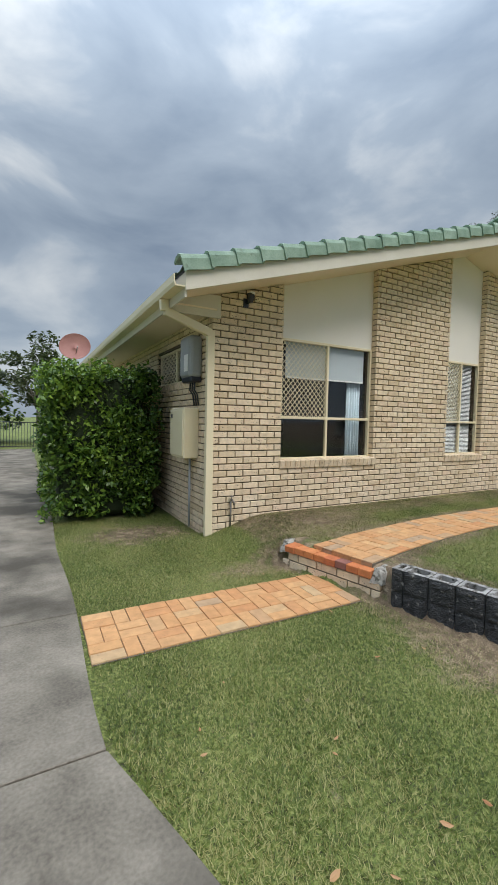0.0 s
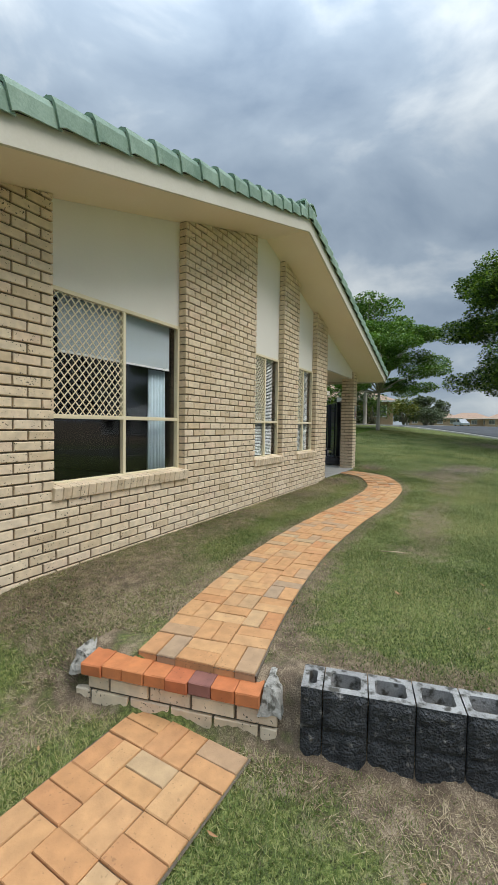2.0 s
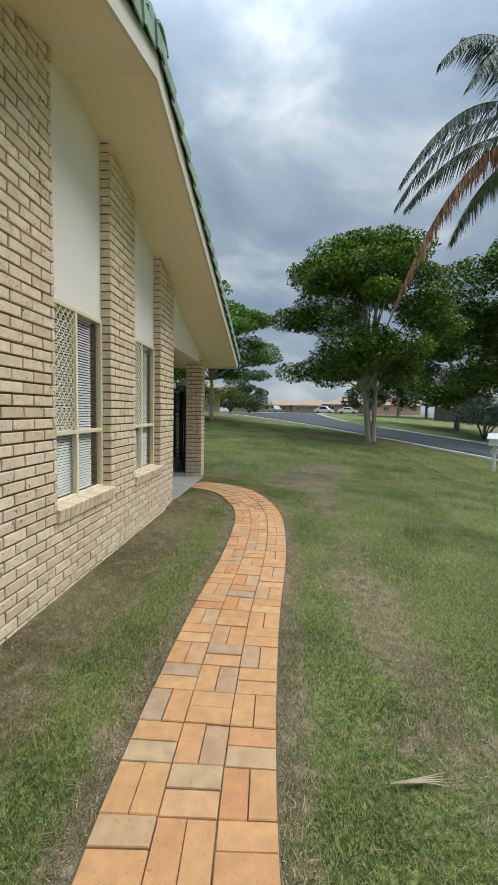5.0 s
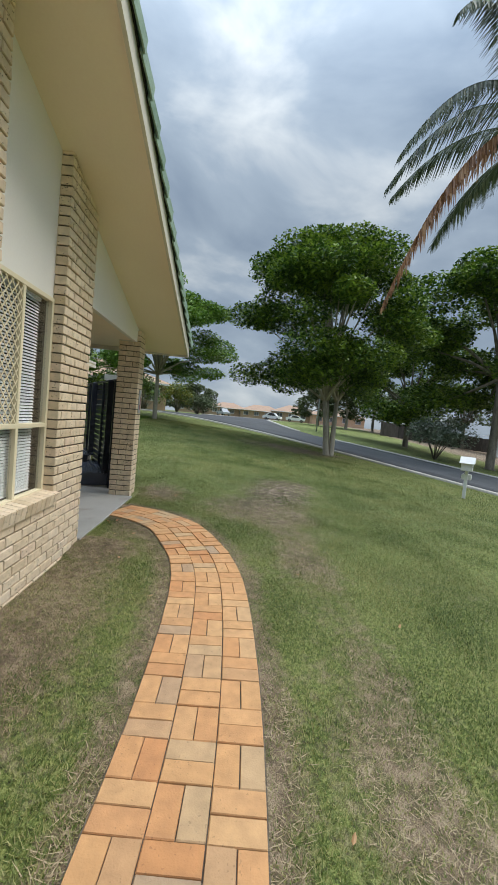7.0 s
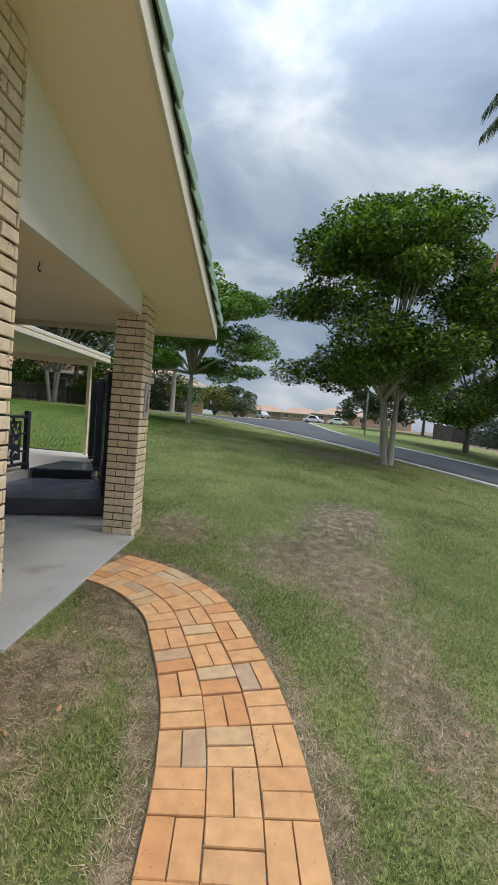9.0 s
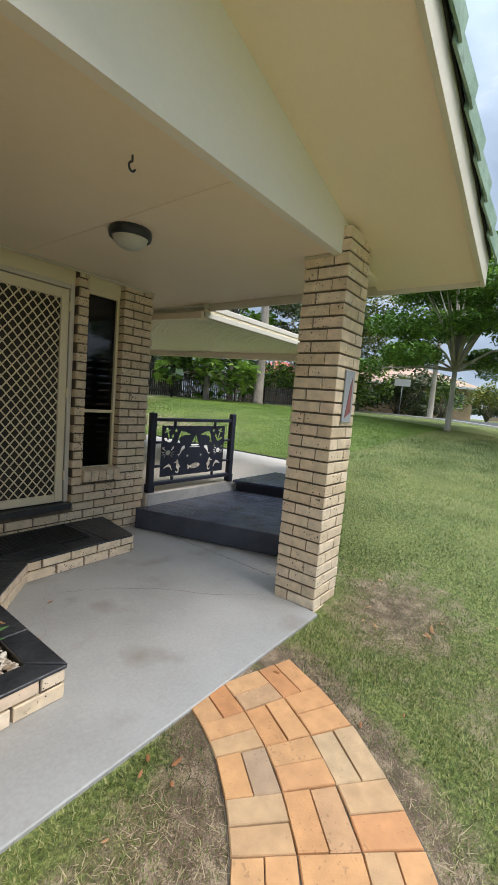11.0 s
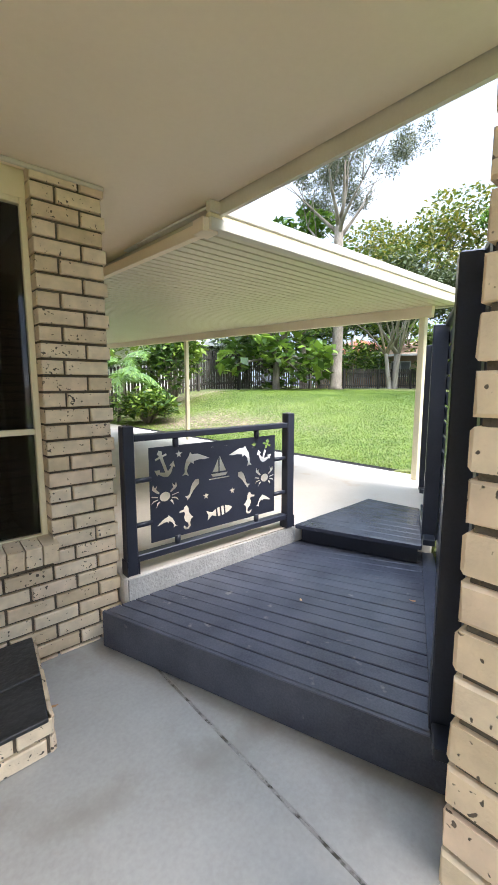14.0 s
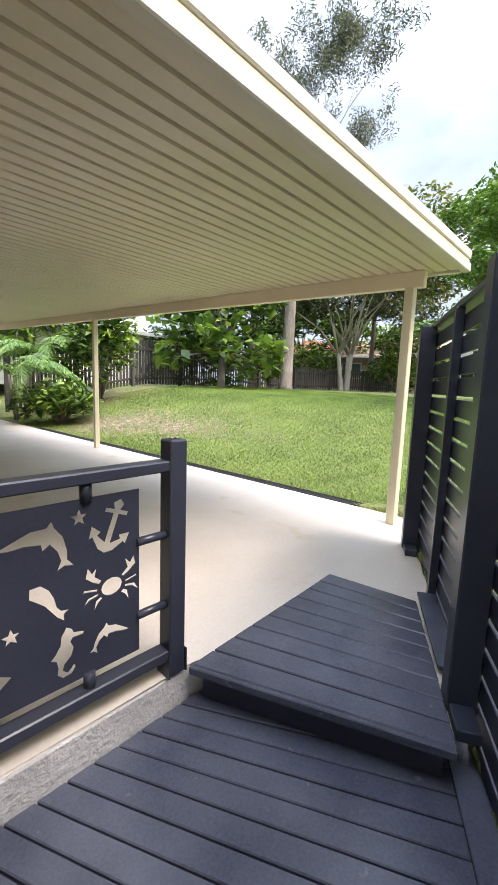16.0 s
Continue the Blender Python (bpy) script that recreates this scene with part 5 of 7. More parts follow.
SAIL1, SAIL2, WAVE = [(0.02, 1.0), (0.66, -0.30), (0.02, -0.30)], [(-0.06, 0.78), (-0.06, -0.30), (-0.66, -0.30)], [(-0.95, -0.76), (0.95, -0.76), (1.0, -0.86), (-1.0, -0.86)]
FISHES = [[(-1.0, 0.0), (-0.72, 0.20), (-0.42, 0.30), (-0.42, -0.26), (-0.72, -0.18)], [(-0.34, 0.31), (-0.12, 0.32), (-0.12, -0.28), (-0.34, -0.27)], [(-0.04, 0.31), (0.18, 0.28), (0.18, -0.24), (-0.04, -0.28)], [(0.26, 0.26), (0.58, 0.12), (0.98, 0.34), (0.86, 0.0), (0.98, -0.34), (0.58, -0.08), (0.26, -0.22)]]
GULL = [(-1, 0.35), (-0.5, 0.6), (0, 0.1), (0.5, 0.6), (1, 0.35), (0.5, 0.35), (0, -0.2), (-0.5, 0.35)]

BAL0, BAL1 = Vector((12.83, 7.335, 0)), Vector((14.22, 7.31, 0))
BLEN = (BAL1 - BAL0).length
bal = thing("balustrade", "dark metal balustrade with a sea-creature cut-out panel", "railing", at=(BAL0.x, BAL0.y, CARSLAB), rz=math.degrees(math.atan2(BAL1.y - BAL0.y, BAL1.x - BAL0.x)))
for u, h, w in ((0.03, 0.92, 0.035), (BLEN, 0.94, 0.037)):
    box("rail_post", (u - w, -w, 0.0), (u + w, w, h), M_BLACK, bal, 0.006)
    for sx in (-1, 1):
        box("post_bracket", (u + sx * w, -w - 0.006, 0.0), (u + sx * (w + 0.006), w + 0.006, 0.10), M_BLACK, bal, 0.002)
        lathe("bolt", [(0.0, 0.0), (0.011, 0.0), (0.011, 0.006), (0.0, 0.008)], M_STEEL, bal, (u + sx * 0.012, 0, h), 6)
box("top_rail", (0.065, -0.032, 0.825), (BLEN - 0.037, 0.032, 0.865), M_BLACK, bal, 0.005)
box("bottom_rail", (0.065, -0.032, 0.075), (BLEN - 0.037, 0.032, 0.12), M_BLACK, bal, 0.005)
pu0, pu1, pz0, pz1 = 0.17, BLEN - 0.15, 0.165, 0.775
for u in (0.36, BLEN - 0.34):
    pipe("spacer", [(u, 0, pz1 - 0.01), (u, 0, 0.83)], 0.02, M_BLACK, bal)
    pipe("spacer", [(u, 0, 0.115), (u, 0, pz0 + 0.01)], 0.02, M_BLACK, bal)
for z in (0.30, 0.58):
    pipe("spacer", [(0.06, 0, z), (pu0 + 0.01, 0, z)], 0.016, M_BLACK, bal)
    pipe("spacer", [(pu1 - 0.01, 0, z), (BLEN - 0.03, 0, z)], 0.016, M_BLACK, bal)
cuts = []
cx, wz = (pu0 + pu1) / 2, pz1 - pz0
for f in (-1, 1):
    X = lambda d: cx + f * d
    cuts.append(ring(ANCHOR, X(0.435), pz1 - 0.112, 0.094, f, -20))
    cuts.append(ring(STAR, X(0.322), pz1 - 0.06, 0.030))
    cuts.append(ring(DOLPHIN, X(0.195), pz1 - 0.115, 0.113, f, -8))
    cuts.append(ring(CRAB, X(0.43), pz1 - 0.325, 0.093))
    for shape in (CLAW, LEG1, LEG2, LEG3):
        for g in (-1, 1):
            cuts.append(ring(shape, X(0.43), pz1 - 0.325, 0.0995, g))
    cuts.append(ring(MERFISH, X(0.22), pz1 - 0.315, 0.076, f, 10))
    cuts.append(ring(STAR, X(0.115), pz0 + 0.235, 0.028))
    cuts.append(ring(SEAHORSE, X(0.265), pz0 + 0.115, 0.085, f))
    cuts.append(ring(DOLPHIN, X(0.425), pz0 + 0.115, 0.072, -f, 6))
    cuts.append(ring(GULL, X(0.06), pz1 - 0.045, 0.014))
for shape in (HULL, SAIL1, SAIL2, WAVE):
    cuts.append(ring(shape, cx, pz1 - 0.19, 0.092))
for shape in FISHES:
    cuts.append(ring(shape, cx, pz0 + 0.10, 0.115, -1, -6))
bm = bmesh.new()
loop_edges = []
for lp in [[(pu0, pz0), (pu1, pz0), (pu1, pz1), (pu0, pz1)]] + cuts:
    vs = [bm.verts.new((u, -0.0025, z)) for u, z in lp]
    loop_edges += [bm.edges.new((vs[i], vs[(i + 1) % len(vs)])) for i in range(len(vs))]
bmesh.ops.triangle_fill(bm, use_beauty=False, use_dissolve=False, edges=loop_edges, normal=(0, -1, 0))
sheet_faces = list(bm.faces)
ext = bmesh.ops.extrude_face_region(bm, geom=sheet_faces)
bmesh.ops.translate(bm, verts=[v for v in ext["geom"] if isinstance(v, bmesh.types.BMVert)], vec=(0, 0.005, 0))
part("cutout_panel", bm, M_BLACK, bal, "flat black panel with sea-creature cut-outs")

# ---- planter, landing and mat ----
planter = thing("planter", "low brick planter edged with black slate beside the door", "planter")
PE = [(END_X, 5.40), (10.84, 5.40), (10.84, 6.25), (11.235, 6.70), (12.215, 6.73), (12.30, 7.37)]
TOPZ = 0.93
landing_core = prism("landing_core", [(11.235 + 0.02, 6.72), (12.19, 6.75), (12.28, 7.37), (10.98, 7.37), (10.74, 7.05)], 0.76, TOPZ - 0.02, M_MORTAR, planter)
for i in range(len(PE) - 1):
    a, b = Vector((*PE[i], 0)), Vector((*PE[i + 1], 0))
    d = (b - a).normalized()
    turn = math.degrees(math.atan2(d.y, d.x))
    nn = Vector((-d.y, d.x, 0))
    w = 0.11
    prism("planter_core", [tuple((a + nn * 0.012).xy), tuple((b + nn * 0.012).xy), tuple((b + nn * w).xy), tuple((a + nn * w).xy)], 0.74, TOPZ - 0.021, M_MORTAR, planter)
    brick_jobs.append((planter, (a.x, a.y), turn, (b - a).length, PORCH + 0.002, TOPZ - 0.012, None, (), None, 30))
slate_pieces = [
    [(10.14, 5.385), (10.45, 5.385), (10.45, 5.53), (10.14, 5.53)],
    [(10.455, 5.385), (10.855, 5.385), (10.715, 5.53), (10.455, 5.53)],
    [(10.859, 5.39), (10.855, 5.80), (10.715, 5.80), (10.718, 5.535)],
    [(10.855, 5.805), (10.855, 6.245), (10.715, 6.30), (10.715, 5.805)],
    [(10.857, 6.25), (11.242, 6.682), (11.11, 6.80), (10.715, 6.305)],
    [(11.246, 6.685), (11.60, 6.70), (11.59, 6.98), (11.06, 6.98), (11.115, 6.803)],
    [(11.604, 6.70), (11.93, 6.71), (11.92, 6.98), (11.594, 6.98)],
    [(11.934, 6.71), (12.20, 6.712), (12.25, 7.02), (11.924, 6.985)],
    [(11.92, 6.99), (12.25, 7.025), (12.295, 7.365), (11.90, 7.365)],
    [(11.06, 6.984), (11.50, 6.984), (11.49, 7.365), (11.0, 7.365)],
    [(11.504, 6.984), (11.916, 6.984), (11.896, 7.365), (11.494, 7.365)],
]
for q in slate_pieces:
    c = sum((Vector(p) for p in q), Vector((0, 0))) / len(q)
    prism("slate", [tuple(c + (Vector(p) - c) * 0.992) for p in q], TOPZ - 0.018, TOPZ + brick_rng.uniform(0.0, 0.005), M_SLATE, planter, 0.004)
mat_thing = thing("door_mat", "black rubber honeycomb door mat on the landing", "mat", at=(11.47, 7.08, TOPZ + 0.005), rz=2)
boxes("mat_rim", [((-0.38, -0.21, 0), (0.38, -0.185, 0.014)), ((-0.38, 0.185, 0), (0.38, 0.21, 0.014)), ((-0.38, -0.185, 0), (-0.355, 0.185, 0.014)), ((0.355, -0.185, 0), (0.38, 0.185, 0.014))], M_RUBBER, mat_thing)
mg = boxes("mat_grid", [((-0.355 + 0.03 * i, -0.185, 0.0005), (-0.347 + 0.03 * i, 0.185, 0.012)) for i in range(24)] + [((-0.355, -0.185 + 0.03 * i, 0.0005), (0.355, -0.177 + 0.03 * i, 0.011)) for i in range(13)], M_RUBBER, mat_thing)
mg["kind"] = "stuff"

pr = np.random.default_rng(12)
verts, faces = [], []
ico_bm = bmesh.new()
bmesh.ops.create_icosphere(ico_bm, subdivisions=2, radius=1.0)
ico_v = np.array([v.co[:] for v in ico_bm.verts])
ico_bm.verts.index_update()
ico_f = [tuple(v.index for v in f.verts) for f in ico_bm.faces]
ico_bm.free()


def inside_bed(x, y):
    if not (END_X + 0.02 < x and y > 5.53):
        return False
    edge = 10.71 if y < 6.28 else 10.71 + (y - 6.28) * 0.80
    back = 6.58 + (x - END_X) * 0.88
    return x < edge and y < back


pebble_meshes = []
for k in range(8):
    v = ico_v * (1 + 0.10 * pr.standard_normal((len(ico_v), 1)) * 0.5)
    me = bpy.data.meshes.new("pebble")
    me.from_pydata([tuple(p) for p in v * np.array([1.0, 0.72, 0.52])], [], ico_f)
    me.polygons.foreach_set("use_smooth", [True] * len(me.polygons))
    me.materials.append(M_PEBBLE)
    pebble_meshes.append(me)
prism("soil", [(END_X, 5.50), (10.72, 5.50), (10.72, 6.28), (11.12, 6.78), (11.0, 7.37), (END_X, 6.62)], 0.74, TOPZ - 0.07, M_MORTAR, planter)
count = 0
while count < 4400:
    x, y = pr.uniform(END_X, 11.1), pr.uniform(5.5, 7.35)
    if not inside_bed(x, y):
        continue
    count += 1
    s = pr.uniform(0.009, 0.019) * (1.35 if pr.random() < 0.08 else 1)
    top = TOPZ - 0.062 + pr.uniform(0, 0.028)
    if count <= 290 and y < 6.3:
        ob = new("pebble", pebble_meshes[count % 8])
        ob.parent = planter
        ob.matrix_basis = Matrix.LocRotScale((x, y, top + 0.012), Euler((pr.uniform(-0.5, 0.5), pr.uniform(-0.5, 0.5), pr.uniform(0, 6.28))), (s * 1.25,) * 3)
    else:
        rot = np.array(Euler((pr.uniform(-0.5, 0.5), pr.uniform(-0.5, 0.5), pr.uniform(0, 6.28))).to_matrix())
        k = len(verts)
        verts += [tuple(p) for p in (ico_v * np.array([1.0, 0.72, 0.52]) * s) @ rot.T + np.array([x, y, top])]
        faces += [tuple(i + k for i in f) for f in ico_f]
bed = raw("pebble_bed", verts, faces, M_PEBBLE, planter, smooth=True)
bed["kind"] = "stuff"


def agave(at, size, seed):
    r = random.Random(seed)
    pl = thing("agave_plant", "green rosette agave plant growing in white pebbles", "plant", at=at, group="agaves in the planter")
    count = 19
    for k in range(count):
        az = k * 2.39996 + r.uniform(-0.2, 0.2)
        rise = radians(20 + 56 * k / count + r.uniform(-6, 6))
        ln = size * r.uniform(0.85, 1.1) * (1.0 - 0.35 * k / count)
        verts, faces = [], []
        for i in range(8):
            t = i / 7
            w = ln * 0.135 * (0.40 + 2.2 * t * (1 - t) ** 0.75) * (1 - t ** 5)
            rad = ln * t * math.cos(rise * (1 - 0.45 * t))
            zz = ln * t * math.sin(rise * (1 - 0.45 * t))
            for q, dz in ((-1, 0.10), (0, 0.0), (1, 0.10)):
                verts.append((rad * math.cos(az) - q * w * math.sin(az), rad * math.sin(az) + q * w * math.cos(az), 0.03 + zz + dz * w))
        for i in range(7):
            for q in (0, 1):
                faces.append((i * 3 + q, i * 3 + q + 1, i * 3 + q + 4, i * 3 + q + 3))
        ob = raw("leaf", verts, faces, M_AGAVE, pl, smooth=True)
        ob.modifiers.new("thick", "SOLIDIFY").thickness = 0.004
    bm = bmesh.new()
    tube(bm, [(0, 0, -0.05), (0, 0, 0.06), (0, 0, 0.12)], [0.018, 0.022, 0.006], 7)
    part("stem", bm, M_AGAVE, pl)


agave((10.56, 6.36, TOPZ - 0.03), 0.29, 3)
agave((10.53, 5.83, TOPZ - 0.03), 0.265, 8)

# ---- ceiling lamp and hook ----
lamp = thing("ceiling_light", "round black rimmed ceiling light with a frosted bowl", "ceiling light", at=(11.585, 6.11, CEIL))
M_FROST = surf("frosted_glass", (0.50, 0.50, 0.46), (0.58, 0.58, 0.54), 3, 60, 0.35, 0.02)
lathe("rim", [(0.0, -0.001), (0.138, -0.001), (0.143, -0.02), (0.138, -0.055), (0.125, -0.062), (0.118, -0.055), (0.118, -0.01)], M_BLACK, lamp)
lathe("bowl", [(0.118, -0.05), (0.108, -0.078), (0.083, -0.105), (0.05, -0.120), (0.0, -0.126)], M_FROST, lamp)
hook = tagged(pipe("ceiling_hook", [(11.05, 5.355, CEIL + 0.0)] + [(11.05 + 0.0, 5.355 + 0.0, CEIL - 0.028)] + [(11.05 + 0.017 * math.cos(a), 5.355, CEIL - 0.05 + 0.020 * math.sin(a)) for a in np.linspace(1.9, 6.0, 9)], 0.0055, M_BLACK, None, 7), "black metal ceiling hook", "hook")

# ---- small fittings on the house ----
light = thing("wall_light", "small dark outdoor sensor light on the brick", "wall light", at=(2.47, FRONT, 3.52))
box("back_plate", (-0.04, -0.02, -0.08), (0.04, 0.0, 0.04), M_BLACK, light, 0.005)
lathe("lamp_head", [(0.0, 0.0), (0.03, 0.0), (0.05, 0.05), (0.052, 0.10), (0.045, 0.11), (0.0, 0.105)], M_BLACK, light, (0.03, -0.085, -0.02), 14)
lathe("bulb", [(0.0, 0.0), (0.04, 0.005), (0.042, 0.03), (0.0, 0.05)], M_WHITE, light, (0.04, -0.10, 0.07), 14)
pipe("arm", [(0, -0.01, -0.03), (0.01, -0.05, -0.03), (0.03, -0.08, 0.0)], 0.012, M_BLACK, light)
tap = thing("garden_tap", "weathered garden tap on a standpipe against the brick", "tap", at=(2.29, FRONT - 0.035, hz(2.3, 4.9)))
pipe("standpipe", [(0, 0, -0.02), (0, 0, 0.36)], 0.012, M_STEEL, tap)
pipe("spout", [(0, 0.0, 0.35), (0, -0.05, 0.36), (0, -0.09, 0.34), (0, -0.10, 0.30)], 0.012, M_STEEL, tap)
lathe("tap_handle", [(0.0, 0.0), (0.028, 0.0), (0.028, 0.012), (0.0, 0.016)], M_STEEL, tap, (0, -0.03, 0.40), 8)
pipe("spindle", [(0, -0.03, 0.35), (0, -0.03, 0.405)], 0.007, M_STEEL, tap)
inv = thing("solar_inverter", "grey solar inverter on the side wall", "inverter", at=(SIDE_X, 5.42, 0))
box("case", (-0.20, -0.20, 2.52), (0.0, 0.20, 3.08), M_GREY, inv, 0.06, "", None, 3)
box("dark_foot", (-0.17, -0.18, 2.46), (0.0, 0.18, 2.54), M_BLACK, inv, 0.02)
box("label_panel", (-0.206, -0.16, 2.60), (-0.199, -0.02, 2.82), M_WHITE, inv, 0.002, "white label panel")
for dy in (-0.10, -0.02, 0.06):
    pipe("cable", [(-0.08, dy, 2.48), (-0.09, dy - 0.01, 2.36), (-0.04, dy, 2.30), (-0.02, dy, 2.15)], 0.012, M_BLACK, inv, 7)
meter = thing("meter_box", "cream metal meter box on the side wall", "meter box", at=(SIDE_X, 5.62, 0))
box("case", (-0.22, -0.28, 1.43), (0.0, 0.28, 2.12), M_CREAM, meter, 0.012)
box("box_door", (-0.232, -0.262, 1.46), (-0.219, 0.262, 2.09), M_CREAM, meter, 0.006)
box("door_lock", (-0.245, 0.16, 1.98), (-0.23, 0.19, 2.03), M_BLACK, meter, 0.003)
pipe("conduit", [(-0.06, -0.1, 1.45), (-0.06, -0.1, 0.45)], 0.016, M_GREY, meter)
dish = thing("satellite_dish", "faded red satellite dish on a pole at the eave", "satellite dish", at=(1.2, 13.0, 3.5))
M_DISH = surf("dish_paint", (0.28, 0.12, 0.10), (0.36, 0.17, 0.14), 3, 40, 0.7, 0.05)
d_ob = lathe("reflector", [(0.0, 0.0), (0.18, 0.02), (0.32, 0.06), (0.42, 0.115), (0.425, 0.12)], M_DISH, dish)
d_ob.matrix_basis = pose(0, 0, 0.45, 68, 0, -12)
d_ob.modifiers.new("thick", "SOLIDIFY").thickness = 0.01
pipe("mast", [(0.7, 0.15, -0.3), (0.05, 0.15, -0.2), (0.0, 0.1, 0.4)], 0.02, M_STEEL, dish)
pipe("feed_arm", [(0, 0.05, 0.2), (0.02, -0.4, 0.45)], 0.012, M_STEEL, dish)

# ---- driveway, paved paths, step, block wall ----
drive = thing("driveway", "weathered grey concrete driveway with saw joints", "driveway", kind="structure")


def drive_edge(y):
    return 0.24 + 0.25 * max(0.0, min(1.0, (2.0 - y) / 0.9)) * (1 if y < 2 else 0) + 0.02 * math.sin(y * 2.1)


ycuts = [-6.0, -2.6, 0.35, 1.97, 3.45, 6.1, 9.2, 12.3, 15.4, 18.5, 22]
for y0, y1 in zip(ycuts, ycuts[1:]):
    m_ = 6
    e = [(drive_edge(y0 + 0.006 + (y1 - y0 - 0.012) * k / m_), y0 + 0.006 + (y1 - y0 - 0.012) * k / m_) for k in range(m_ + 1)]
    prism("slab", [(-3.2, y0 + 0.006)] + e + [(-3.2, y1 - 0.006)], 0.2, LOW + 0.035, M_DRIVE, drive, 0.005)
boxes("joint_filler", [((-3.2, y - 0.008, 0.2), (drive_edge(y), y + 0.008, LOW + 0.02)) for y in ycuts[1:-1]], M_DARK, drive)


def lay_pavers(parent, line, cells, z_of, seed, width=0.69):
    """Basket weave, three squares wide, bent along a line."""
    r = random.Random(seed)
    acc = [0.0]
    for a, b in zip(line, line[1:]):
        acc.append(acc[-1] + (b - a).length)
    total = acc[-1]

    def at(s, w):
        s = max(0.0, min(total - 1e-4, s))
        i = max(k for k in range(len(acc) - 1) if acc[k] <= s + 1e-9)
        t = (s - acc[i]) / (acc[i + 1] - acc[i])
        p = line[i].lerp(line[i + 1], t)
        d0 = (line[min(i + 1, len(line) - 1)] - line[max(i - 1, 0)]).normalized()
        d1 = (line[min(i + 2, len(line) - 1)] - line[i]).normalized()
        d = d0.lerp(d1, t).normalized()
        return p + Vector((-d.y, d.x, 0)) * w

    n = round(total / 0.232)
    sq, wq = total / n, width / 3
    for i in range(n):
        for j in range(3):
            for h in (0, 1):
                if (i + j) % 2 == 0:
                    s0, s1, w0, w1 = i * sq, (i + 1) * sq, j * wq + h * wq / 2, j * wq + (h + 1) * wq / 2
                else:
                    s0, s1, w0, w1 = i * sq + h * sq / 2, i * sq + (h + 1) * sq / 2, j * wq, (j + 1) * wq
                g = 0.0024
                s0, s1, w0, w1 = s0 + g, s1 - g, w0 + g - width / 2, w1 - g - width / 2
                jit = Vector((r.uniform(-0.001, 0.001), r.uniform(-0.001, 0.001), 0))
                q = [at(s0, w0) + jit, at(s1, w0) + jit, at(s1, w1) + jit, at(s0, w1) + jit]
                c = sum(q, Vector()) / 4
                z = z_of(c.x, c.y) + r.uniform(-0.003, 0.003)
                tip = (r.uniform(-0.012, 0.012), r.uniform(-0.012, 0.012))
                verts, b = [], 0.0035
                for p in q:
                    zz = z + (p.x - c.x) * tip[0] + (p.y - c.y) * tip[1]
                    e = (c - p).normalized() * b * 1.4
                    verts += [(p.x + e.x, p.y + e.y, zz), (p.x, p.y, zz - 0.005), (p.x, p.y, zz - 0.05)]
                faces = [(0, 3, 6, 9)]
                for k in range(4):
                    u, v = 3 * k, 3 * ((k + 1) % 4)
                    faces += [(u, u + 1, v + 1, v), (u + 1, u + 2, v + 2, v + 1)]
                raw("paver", verts, faces, M_PAVER, parent)


def sand_strip(parent, line, width, dz):
    verts, faces = [], []
    for i, p in enumerate(line):
        d = (line[min(i + 1, len(line) - 1)] - line[max(i - 1, 0)]).normalized()
        s = Vector((-d.y, d.x, 0)) * width / 2
        for q in (p + s, p - s):
            verts += [(q.x, q.y, path_z(q.x, q.y) + dz), (q.x, q.y, path_z(q.x, q.y) - 0.12)]
    for i in range(len(line) - 1):
        a, b = 4 * i, 4 * i + 4
        faces += [(a, a + 2, b + 2, b), (a, b, b + 1, a + 1), (a + 2, a + 3, b + 3, b + 2)]
    raw("joint_sand", verts, faces, M_MORTAR, parent)


def path_z(x, y):
    return UP + 0.02 + 0.06 * float(smooth01(9.5, 11.2, x))


def low_z(x, y):
    return LOW + 0.022


path = thing("garden_path", "curved path of worn orange clay pavers in basket weave", "path", kind="structure")
upper_line = [p for p in PATH_LINE if p.x > 2.60 and p.y < 5.1]
upper_line.insert(0, upper_line[0] + (upper_line[0] - upper_line[1]).normalized() * 0.07)
sand_strip(path, upper_line, 0.70, -0.012)
lowpath = thing("lower_path", "short path of worn orange clay pavers from the driveway", "path", kind="structure")
low_line = [Vector((0.27, 3.06, 0)) + Vector((0.105 * k, -0.002 * k, 0)) for k in range(22)]
raw("joint_sand", [(p.x, p.y + s * 0.355, LOW + 0.010) for p in low_line for s in (-1, 1)], [(2 * i, 2 * i + 1, 2 * i + 3, 2 * i + 2) for i in range(len(low_line) - 1)], M_MORTAR, lowpath)

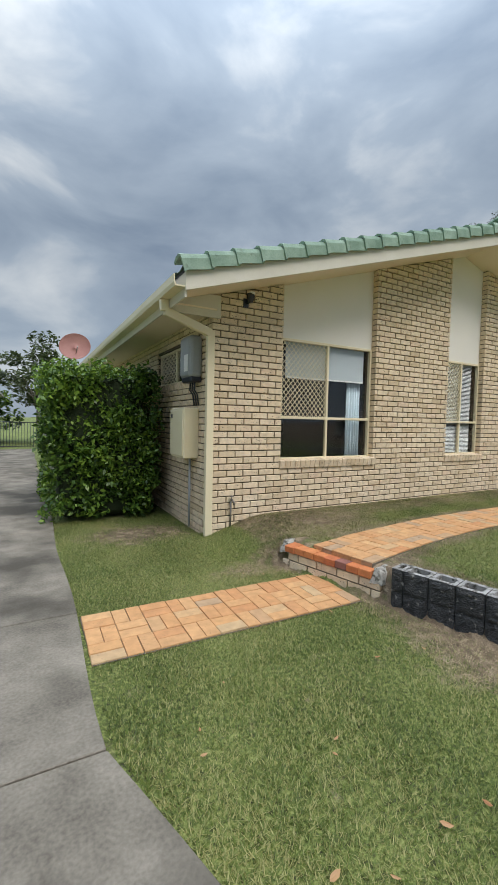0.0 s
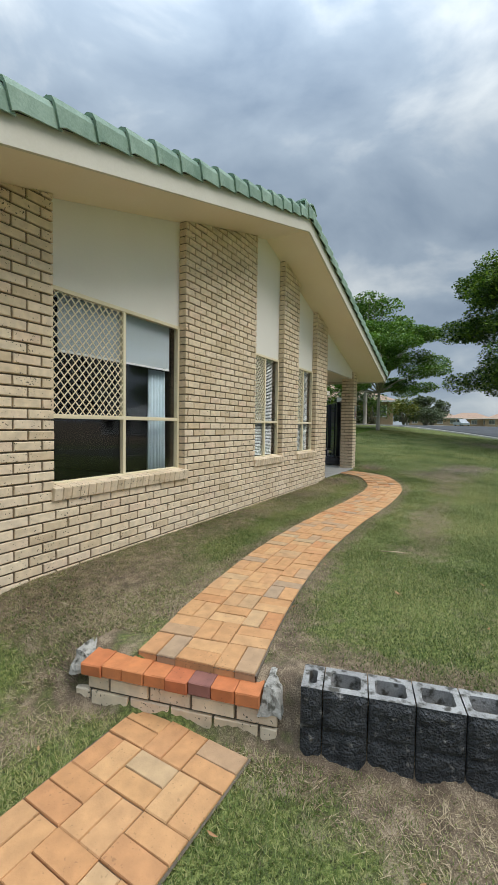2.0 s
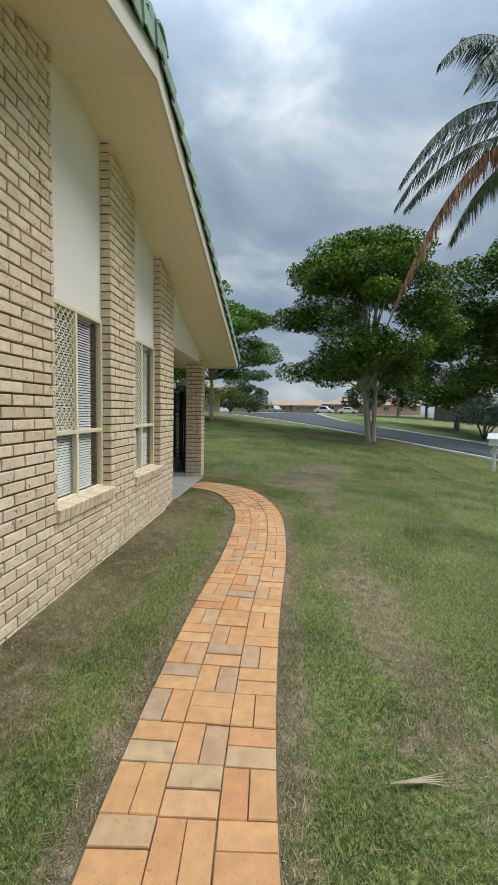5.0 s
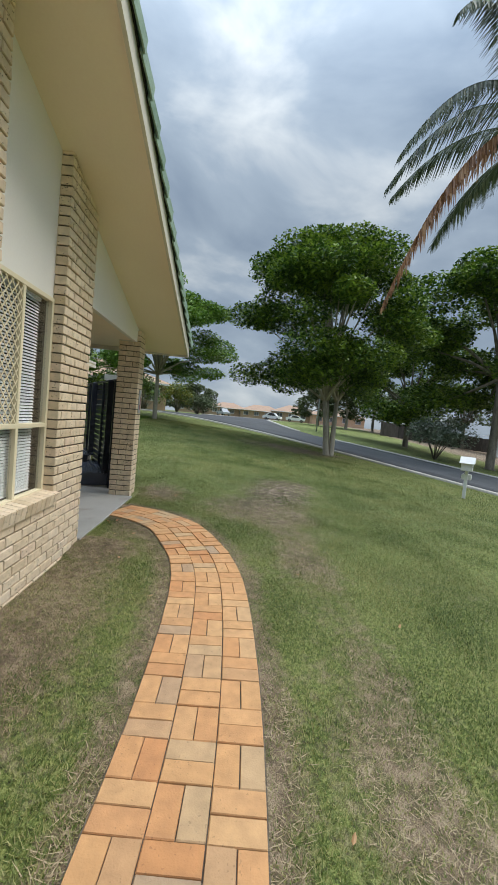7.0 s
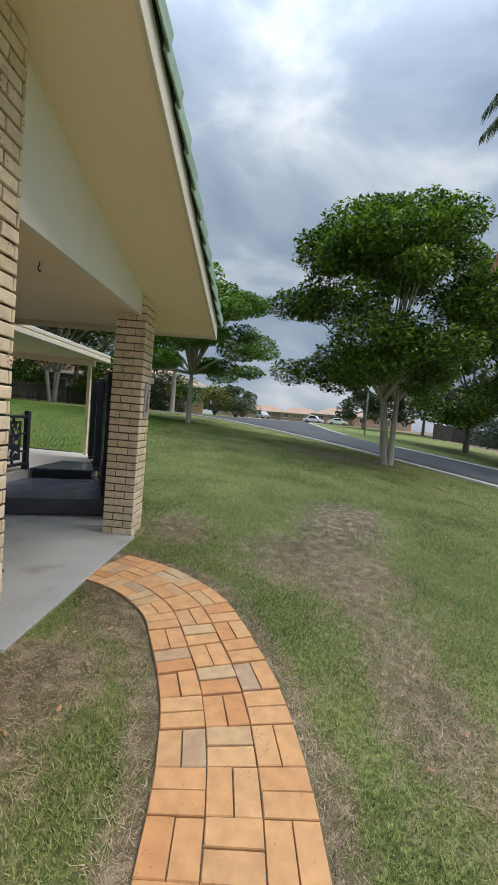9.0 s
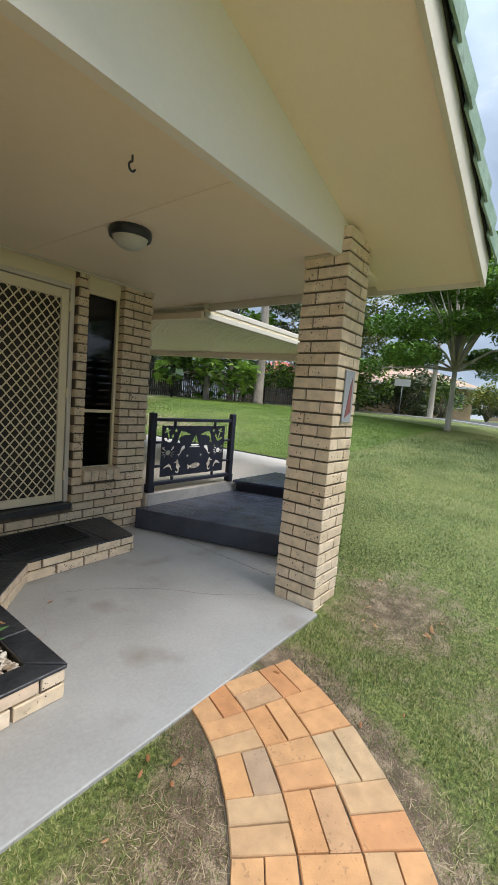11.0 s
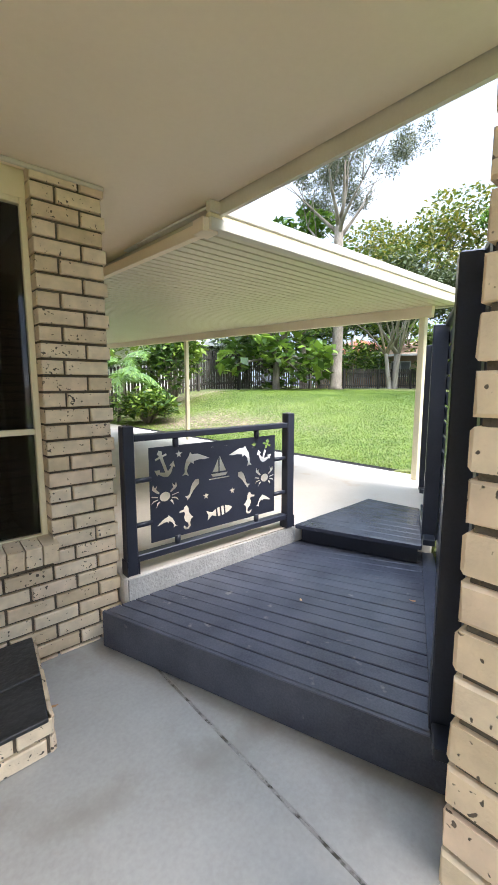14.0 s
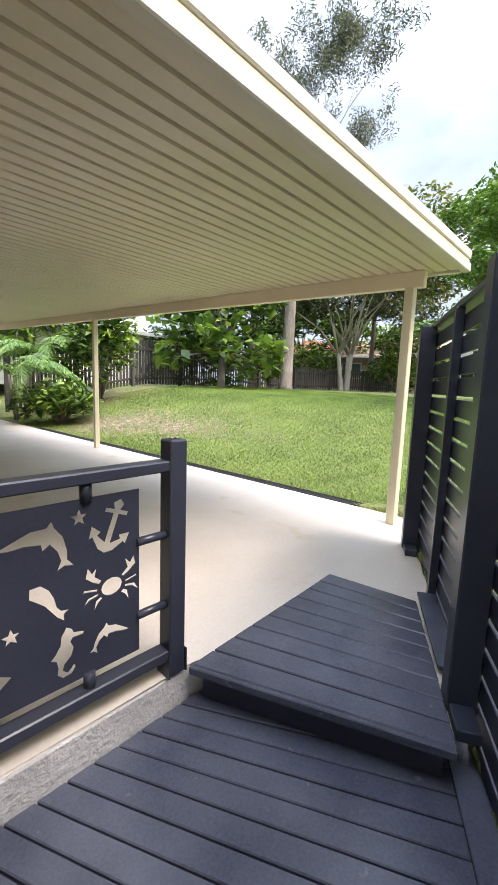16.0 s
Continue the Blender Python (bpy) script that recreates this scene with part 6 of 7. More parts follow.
STEP0, STEP1 = Vector((2.335, 3.74, 0)), Vector((2.615, 2.60, 0))
sd = (STEP1 - STEP0).normalized()
step_turn = math.degrees(math.atan2(sd.y, sd.x))
step = thing("brick_step", "low garden step of cream bricks capped with red bricks", "step")
step_m = Matrix.Translation((STEP0.x, STEP0.y, 0)) @ Matrix.Rotation(radians(step_turn), 4, "Z")
slen = (STEP1 - STEP0).length
box("step_core", (0.10, 0.015, 0.25), (slen - 0.02, 0.21, 0.575), M_MORTAR, step, 0, "", step_m)
for row in range(3):
    u = 0.0 if row % 2 == 0 else -0.12
    z = 0.325 + row * 0.086
    while u < slen - 0.03:
        a, b = max(u, 0.02 if row < 2 else 0.10), min(u + BL, slen)
        if b - a > 0.04:
            ob = new("brick", brick_rng.choice(brick_kinds) if b - a > BL - 0.003 else brick_mesh("brick", b - a, BH, BD, M_BRICK))
            ob.parent = step
            ob.matrix_basis = step_m @ Matrix.Translation((a, brick_rng.uniform(-0.003, 0.003), z)) @ Matrix.Rotation(brick_rng.uniform(-0.01, 0.01), 4, "Z")
        u += BL + JOINT
CAPS = 8
cap_w = (slen - 0.075 - 0.085) / CAPS
for k in range(CAPS):
    ob = new("cap_brick", brick_mesh("cap_brick", cap_w - 0.003, 0.066, 0.235, M_PURPLE if k == 5 else M_RED))
    ob.parent = step
    ob.matrix_basis = step_m @ Matrix.Translation((0.075 + k * cap_w, -0.022 + brick_rng.uniform(-0.007, 0.007), 0.583 + brick_rng.uniform(-0.003, 0.004))) @ Euler((brick_rng.uniform(-0.02, 0.02), brick_rng.uniform(-0.015, 0.015), brick_rng.uniform(-0.015, 0.015))).to_matrix().to_4x4()


def broken_lump(m, size, seed):
    """A broken piece of old mortar: a rough, chipped wedge."""
    bm = bmesh.new()
    bmesh.ops.create_cube(bm, size=1.0)
    bmesh.ops.subdivide_edges(bm, edges=bm.edges[:], cuts=4, use_grid_fill=True)
    for v in bm.verts:
        taper = 1.0 - 0.35 * (v.co.z + 0.5)
        p = Vector((v.co.x * taper, v.co.y * taper, v.co.z - 0.5 * max(0.0, v.co.x) * (v.co.z + 0.5)))
        p *= 1 + 0.16 * noise.noise(v.co * 2.3 + Vector((seed, 0, 0))) + 0.07 * noise.noise(v.co * 7 + Vector((0, seed, 0)))
        v.co = m @ Vector((p.x * size[0], p.y * size[1], p.z * size[2]))
    part("mortar_lump", bm, M_LUMP, step)


broken_lump(step_m @ Matrix.Translation((0.03, 0.12, 0.612)), (0.11, 0.24, 0.12), 1.0)
broken_lump(step_m @ Matrix.Translation((slen - 0.035, 0.11, 0.612)), (0.115, 0.25, 0.12), 4.0)
broken_lump(step_m @ Matrix.Translation((slen + 0.045, 0.14, 0.55)), (0.08, 0.15, 0.09), 7.0)


def hollow_block(bm, m, l, w, h, holes, rough):
    """Concrete block with an open core."""
    outer = [(0, 0), (l, 0), (l, w), (0, w)]
    core = [(0.030, 0.052), (0.042, 0.040), (l - 0.042, 0.040), (l - 0.030, 0.052), (l - 0.030, w - 0.052), (l - 0.042, w - 0.040), (0.042, w - 0.040), (0.030, w - 0.052)]
    o = [bm.verts.new(m @ Vector((x, y, h))) for x, y in outer]
    c = [bm.verts.new(m @ Vector((x, y, h))) for x, y in core]
    d = [bm.verts.new(m @ Vector((x, y, h - 0.17))) for x, y in core]
    for i in range(4):
        j = (i + 1) % 4
        p, q = (2 * i + 1) % 8, (2 * i + 2) % 8
        bm.faces.new((o[i], o[j], c[q], c[p]))
        bm.faces.new((o[j], c[(q + 1) % 8], c[q]))
    for i in range(8):
        j = (i + 1) % 8
        bm.faces.new((c[i], c[j], d[j], d[i]))
    bm.faces.new(d)


def block_face(parent, m, l, h, rough, seed, mat):
    """A split rock face standing proud of the block."""
    r = np.random.default_rng(seed)
    nx, nz = max(3, int(l / 0.022)), max(3, int(h / 0.022))
    verts, faces = [], []
    for i in range(nx + 1):
        for j in range(nz + 1):
            edge = 0.0 if i in (0, nx) or j in (0, nz) else 1.0
            verts.append(m @ Vector((l * i / nx, -edge * rough * (0.3 + 0.7 * r.random()), h * j / nz)))
    for i in range(nx):
        for j in range(nz):
            a = i * (nz + 1) + j
            faces.append((a, a + nz + 1, a + nz + 2, a + 1))
    raw("split_face", verts, faces, mat, parent)


BLK0, BLK_TURN = Vector((2.620, 2.485, 0)), math.degrees(math.atan2(-0.975, 0.255))
block_m = Matrix.Translation(BLK0) @ Matrix.Rotation(radians(BLK_TURN), 4, "Z")
u, k = 0.0, 0
while u < 3.0:
    l = 0.105 if k == 0 else 0.205
    blk = thing("concrete_block", "hollow concrete block with a black painted split face", "block", group="retaining wall blocks")
    bm = bmesh.new()
    m_ = block_m @ Matrix.Translation((u + 0.003, 0, 0))
    hollow_block(bm, m_ @ Matrix.Translation((0, 0, 0.553)), l - 0.006, 0.19, 0.19, 1, 0.01)
    part("block_top", bm, M_BLOCKTOP, blk)
    box("block_side", (0, 0.0, 0.30), (l - 0.006, 0.022, 0.740), M_BLOCK, blk, 0.003, "", m_)
    box("block_back", (0, 0.168, 0.30), (l - 0.006, 0.19, 0.740), M_BLOCKTOP, blk, 0.003, "", m_)
    block_face(blk, m_ @ Matrix.Translation((0.004, -0.001, 0.555)), l - 0.014, 0.180, 0.016, 30 + k, M_BLOCK)
    off = 0.10 if k else 0.0
    block_face(blk, m_ @ Matrix.Translation((0.002, -0.001, 0.335)), l - 0.010, 0.214, 0.013, 60 + k, M_BLOCK)
    u += l
    k += 1

# ---- road and kerbs ----
def ribbon(name, line, w, dz, mat, parent=None, thick=0.0, label=""):
    """A strip that lies on the ground along a line."""
    verts, faces = [], []
    m_ = 5
    for i, p in enumerate(line):
        d = (line[min(i + 1, len(line) - 1)] - line[max(i - 1, 0)]).normalized()
        s = Vector((-d.y, d.x, 0))
        for k in range(m_):
            q = p + s * w * (k / (m_ - 1) - 0.5)
            verts.append((q.x, q.y, hz(q.x, q.y) + dz))
    for i in range(len(line) - 1):
        for k in range(m_ - 1):
            a = i * m_ + k
            faces.append((a, a + m_, a + m_ + 1, a + 1))
    ob = raw(name, verts, faces, mat, parent, label, True)
    if thick:
        md = ob.modifiers.new("thick", "SOLIDIFY")
        md.thickness, md.offset = thick, -1
    return ob


def side_line(line, off):
    out = []
    for i, p in enumerate(line):
        d = (line[min(i + 1, len(line) - 1)] - line[max(i - 1, 0)]).normalized()
        out.append(p + Vector((-d.y, d.x, 0)) * off)
    return out


ROAD_A = spline([(2, -24), (8, -19), (15, -13.2), (22, -8.4), (28, -4.2), (33, 0.2), (37, 6), (40, 13), (44, 22), (52, 34), (60, 44)], 10)
ROAD_B = spline([(28, -4), (34, 0.5), (42, 2.6), (56, 2.4), (80, -0.5), (120, -7), (170, -18), (200, -25)], 10)
road = thing("road", "grey asphalt suburban road with a side junction", "road", kind="structure")
ribbon("carriageway", ROAD_A, 6.6, 0.035, M_ROAD, road, 0.2)
ribbon("carriageway", ROAD_B, 6.8, 0.031, M_ROAD, road, 0.2)
kerb = thing("kerb", "pale concrete rolled kerb along the road", "kerb", kind="structure")
ribbon("kerb_run", side_line(ROAD_A, 3.45), 0.32, 0.075, M_KERB, kerb, 0.2)
ribbon("kerb_run", [p for p in side_line(ROAD_A, -3.45) if p.x < 34], 0.32, 0.075, M_KERB, kerb, 0.2)
ribbon("kerb_run", [p for p in side_line(ROAD_B, -3.5) if p.x > 37], 0.32, 0.075, M_KERB, kerb, 0.2)
ribbon("kerb_run", [p for p in side_line(ROAD_B, 3.5) if p.x > 46], 0.32, 0.075, M_KERB, kerb, 0.2)


# ---- trees ----
def leaf_cloud(name, centres, radii, count, size, mat, parent, seed, flat=0.5, shell=0.55, aspect=0.5, upright=0.45):
    """Many single leaves filling and fringing a set of clumps."""
    r = np.random.default_rng(seed)
    c, rad = np.array(centres, float), np.array(radii, float)
    wgt = rad ** 2
    pick = r.choice(len(c), count, p=wgt / wgt.sum())
    d = r.standard_normal((count, 3))
    d /= np.linalg.norm(d, axis=1)[:, None]
    dist = np.where(r.random(count) < shell, r.uniform(0.75, 1.12, count), r.random(count) ** 0.5)
    pos = c[pick] + d * (rad[pick] * dist)[:, None] * np.array([1, 1, flat])
    nrm = r.standard_normal((count, 3)) * upright + np.array([0, 0, 1.0])
    nrm /= np.linalg.norm(nrm, axis=1)[:, None]
    a = np.cross(nrm, r.standard_normal((count, 3)))
    a /= np.linalg.norm(a, axis=1)[:, None]
    b = np.cross(nrm, a)
    s = size * r.uniform(0.6, 1.3, count)[:, None]
    droop = np.array([0, 0, -0.18])
    v = np.stack([pos - a * s * 0.5, pos + b * s * aspect * 0.5, pos + a * s * 0.5 + droop * s, pos - b * s * aspect * 0.5], 1).reshape(-1, 3)
    me = bpy.data.meshes.new(name)
    me.vertices.add(count * 4)
    me.vertices.foreach_set("co", v.ravel())
    me.loops.add(count * 4)
    me.loops.foreach_set("vertex_index", np.arange(count * 4))
    me.polygons.add(count)
    me.polygons.foreach_set("loop_start", np.arange(count) * 4)
    me.update(calc_edges=True)
    return link_mesh(name, me, mat, parent)


def tree(label, base, top, reach, crown_low, leaves, size, bark, leaf, seed, fork=0.35, girth=0.16, clumps=26, flat=0.5, lean=(0, 0), clump_r=0.32, name="tree", shell=0.55, stems=1, aspect=0.5):
    r = random.Random(seed)
    x, y = base
    z = hz(x, y) - 0.05
    h = top - z
    t = thing(name, label, "tree", at=(x, y, z))
    bm = bmesh.new()
    split = h * fork
    tops = []
    for q in range(stems):
        ox, oy = (0, 0) if stems == 1 else (0.16 * math.cos(q * 2.4), 0.16 * math.sin(q * 2.4))
        fx, fy = lean[0] * fork + ox * 1.3, lean[1] * fork + oy * 1.3
        tube(bm, [(ox * 0.6, oy * 0.6, 0), (ox, oy, 0.12), (ox + fx * 0.4 + r.uniform(-0.05, 0.05), oy + fy * 0.4, split * 0.5), (ox + fx, oy + fy, split)], [girth * 1.5, girth * 1.1, girth * 0.9, girth * 0.75], 9)
        tops.append((ox + fx, oy + fy))
    centres, radii = [], []
    low = crown_low - z
    for k in range(clumps):
        az = k * 2.39996 + r.uniform(-0.4, 0.4)
        f = (k + 0.5) / clumps
        rad = reach * math.sqrt(f) * r.uniform(0.75, 1.05)
        dome = math.sqrt(max(0.02, 1 - (rad / (reach * 1.12)) ** 2))
        zz = low + (h - low) * (0.08 + 0.80 * dome * r.random()) if k % 3 else low + (h - low) * dome * r.uniform(0.72, 0.92)
        c = (rad * math.cos(az) + lean[0] * 0.8, rad * math.sin(az) + lean[1] * 0.8, zz)
        centres.append(c)
        radii.append(reach * clump_r * r.uniform(0.7, 1.2))
        if k % 2 == 0 or k < 8:
            tx, ty = tops[k % len(tops)]
            m1 = (tx + (c[0] - tx) * 0.35 + r.uniform(-0.2, 0.2), ty + (c[1] - ty) * 0.35, split + (zz - split) * 0.5)
            tube(bm, [(tx, ty, split - 0.1), m1, (c[0] * 0.85 + tx * 0.15, c[1] * 0.85 + ty * 0.15, zz - 0.1), c], [girth * 0.5, girth * 0.33, girth * 0.16, 0.012], 6)
    part("trunk", bm, bark, t)
    leaf_cloud("crown", centres, radii, leaves, size, leaf, t, seed, flat, shell, aspect)
    return t


def gum_tree(label, base, top, fork_z, reach, seed, leaves, girth=0.24):
    """A tall open tree: limbs fork again and again, small leaf tufts at the twig ends."""
    r = random.Random(seed)
    x, y = base
    z = hz(x, y) - 0.05
    t = thing("tree", label, "tree", at=(x, y, z))
    bm = bmesh.new()
    fz, h = fork_z - z, top - z
    tube(bm, [(0, 0, 0), (0.02, 0, 0.25), (0.06, -0.04, fz * 0.5), (0.0, 0.05, fz)], [girth * 1.7, girth * 1.15, girth * 0.95, girth * 0.8], 10)
    tips = []

    def limb(p, d, length, rad, level):
        pts, rads = [p], [rad]
        for k in range(3):
            d = (d + Vector((r.uniform(-0.22, 0.22), r.uniform(-0.22, 0.22), r.uniform(-0.10, 0.20)))).normalized()
            p = p + d * length / 3
            pts.append(p)
            rads.append(rad * (1 - 0.22 * (k + 1)))
        tube(bm, pts, rads, 6 if level < 2 else 4)
        if level >= 2:
            tips.append((p, 0.34))
        if level == 4:
            return
        for k in range(3 if r.random() < 0.6 else 2):
            side = Vector((r.uniform(-1, 1), r.uniform(-1, 1), r.uniform(-0.25, 0.7)))
            limb(p if k else pts[2], (d * 0.95 + side * 0.75).normalized(), length * r.uniform(0.58, 0.82), rads[-1] * 0.85, level + 1)

    for k in range(9):
        az = k * 2.39996 + r.uniform(-0.3, 0.3)
        out = (0.3, 0.85, 0.65, 1.3, 0.6, 0.95, 1.5, 1.1, 1.6)[k]
        start = Vector((0, 0.05, fz * (1.0, 0.96, 1.0, 0.86, 0.99, 0.92, 0.84, 0.95, 0.88)[k]))
        limb(start, Vector((out * math.cos(az), out * math.sin(az), 1.0)).normalized(), (h - fz) * (0.42, 0.36, 0.40, 0.34, 0.38, 0.36, 0.34, 0.36, 0.34)[k], girth * 0.45, 0)
    part("trunk", bm, M_BARK, t)
    keep = [(p, q) for p, q in tips if Vector((p.x, p.y)).length < reach and p.z < h and p.z > fz * 0.95]
    leaf_cloud("crown", [tuple(p) for p, q in keep], [q * r.uniform(0.7, 1.4) for p, q in keep], leaves, 0.15, M_GUM, t, seed, 0.75, 0.1, 0.26, 0.9)
    return t


tree("broad shade tree with a dense dark green crown by the road", (23.25, -0.94), 11.2, 3.7, 3.3, 84000, 0.165, M_PALEBARK, M_LEAF, 5, 0.24, 0.12, 74, 0.55, (0.3, 0.7), 0.27, stems=3)
tree("spreading shade tree with layered bright green leaves on the lawn", (27.2, 7.35), 9.2, 3.6, 3.7, 44000, 0.165, M_PALEBARK, M_BRIGHT, 6, 0.33, 0.11, 46, 0.40, (0.4, 0.1), 0.26)
tree("tall dark green street tree across the road", (40.0, -11.6), 11.5, 5.2, 2.8, 26000, 0.30, M_BARK, M_LEAF, 7, 0.30, 0.22, 30, 0.5)
tree("large dark green tree overhanging the road verge", (30.5, -13.0), 15.0, 6.2, 3.6, 44000, 0.30, M_BARK, M_LEAF, 8, 0.40, 0.25, 34, 0.5)
for k, (x, y, tp, rr, mt) in enumerate(((57, -7.5, 8.5, 3.4, M_OLIVE), (60, -12, 9.5, 3.6, M_OLIVE), (64, -17, 10, 4.0, M_OLIVE), (66, -23, 10, 4.5, M_LEAF), (58, -27, 9, 4.5, M_OLIVE), (52, -32, 9, 5, M_LEAF), (70, 9, 7, 3, M_OLIVE), (74, 12.5, 6.5, 3, M_OLIVE), (62, 15, 7, 3.2, M_LEAF), (55, 22, 9, 3.6, M_LEAF), (47, 24, 9.5, 3.8, M_LEAF), (43, 27, 9, 4, M_LEAF))):
    tree("olive green street tree well beyond the road", (x, y), tp, rr, 3.0, 3200, 0.5, M_PALEBARK if k % 2 else M_BARK, mt, 20 + k, 0.35, 0.2, 18, 0.6, name="background_tree")
# back yard
gum_tree("tall sparse gum tree with grey trunk behind the lawn", (27.6, 17.0), 15.6, 9.3, 4.9, 41, 36000)
tree("pale multi-stemmed tree with yellow green crown by the fence", (33.0, 17.2), 9.2, 4.2, 5.2, 5200, 0.30, M_PALEBARK, M_OLIVE, 42, 0.28, 0.13, 26, 0.5, (0.2, 0.3), 0.25, stems=3)
tree("flowering tree with a yellow and green crown", (38.0, 18.2), 13.4, 5.4, 6.6, 13000, 0.30, M_BARK, M_YELLOW, 43, 0.42, 0.16, 30, 0.5)
tree("green garden tree behind the yard fence", (33.5, 24.0), 10.5, 4.2, 2.6, 5000, 0.36, M_BARK, M_LEAF, 44, 0.3, 0.16, 24, 0.6)
tree("large-leaved climbing plant smothering a tree at the fence", (25.3, 18.6), 7.4, 2.7, 2.3, 1700, 0.46, M_BARK, M_HEDGE, 45, 0.3, 0.16, 30, 0.75, (0, 0), 0.30, aspect=0.72)
tree("bright green tree rising above the carport", (28.9, 20.2), 12.0, 2.5, 5.5, 4600, 0.38, M_BARK, M_BRIGHT, 46, 0.45, 0.16, 26, 0.6)
tree("bright green tree with a broad crown beyond the screen", (36.4, 10.4), 13.4, 3.5, 7.0, 9000, 0.28, M_PALEBARK, M_BRIGHT, 47, 0.45, 0.16, 28, 0.5)
for k, (x, y, tp, rr) in enumerate(((15, 27, 7.5, 3.2), (20, 26.5, 6.8, 3.2), (29, 25, 6.5, 3.0), (41, 17, 7.0, 3.2), (44, 13.5, 6.0, 2.8), (12, 29, 8, 3.4))):
    tree("dense green garden tree behind the yard", (x, y), tp, rr, 2.0, 3000, 0.36, M_BARK, M_LEAF if k % 2 else M_OLIVE, 60 + k, 0.25, 0.14, 18, 0.7, name="background_tree")
# beside the driveway
tree("green tree beyond the driveway gate", (0.6, 27.0), 6.8, 2.4, 2.4, 2600, 0.30, M_BARK, M_OLIVE, 71, 0.35, 0.12, 18, 0.6, name="background_tree")
tree("dark green garden tree beyond the driveway", (-3.0, 29.0), 5.8, 2.8, 1.2, 2600, 0.34, M_BARK, M_LEAF, 72, 0.3, 0.12, 18, 0.6, name="background_tree")


def shrub(label, at, rx, rz, count, size, leaf, seed, flat=0.8, name="shrub", category="shrub"):
    r = random.Random(seed)
    x, y = at
    z = hz(x, y)
    s = thing(name, label, category, at=(x, y, z))
    bm = bmesh.new()
    cs, rs = [], []
    for k in range(11):
        az, f = k * 2.39996, math.sqrt((k + 0.5) / 11)
        c = (rx * 0.72 * f * math.cos(az), rx * 0.72 * f * math.sin(az), rz * r.uniform(0.28, 0.5) + rz * 0.35 * (1 - f))
        cs.append(c)
        rs.append(rx * r.uniform(0.36, 0.5))
        tube(bm, [(0, 0, -0.05), (c[0] * 0.5, c[1] * 0.5, c[2] * 0.6), c], [0.05, 0.03, 0.008], 5)
    part("stem", bm, M_BARK, s)
    leaf_cloud("foliage", cs, rs, count, size, leaf, s, seed, flat)
    return s


shrub("yellow flowering shrub on the far verge", (46.5, 8.8), 1.7, 3.8, 1500, 0.26, M_YELLOW, 81)
for k, (x, y, rx, rz, lf) in enumerate(((44.0, 11.5, 2.0, 3.6, M_LEAF), (47.5, 6.9, 1.5, 2.4, M_OLIVE), (42.5, 14.5, 2.2, 3.2, M_OLIVE), (51.0, 6.5, 1.8, 2.6, M_OLIVE), (41, 18, 2.2, 3.4, M_LEAF))):
    shrub("rounded green garden shrub across the road", (x, y), rx, rz, 1300, 0.24, lf, 82 + k)
shrub("silvery green shrub on the verge across the road", (31.6, -10.0), 2.2, 3.4, 3600, 0.20, M_SILVER, 90)
shrub("dark green shrub against the low fence", (35.2, 15.3), 1.5, 2.6, 1800, 0.22, M_LEAF, 91)
shrub("dark green foliage in the yard corner", (20.0, 18.8), 1.3, 4.2, 2200, 0.26, M_LEAF, 92, 1.4)
shrub("low dark green plants at the lawn edge", (17.8, 16.6), 1.0, 1.2, 1300, 0.22, M_LEAF, 93)
shrub("bright green shrub behind the low fence", (32.4, 21.8), 2.0, 3.0, 1600, 0.24, M_BRIGHT, 94)


def frond(bm_verts, bm_faces, origin, az, length, rise, droop, leaflet, seed, hang=0.5, n=44, wide=0.014):
    """One feather palm leaf: a curved midrib with two rows of narrow leaflets."""
    r = random.Random(seed)
    pts = []
    for i in range(n + 1):
        t = i / n
        pts.append(Vector(origin) + Vector((math.cos(az) * length * t * (1 - 0.12 * t), math.sin(az) * length * t * (1 - 0.12 * t), length * (rise * t - droop * t * t))))
    side = Vector((-math.sin(az), math.cos(az), 0))

    def quad(a, b, w0, w1, up):
        k = len(bm_verts)
        d = (b - a).normalized()
        s = d.cross(up)
        s = s.normalized() if s.length > 1e-4 else side
        bm_verts.extend([a - s * w0, a + s * w0, b + s * w1, b - s * w1])
        bm_faces.append((k, k + 1, k + 2, k + 3))

    for i in range(n):
        quad(pts[i], pts[i + 1], 0.022 * (1 - i / n) + 0.004, 0.022 * (1 - (i + 1) / n) + 0.004, Vector((0, 0, 1)))
        t = i / n
        if t < 0.1:
            continue
        d = (pts[i + 1] - pts[i]).normalized()
        ll = leaflet * (math.sin(math.pi * min(1, 0.12 + 0.86 * t)) ** 0.6) * r.uniform(0.75, 1.1)
        for sg in (-1, 1):
            for e in (0.0, 0.5):
                a = pts[i].lerp(pts[i + 1], e)
                tip = a + (d * 0.55 + side * sg * 0.6 + Vector((0, 0, -hang * r.uniform(0.6, 1.3)))).normalized() * ll
                midp = a.lerp(tip, 0.5) + Vector((0, 0, 0.06 * ll))
                quad(a, midp, wide * 0.85, wide, Vector((r.uniform(-0.4, 0.4), r.uniform(-0.4, 0.4), 1)))
                quad(midp, tip, wide, 0.002, Vector((r.uniform(-0.4, 0.4), r.uniform(-0.4, 0.4), 1)))


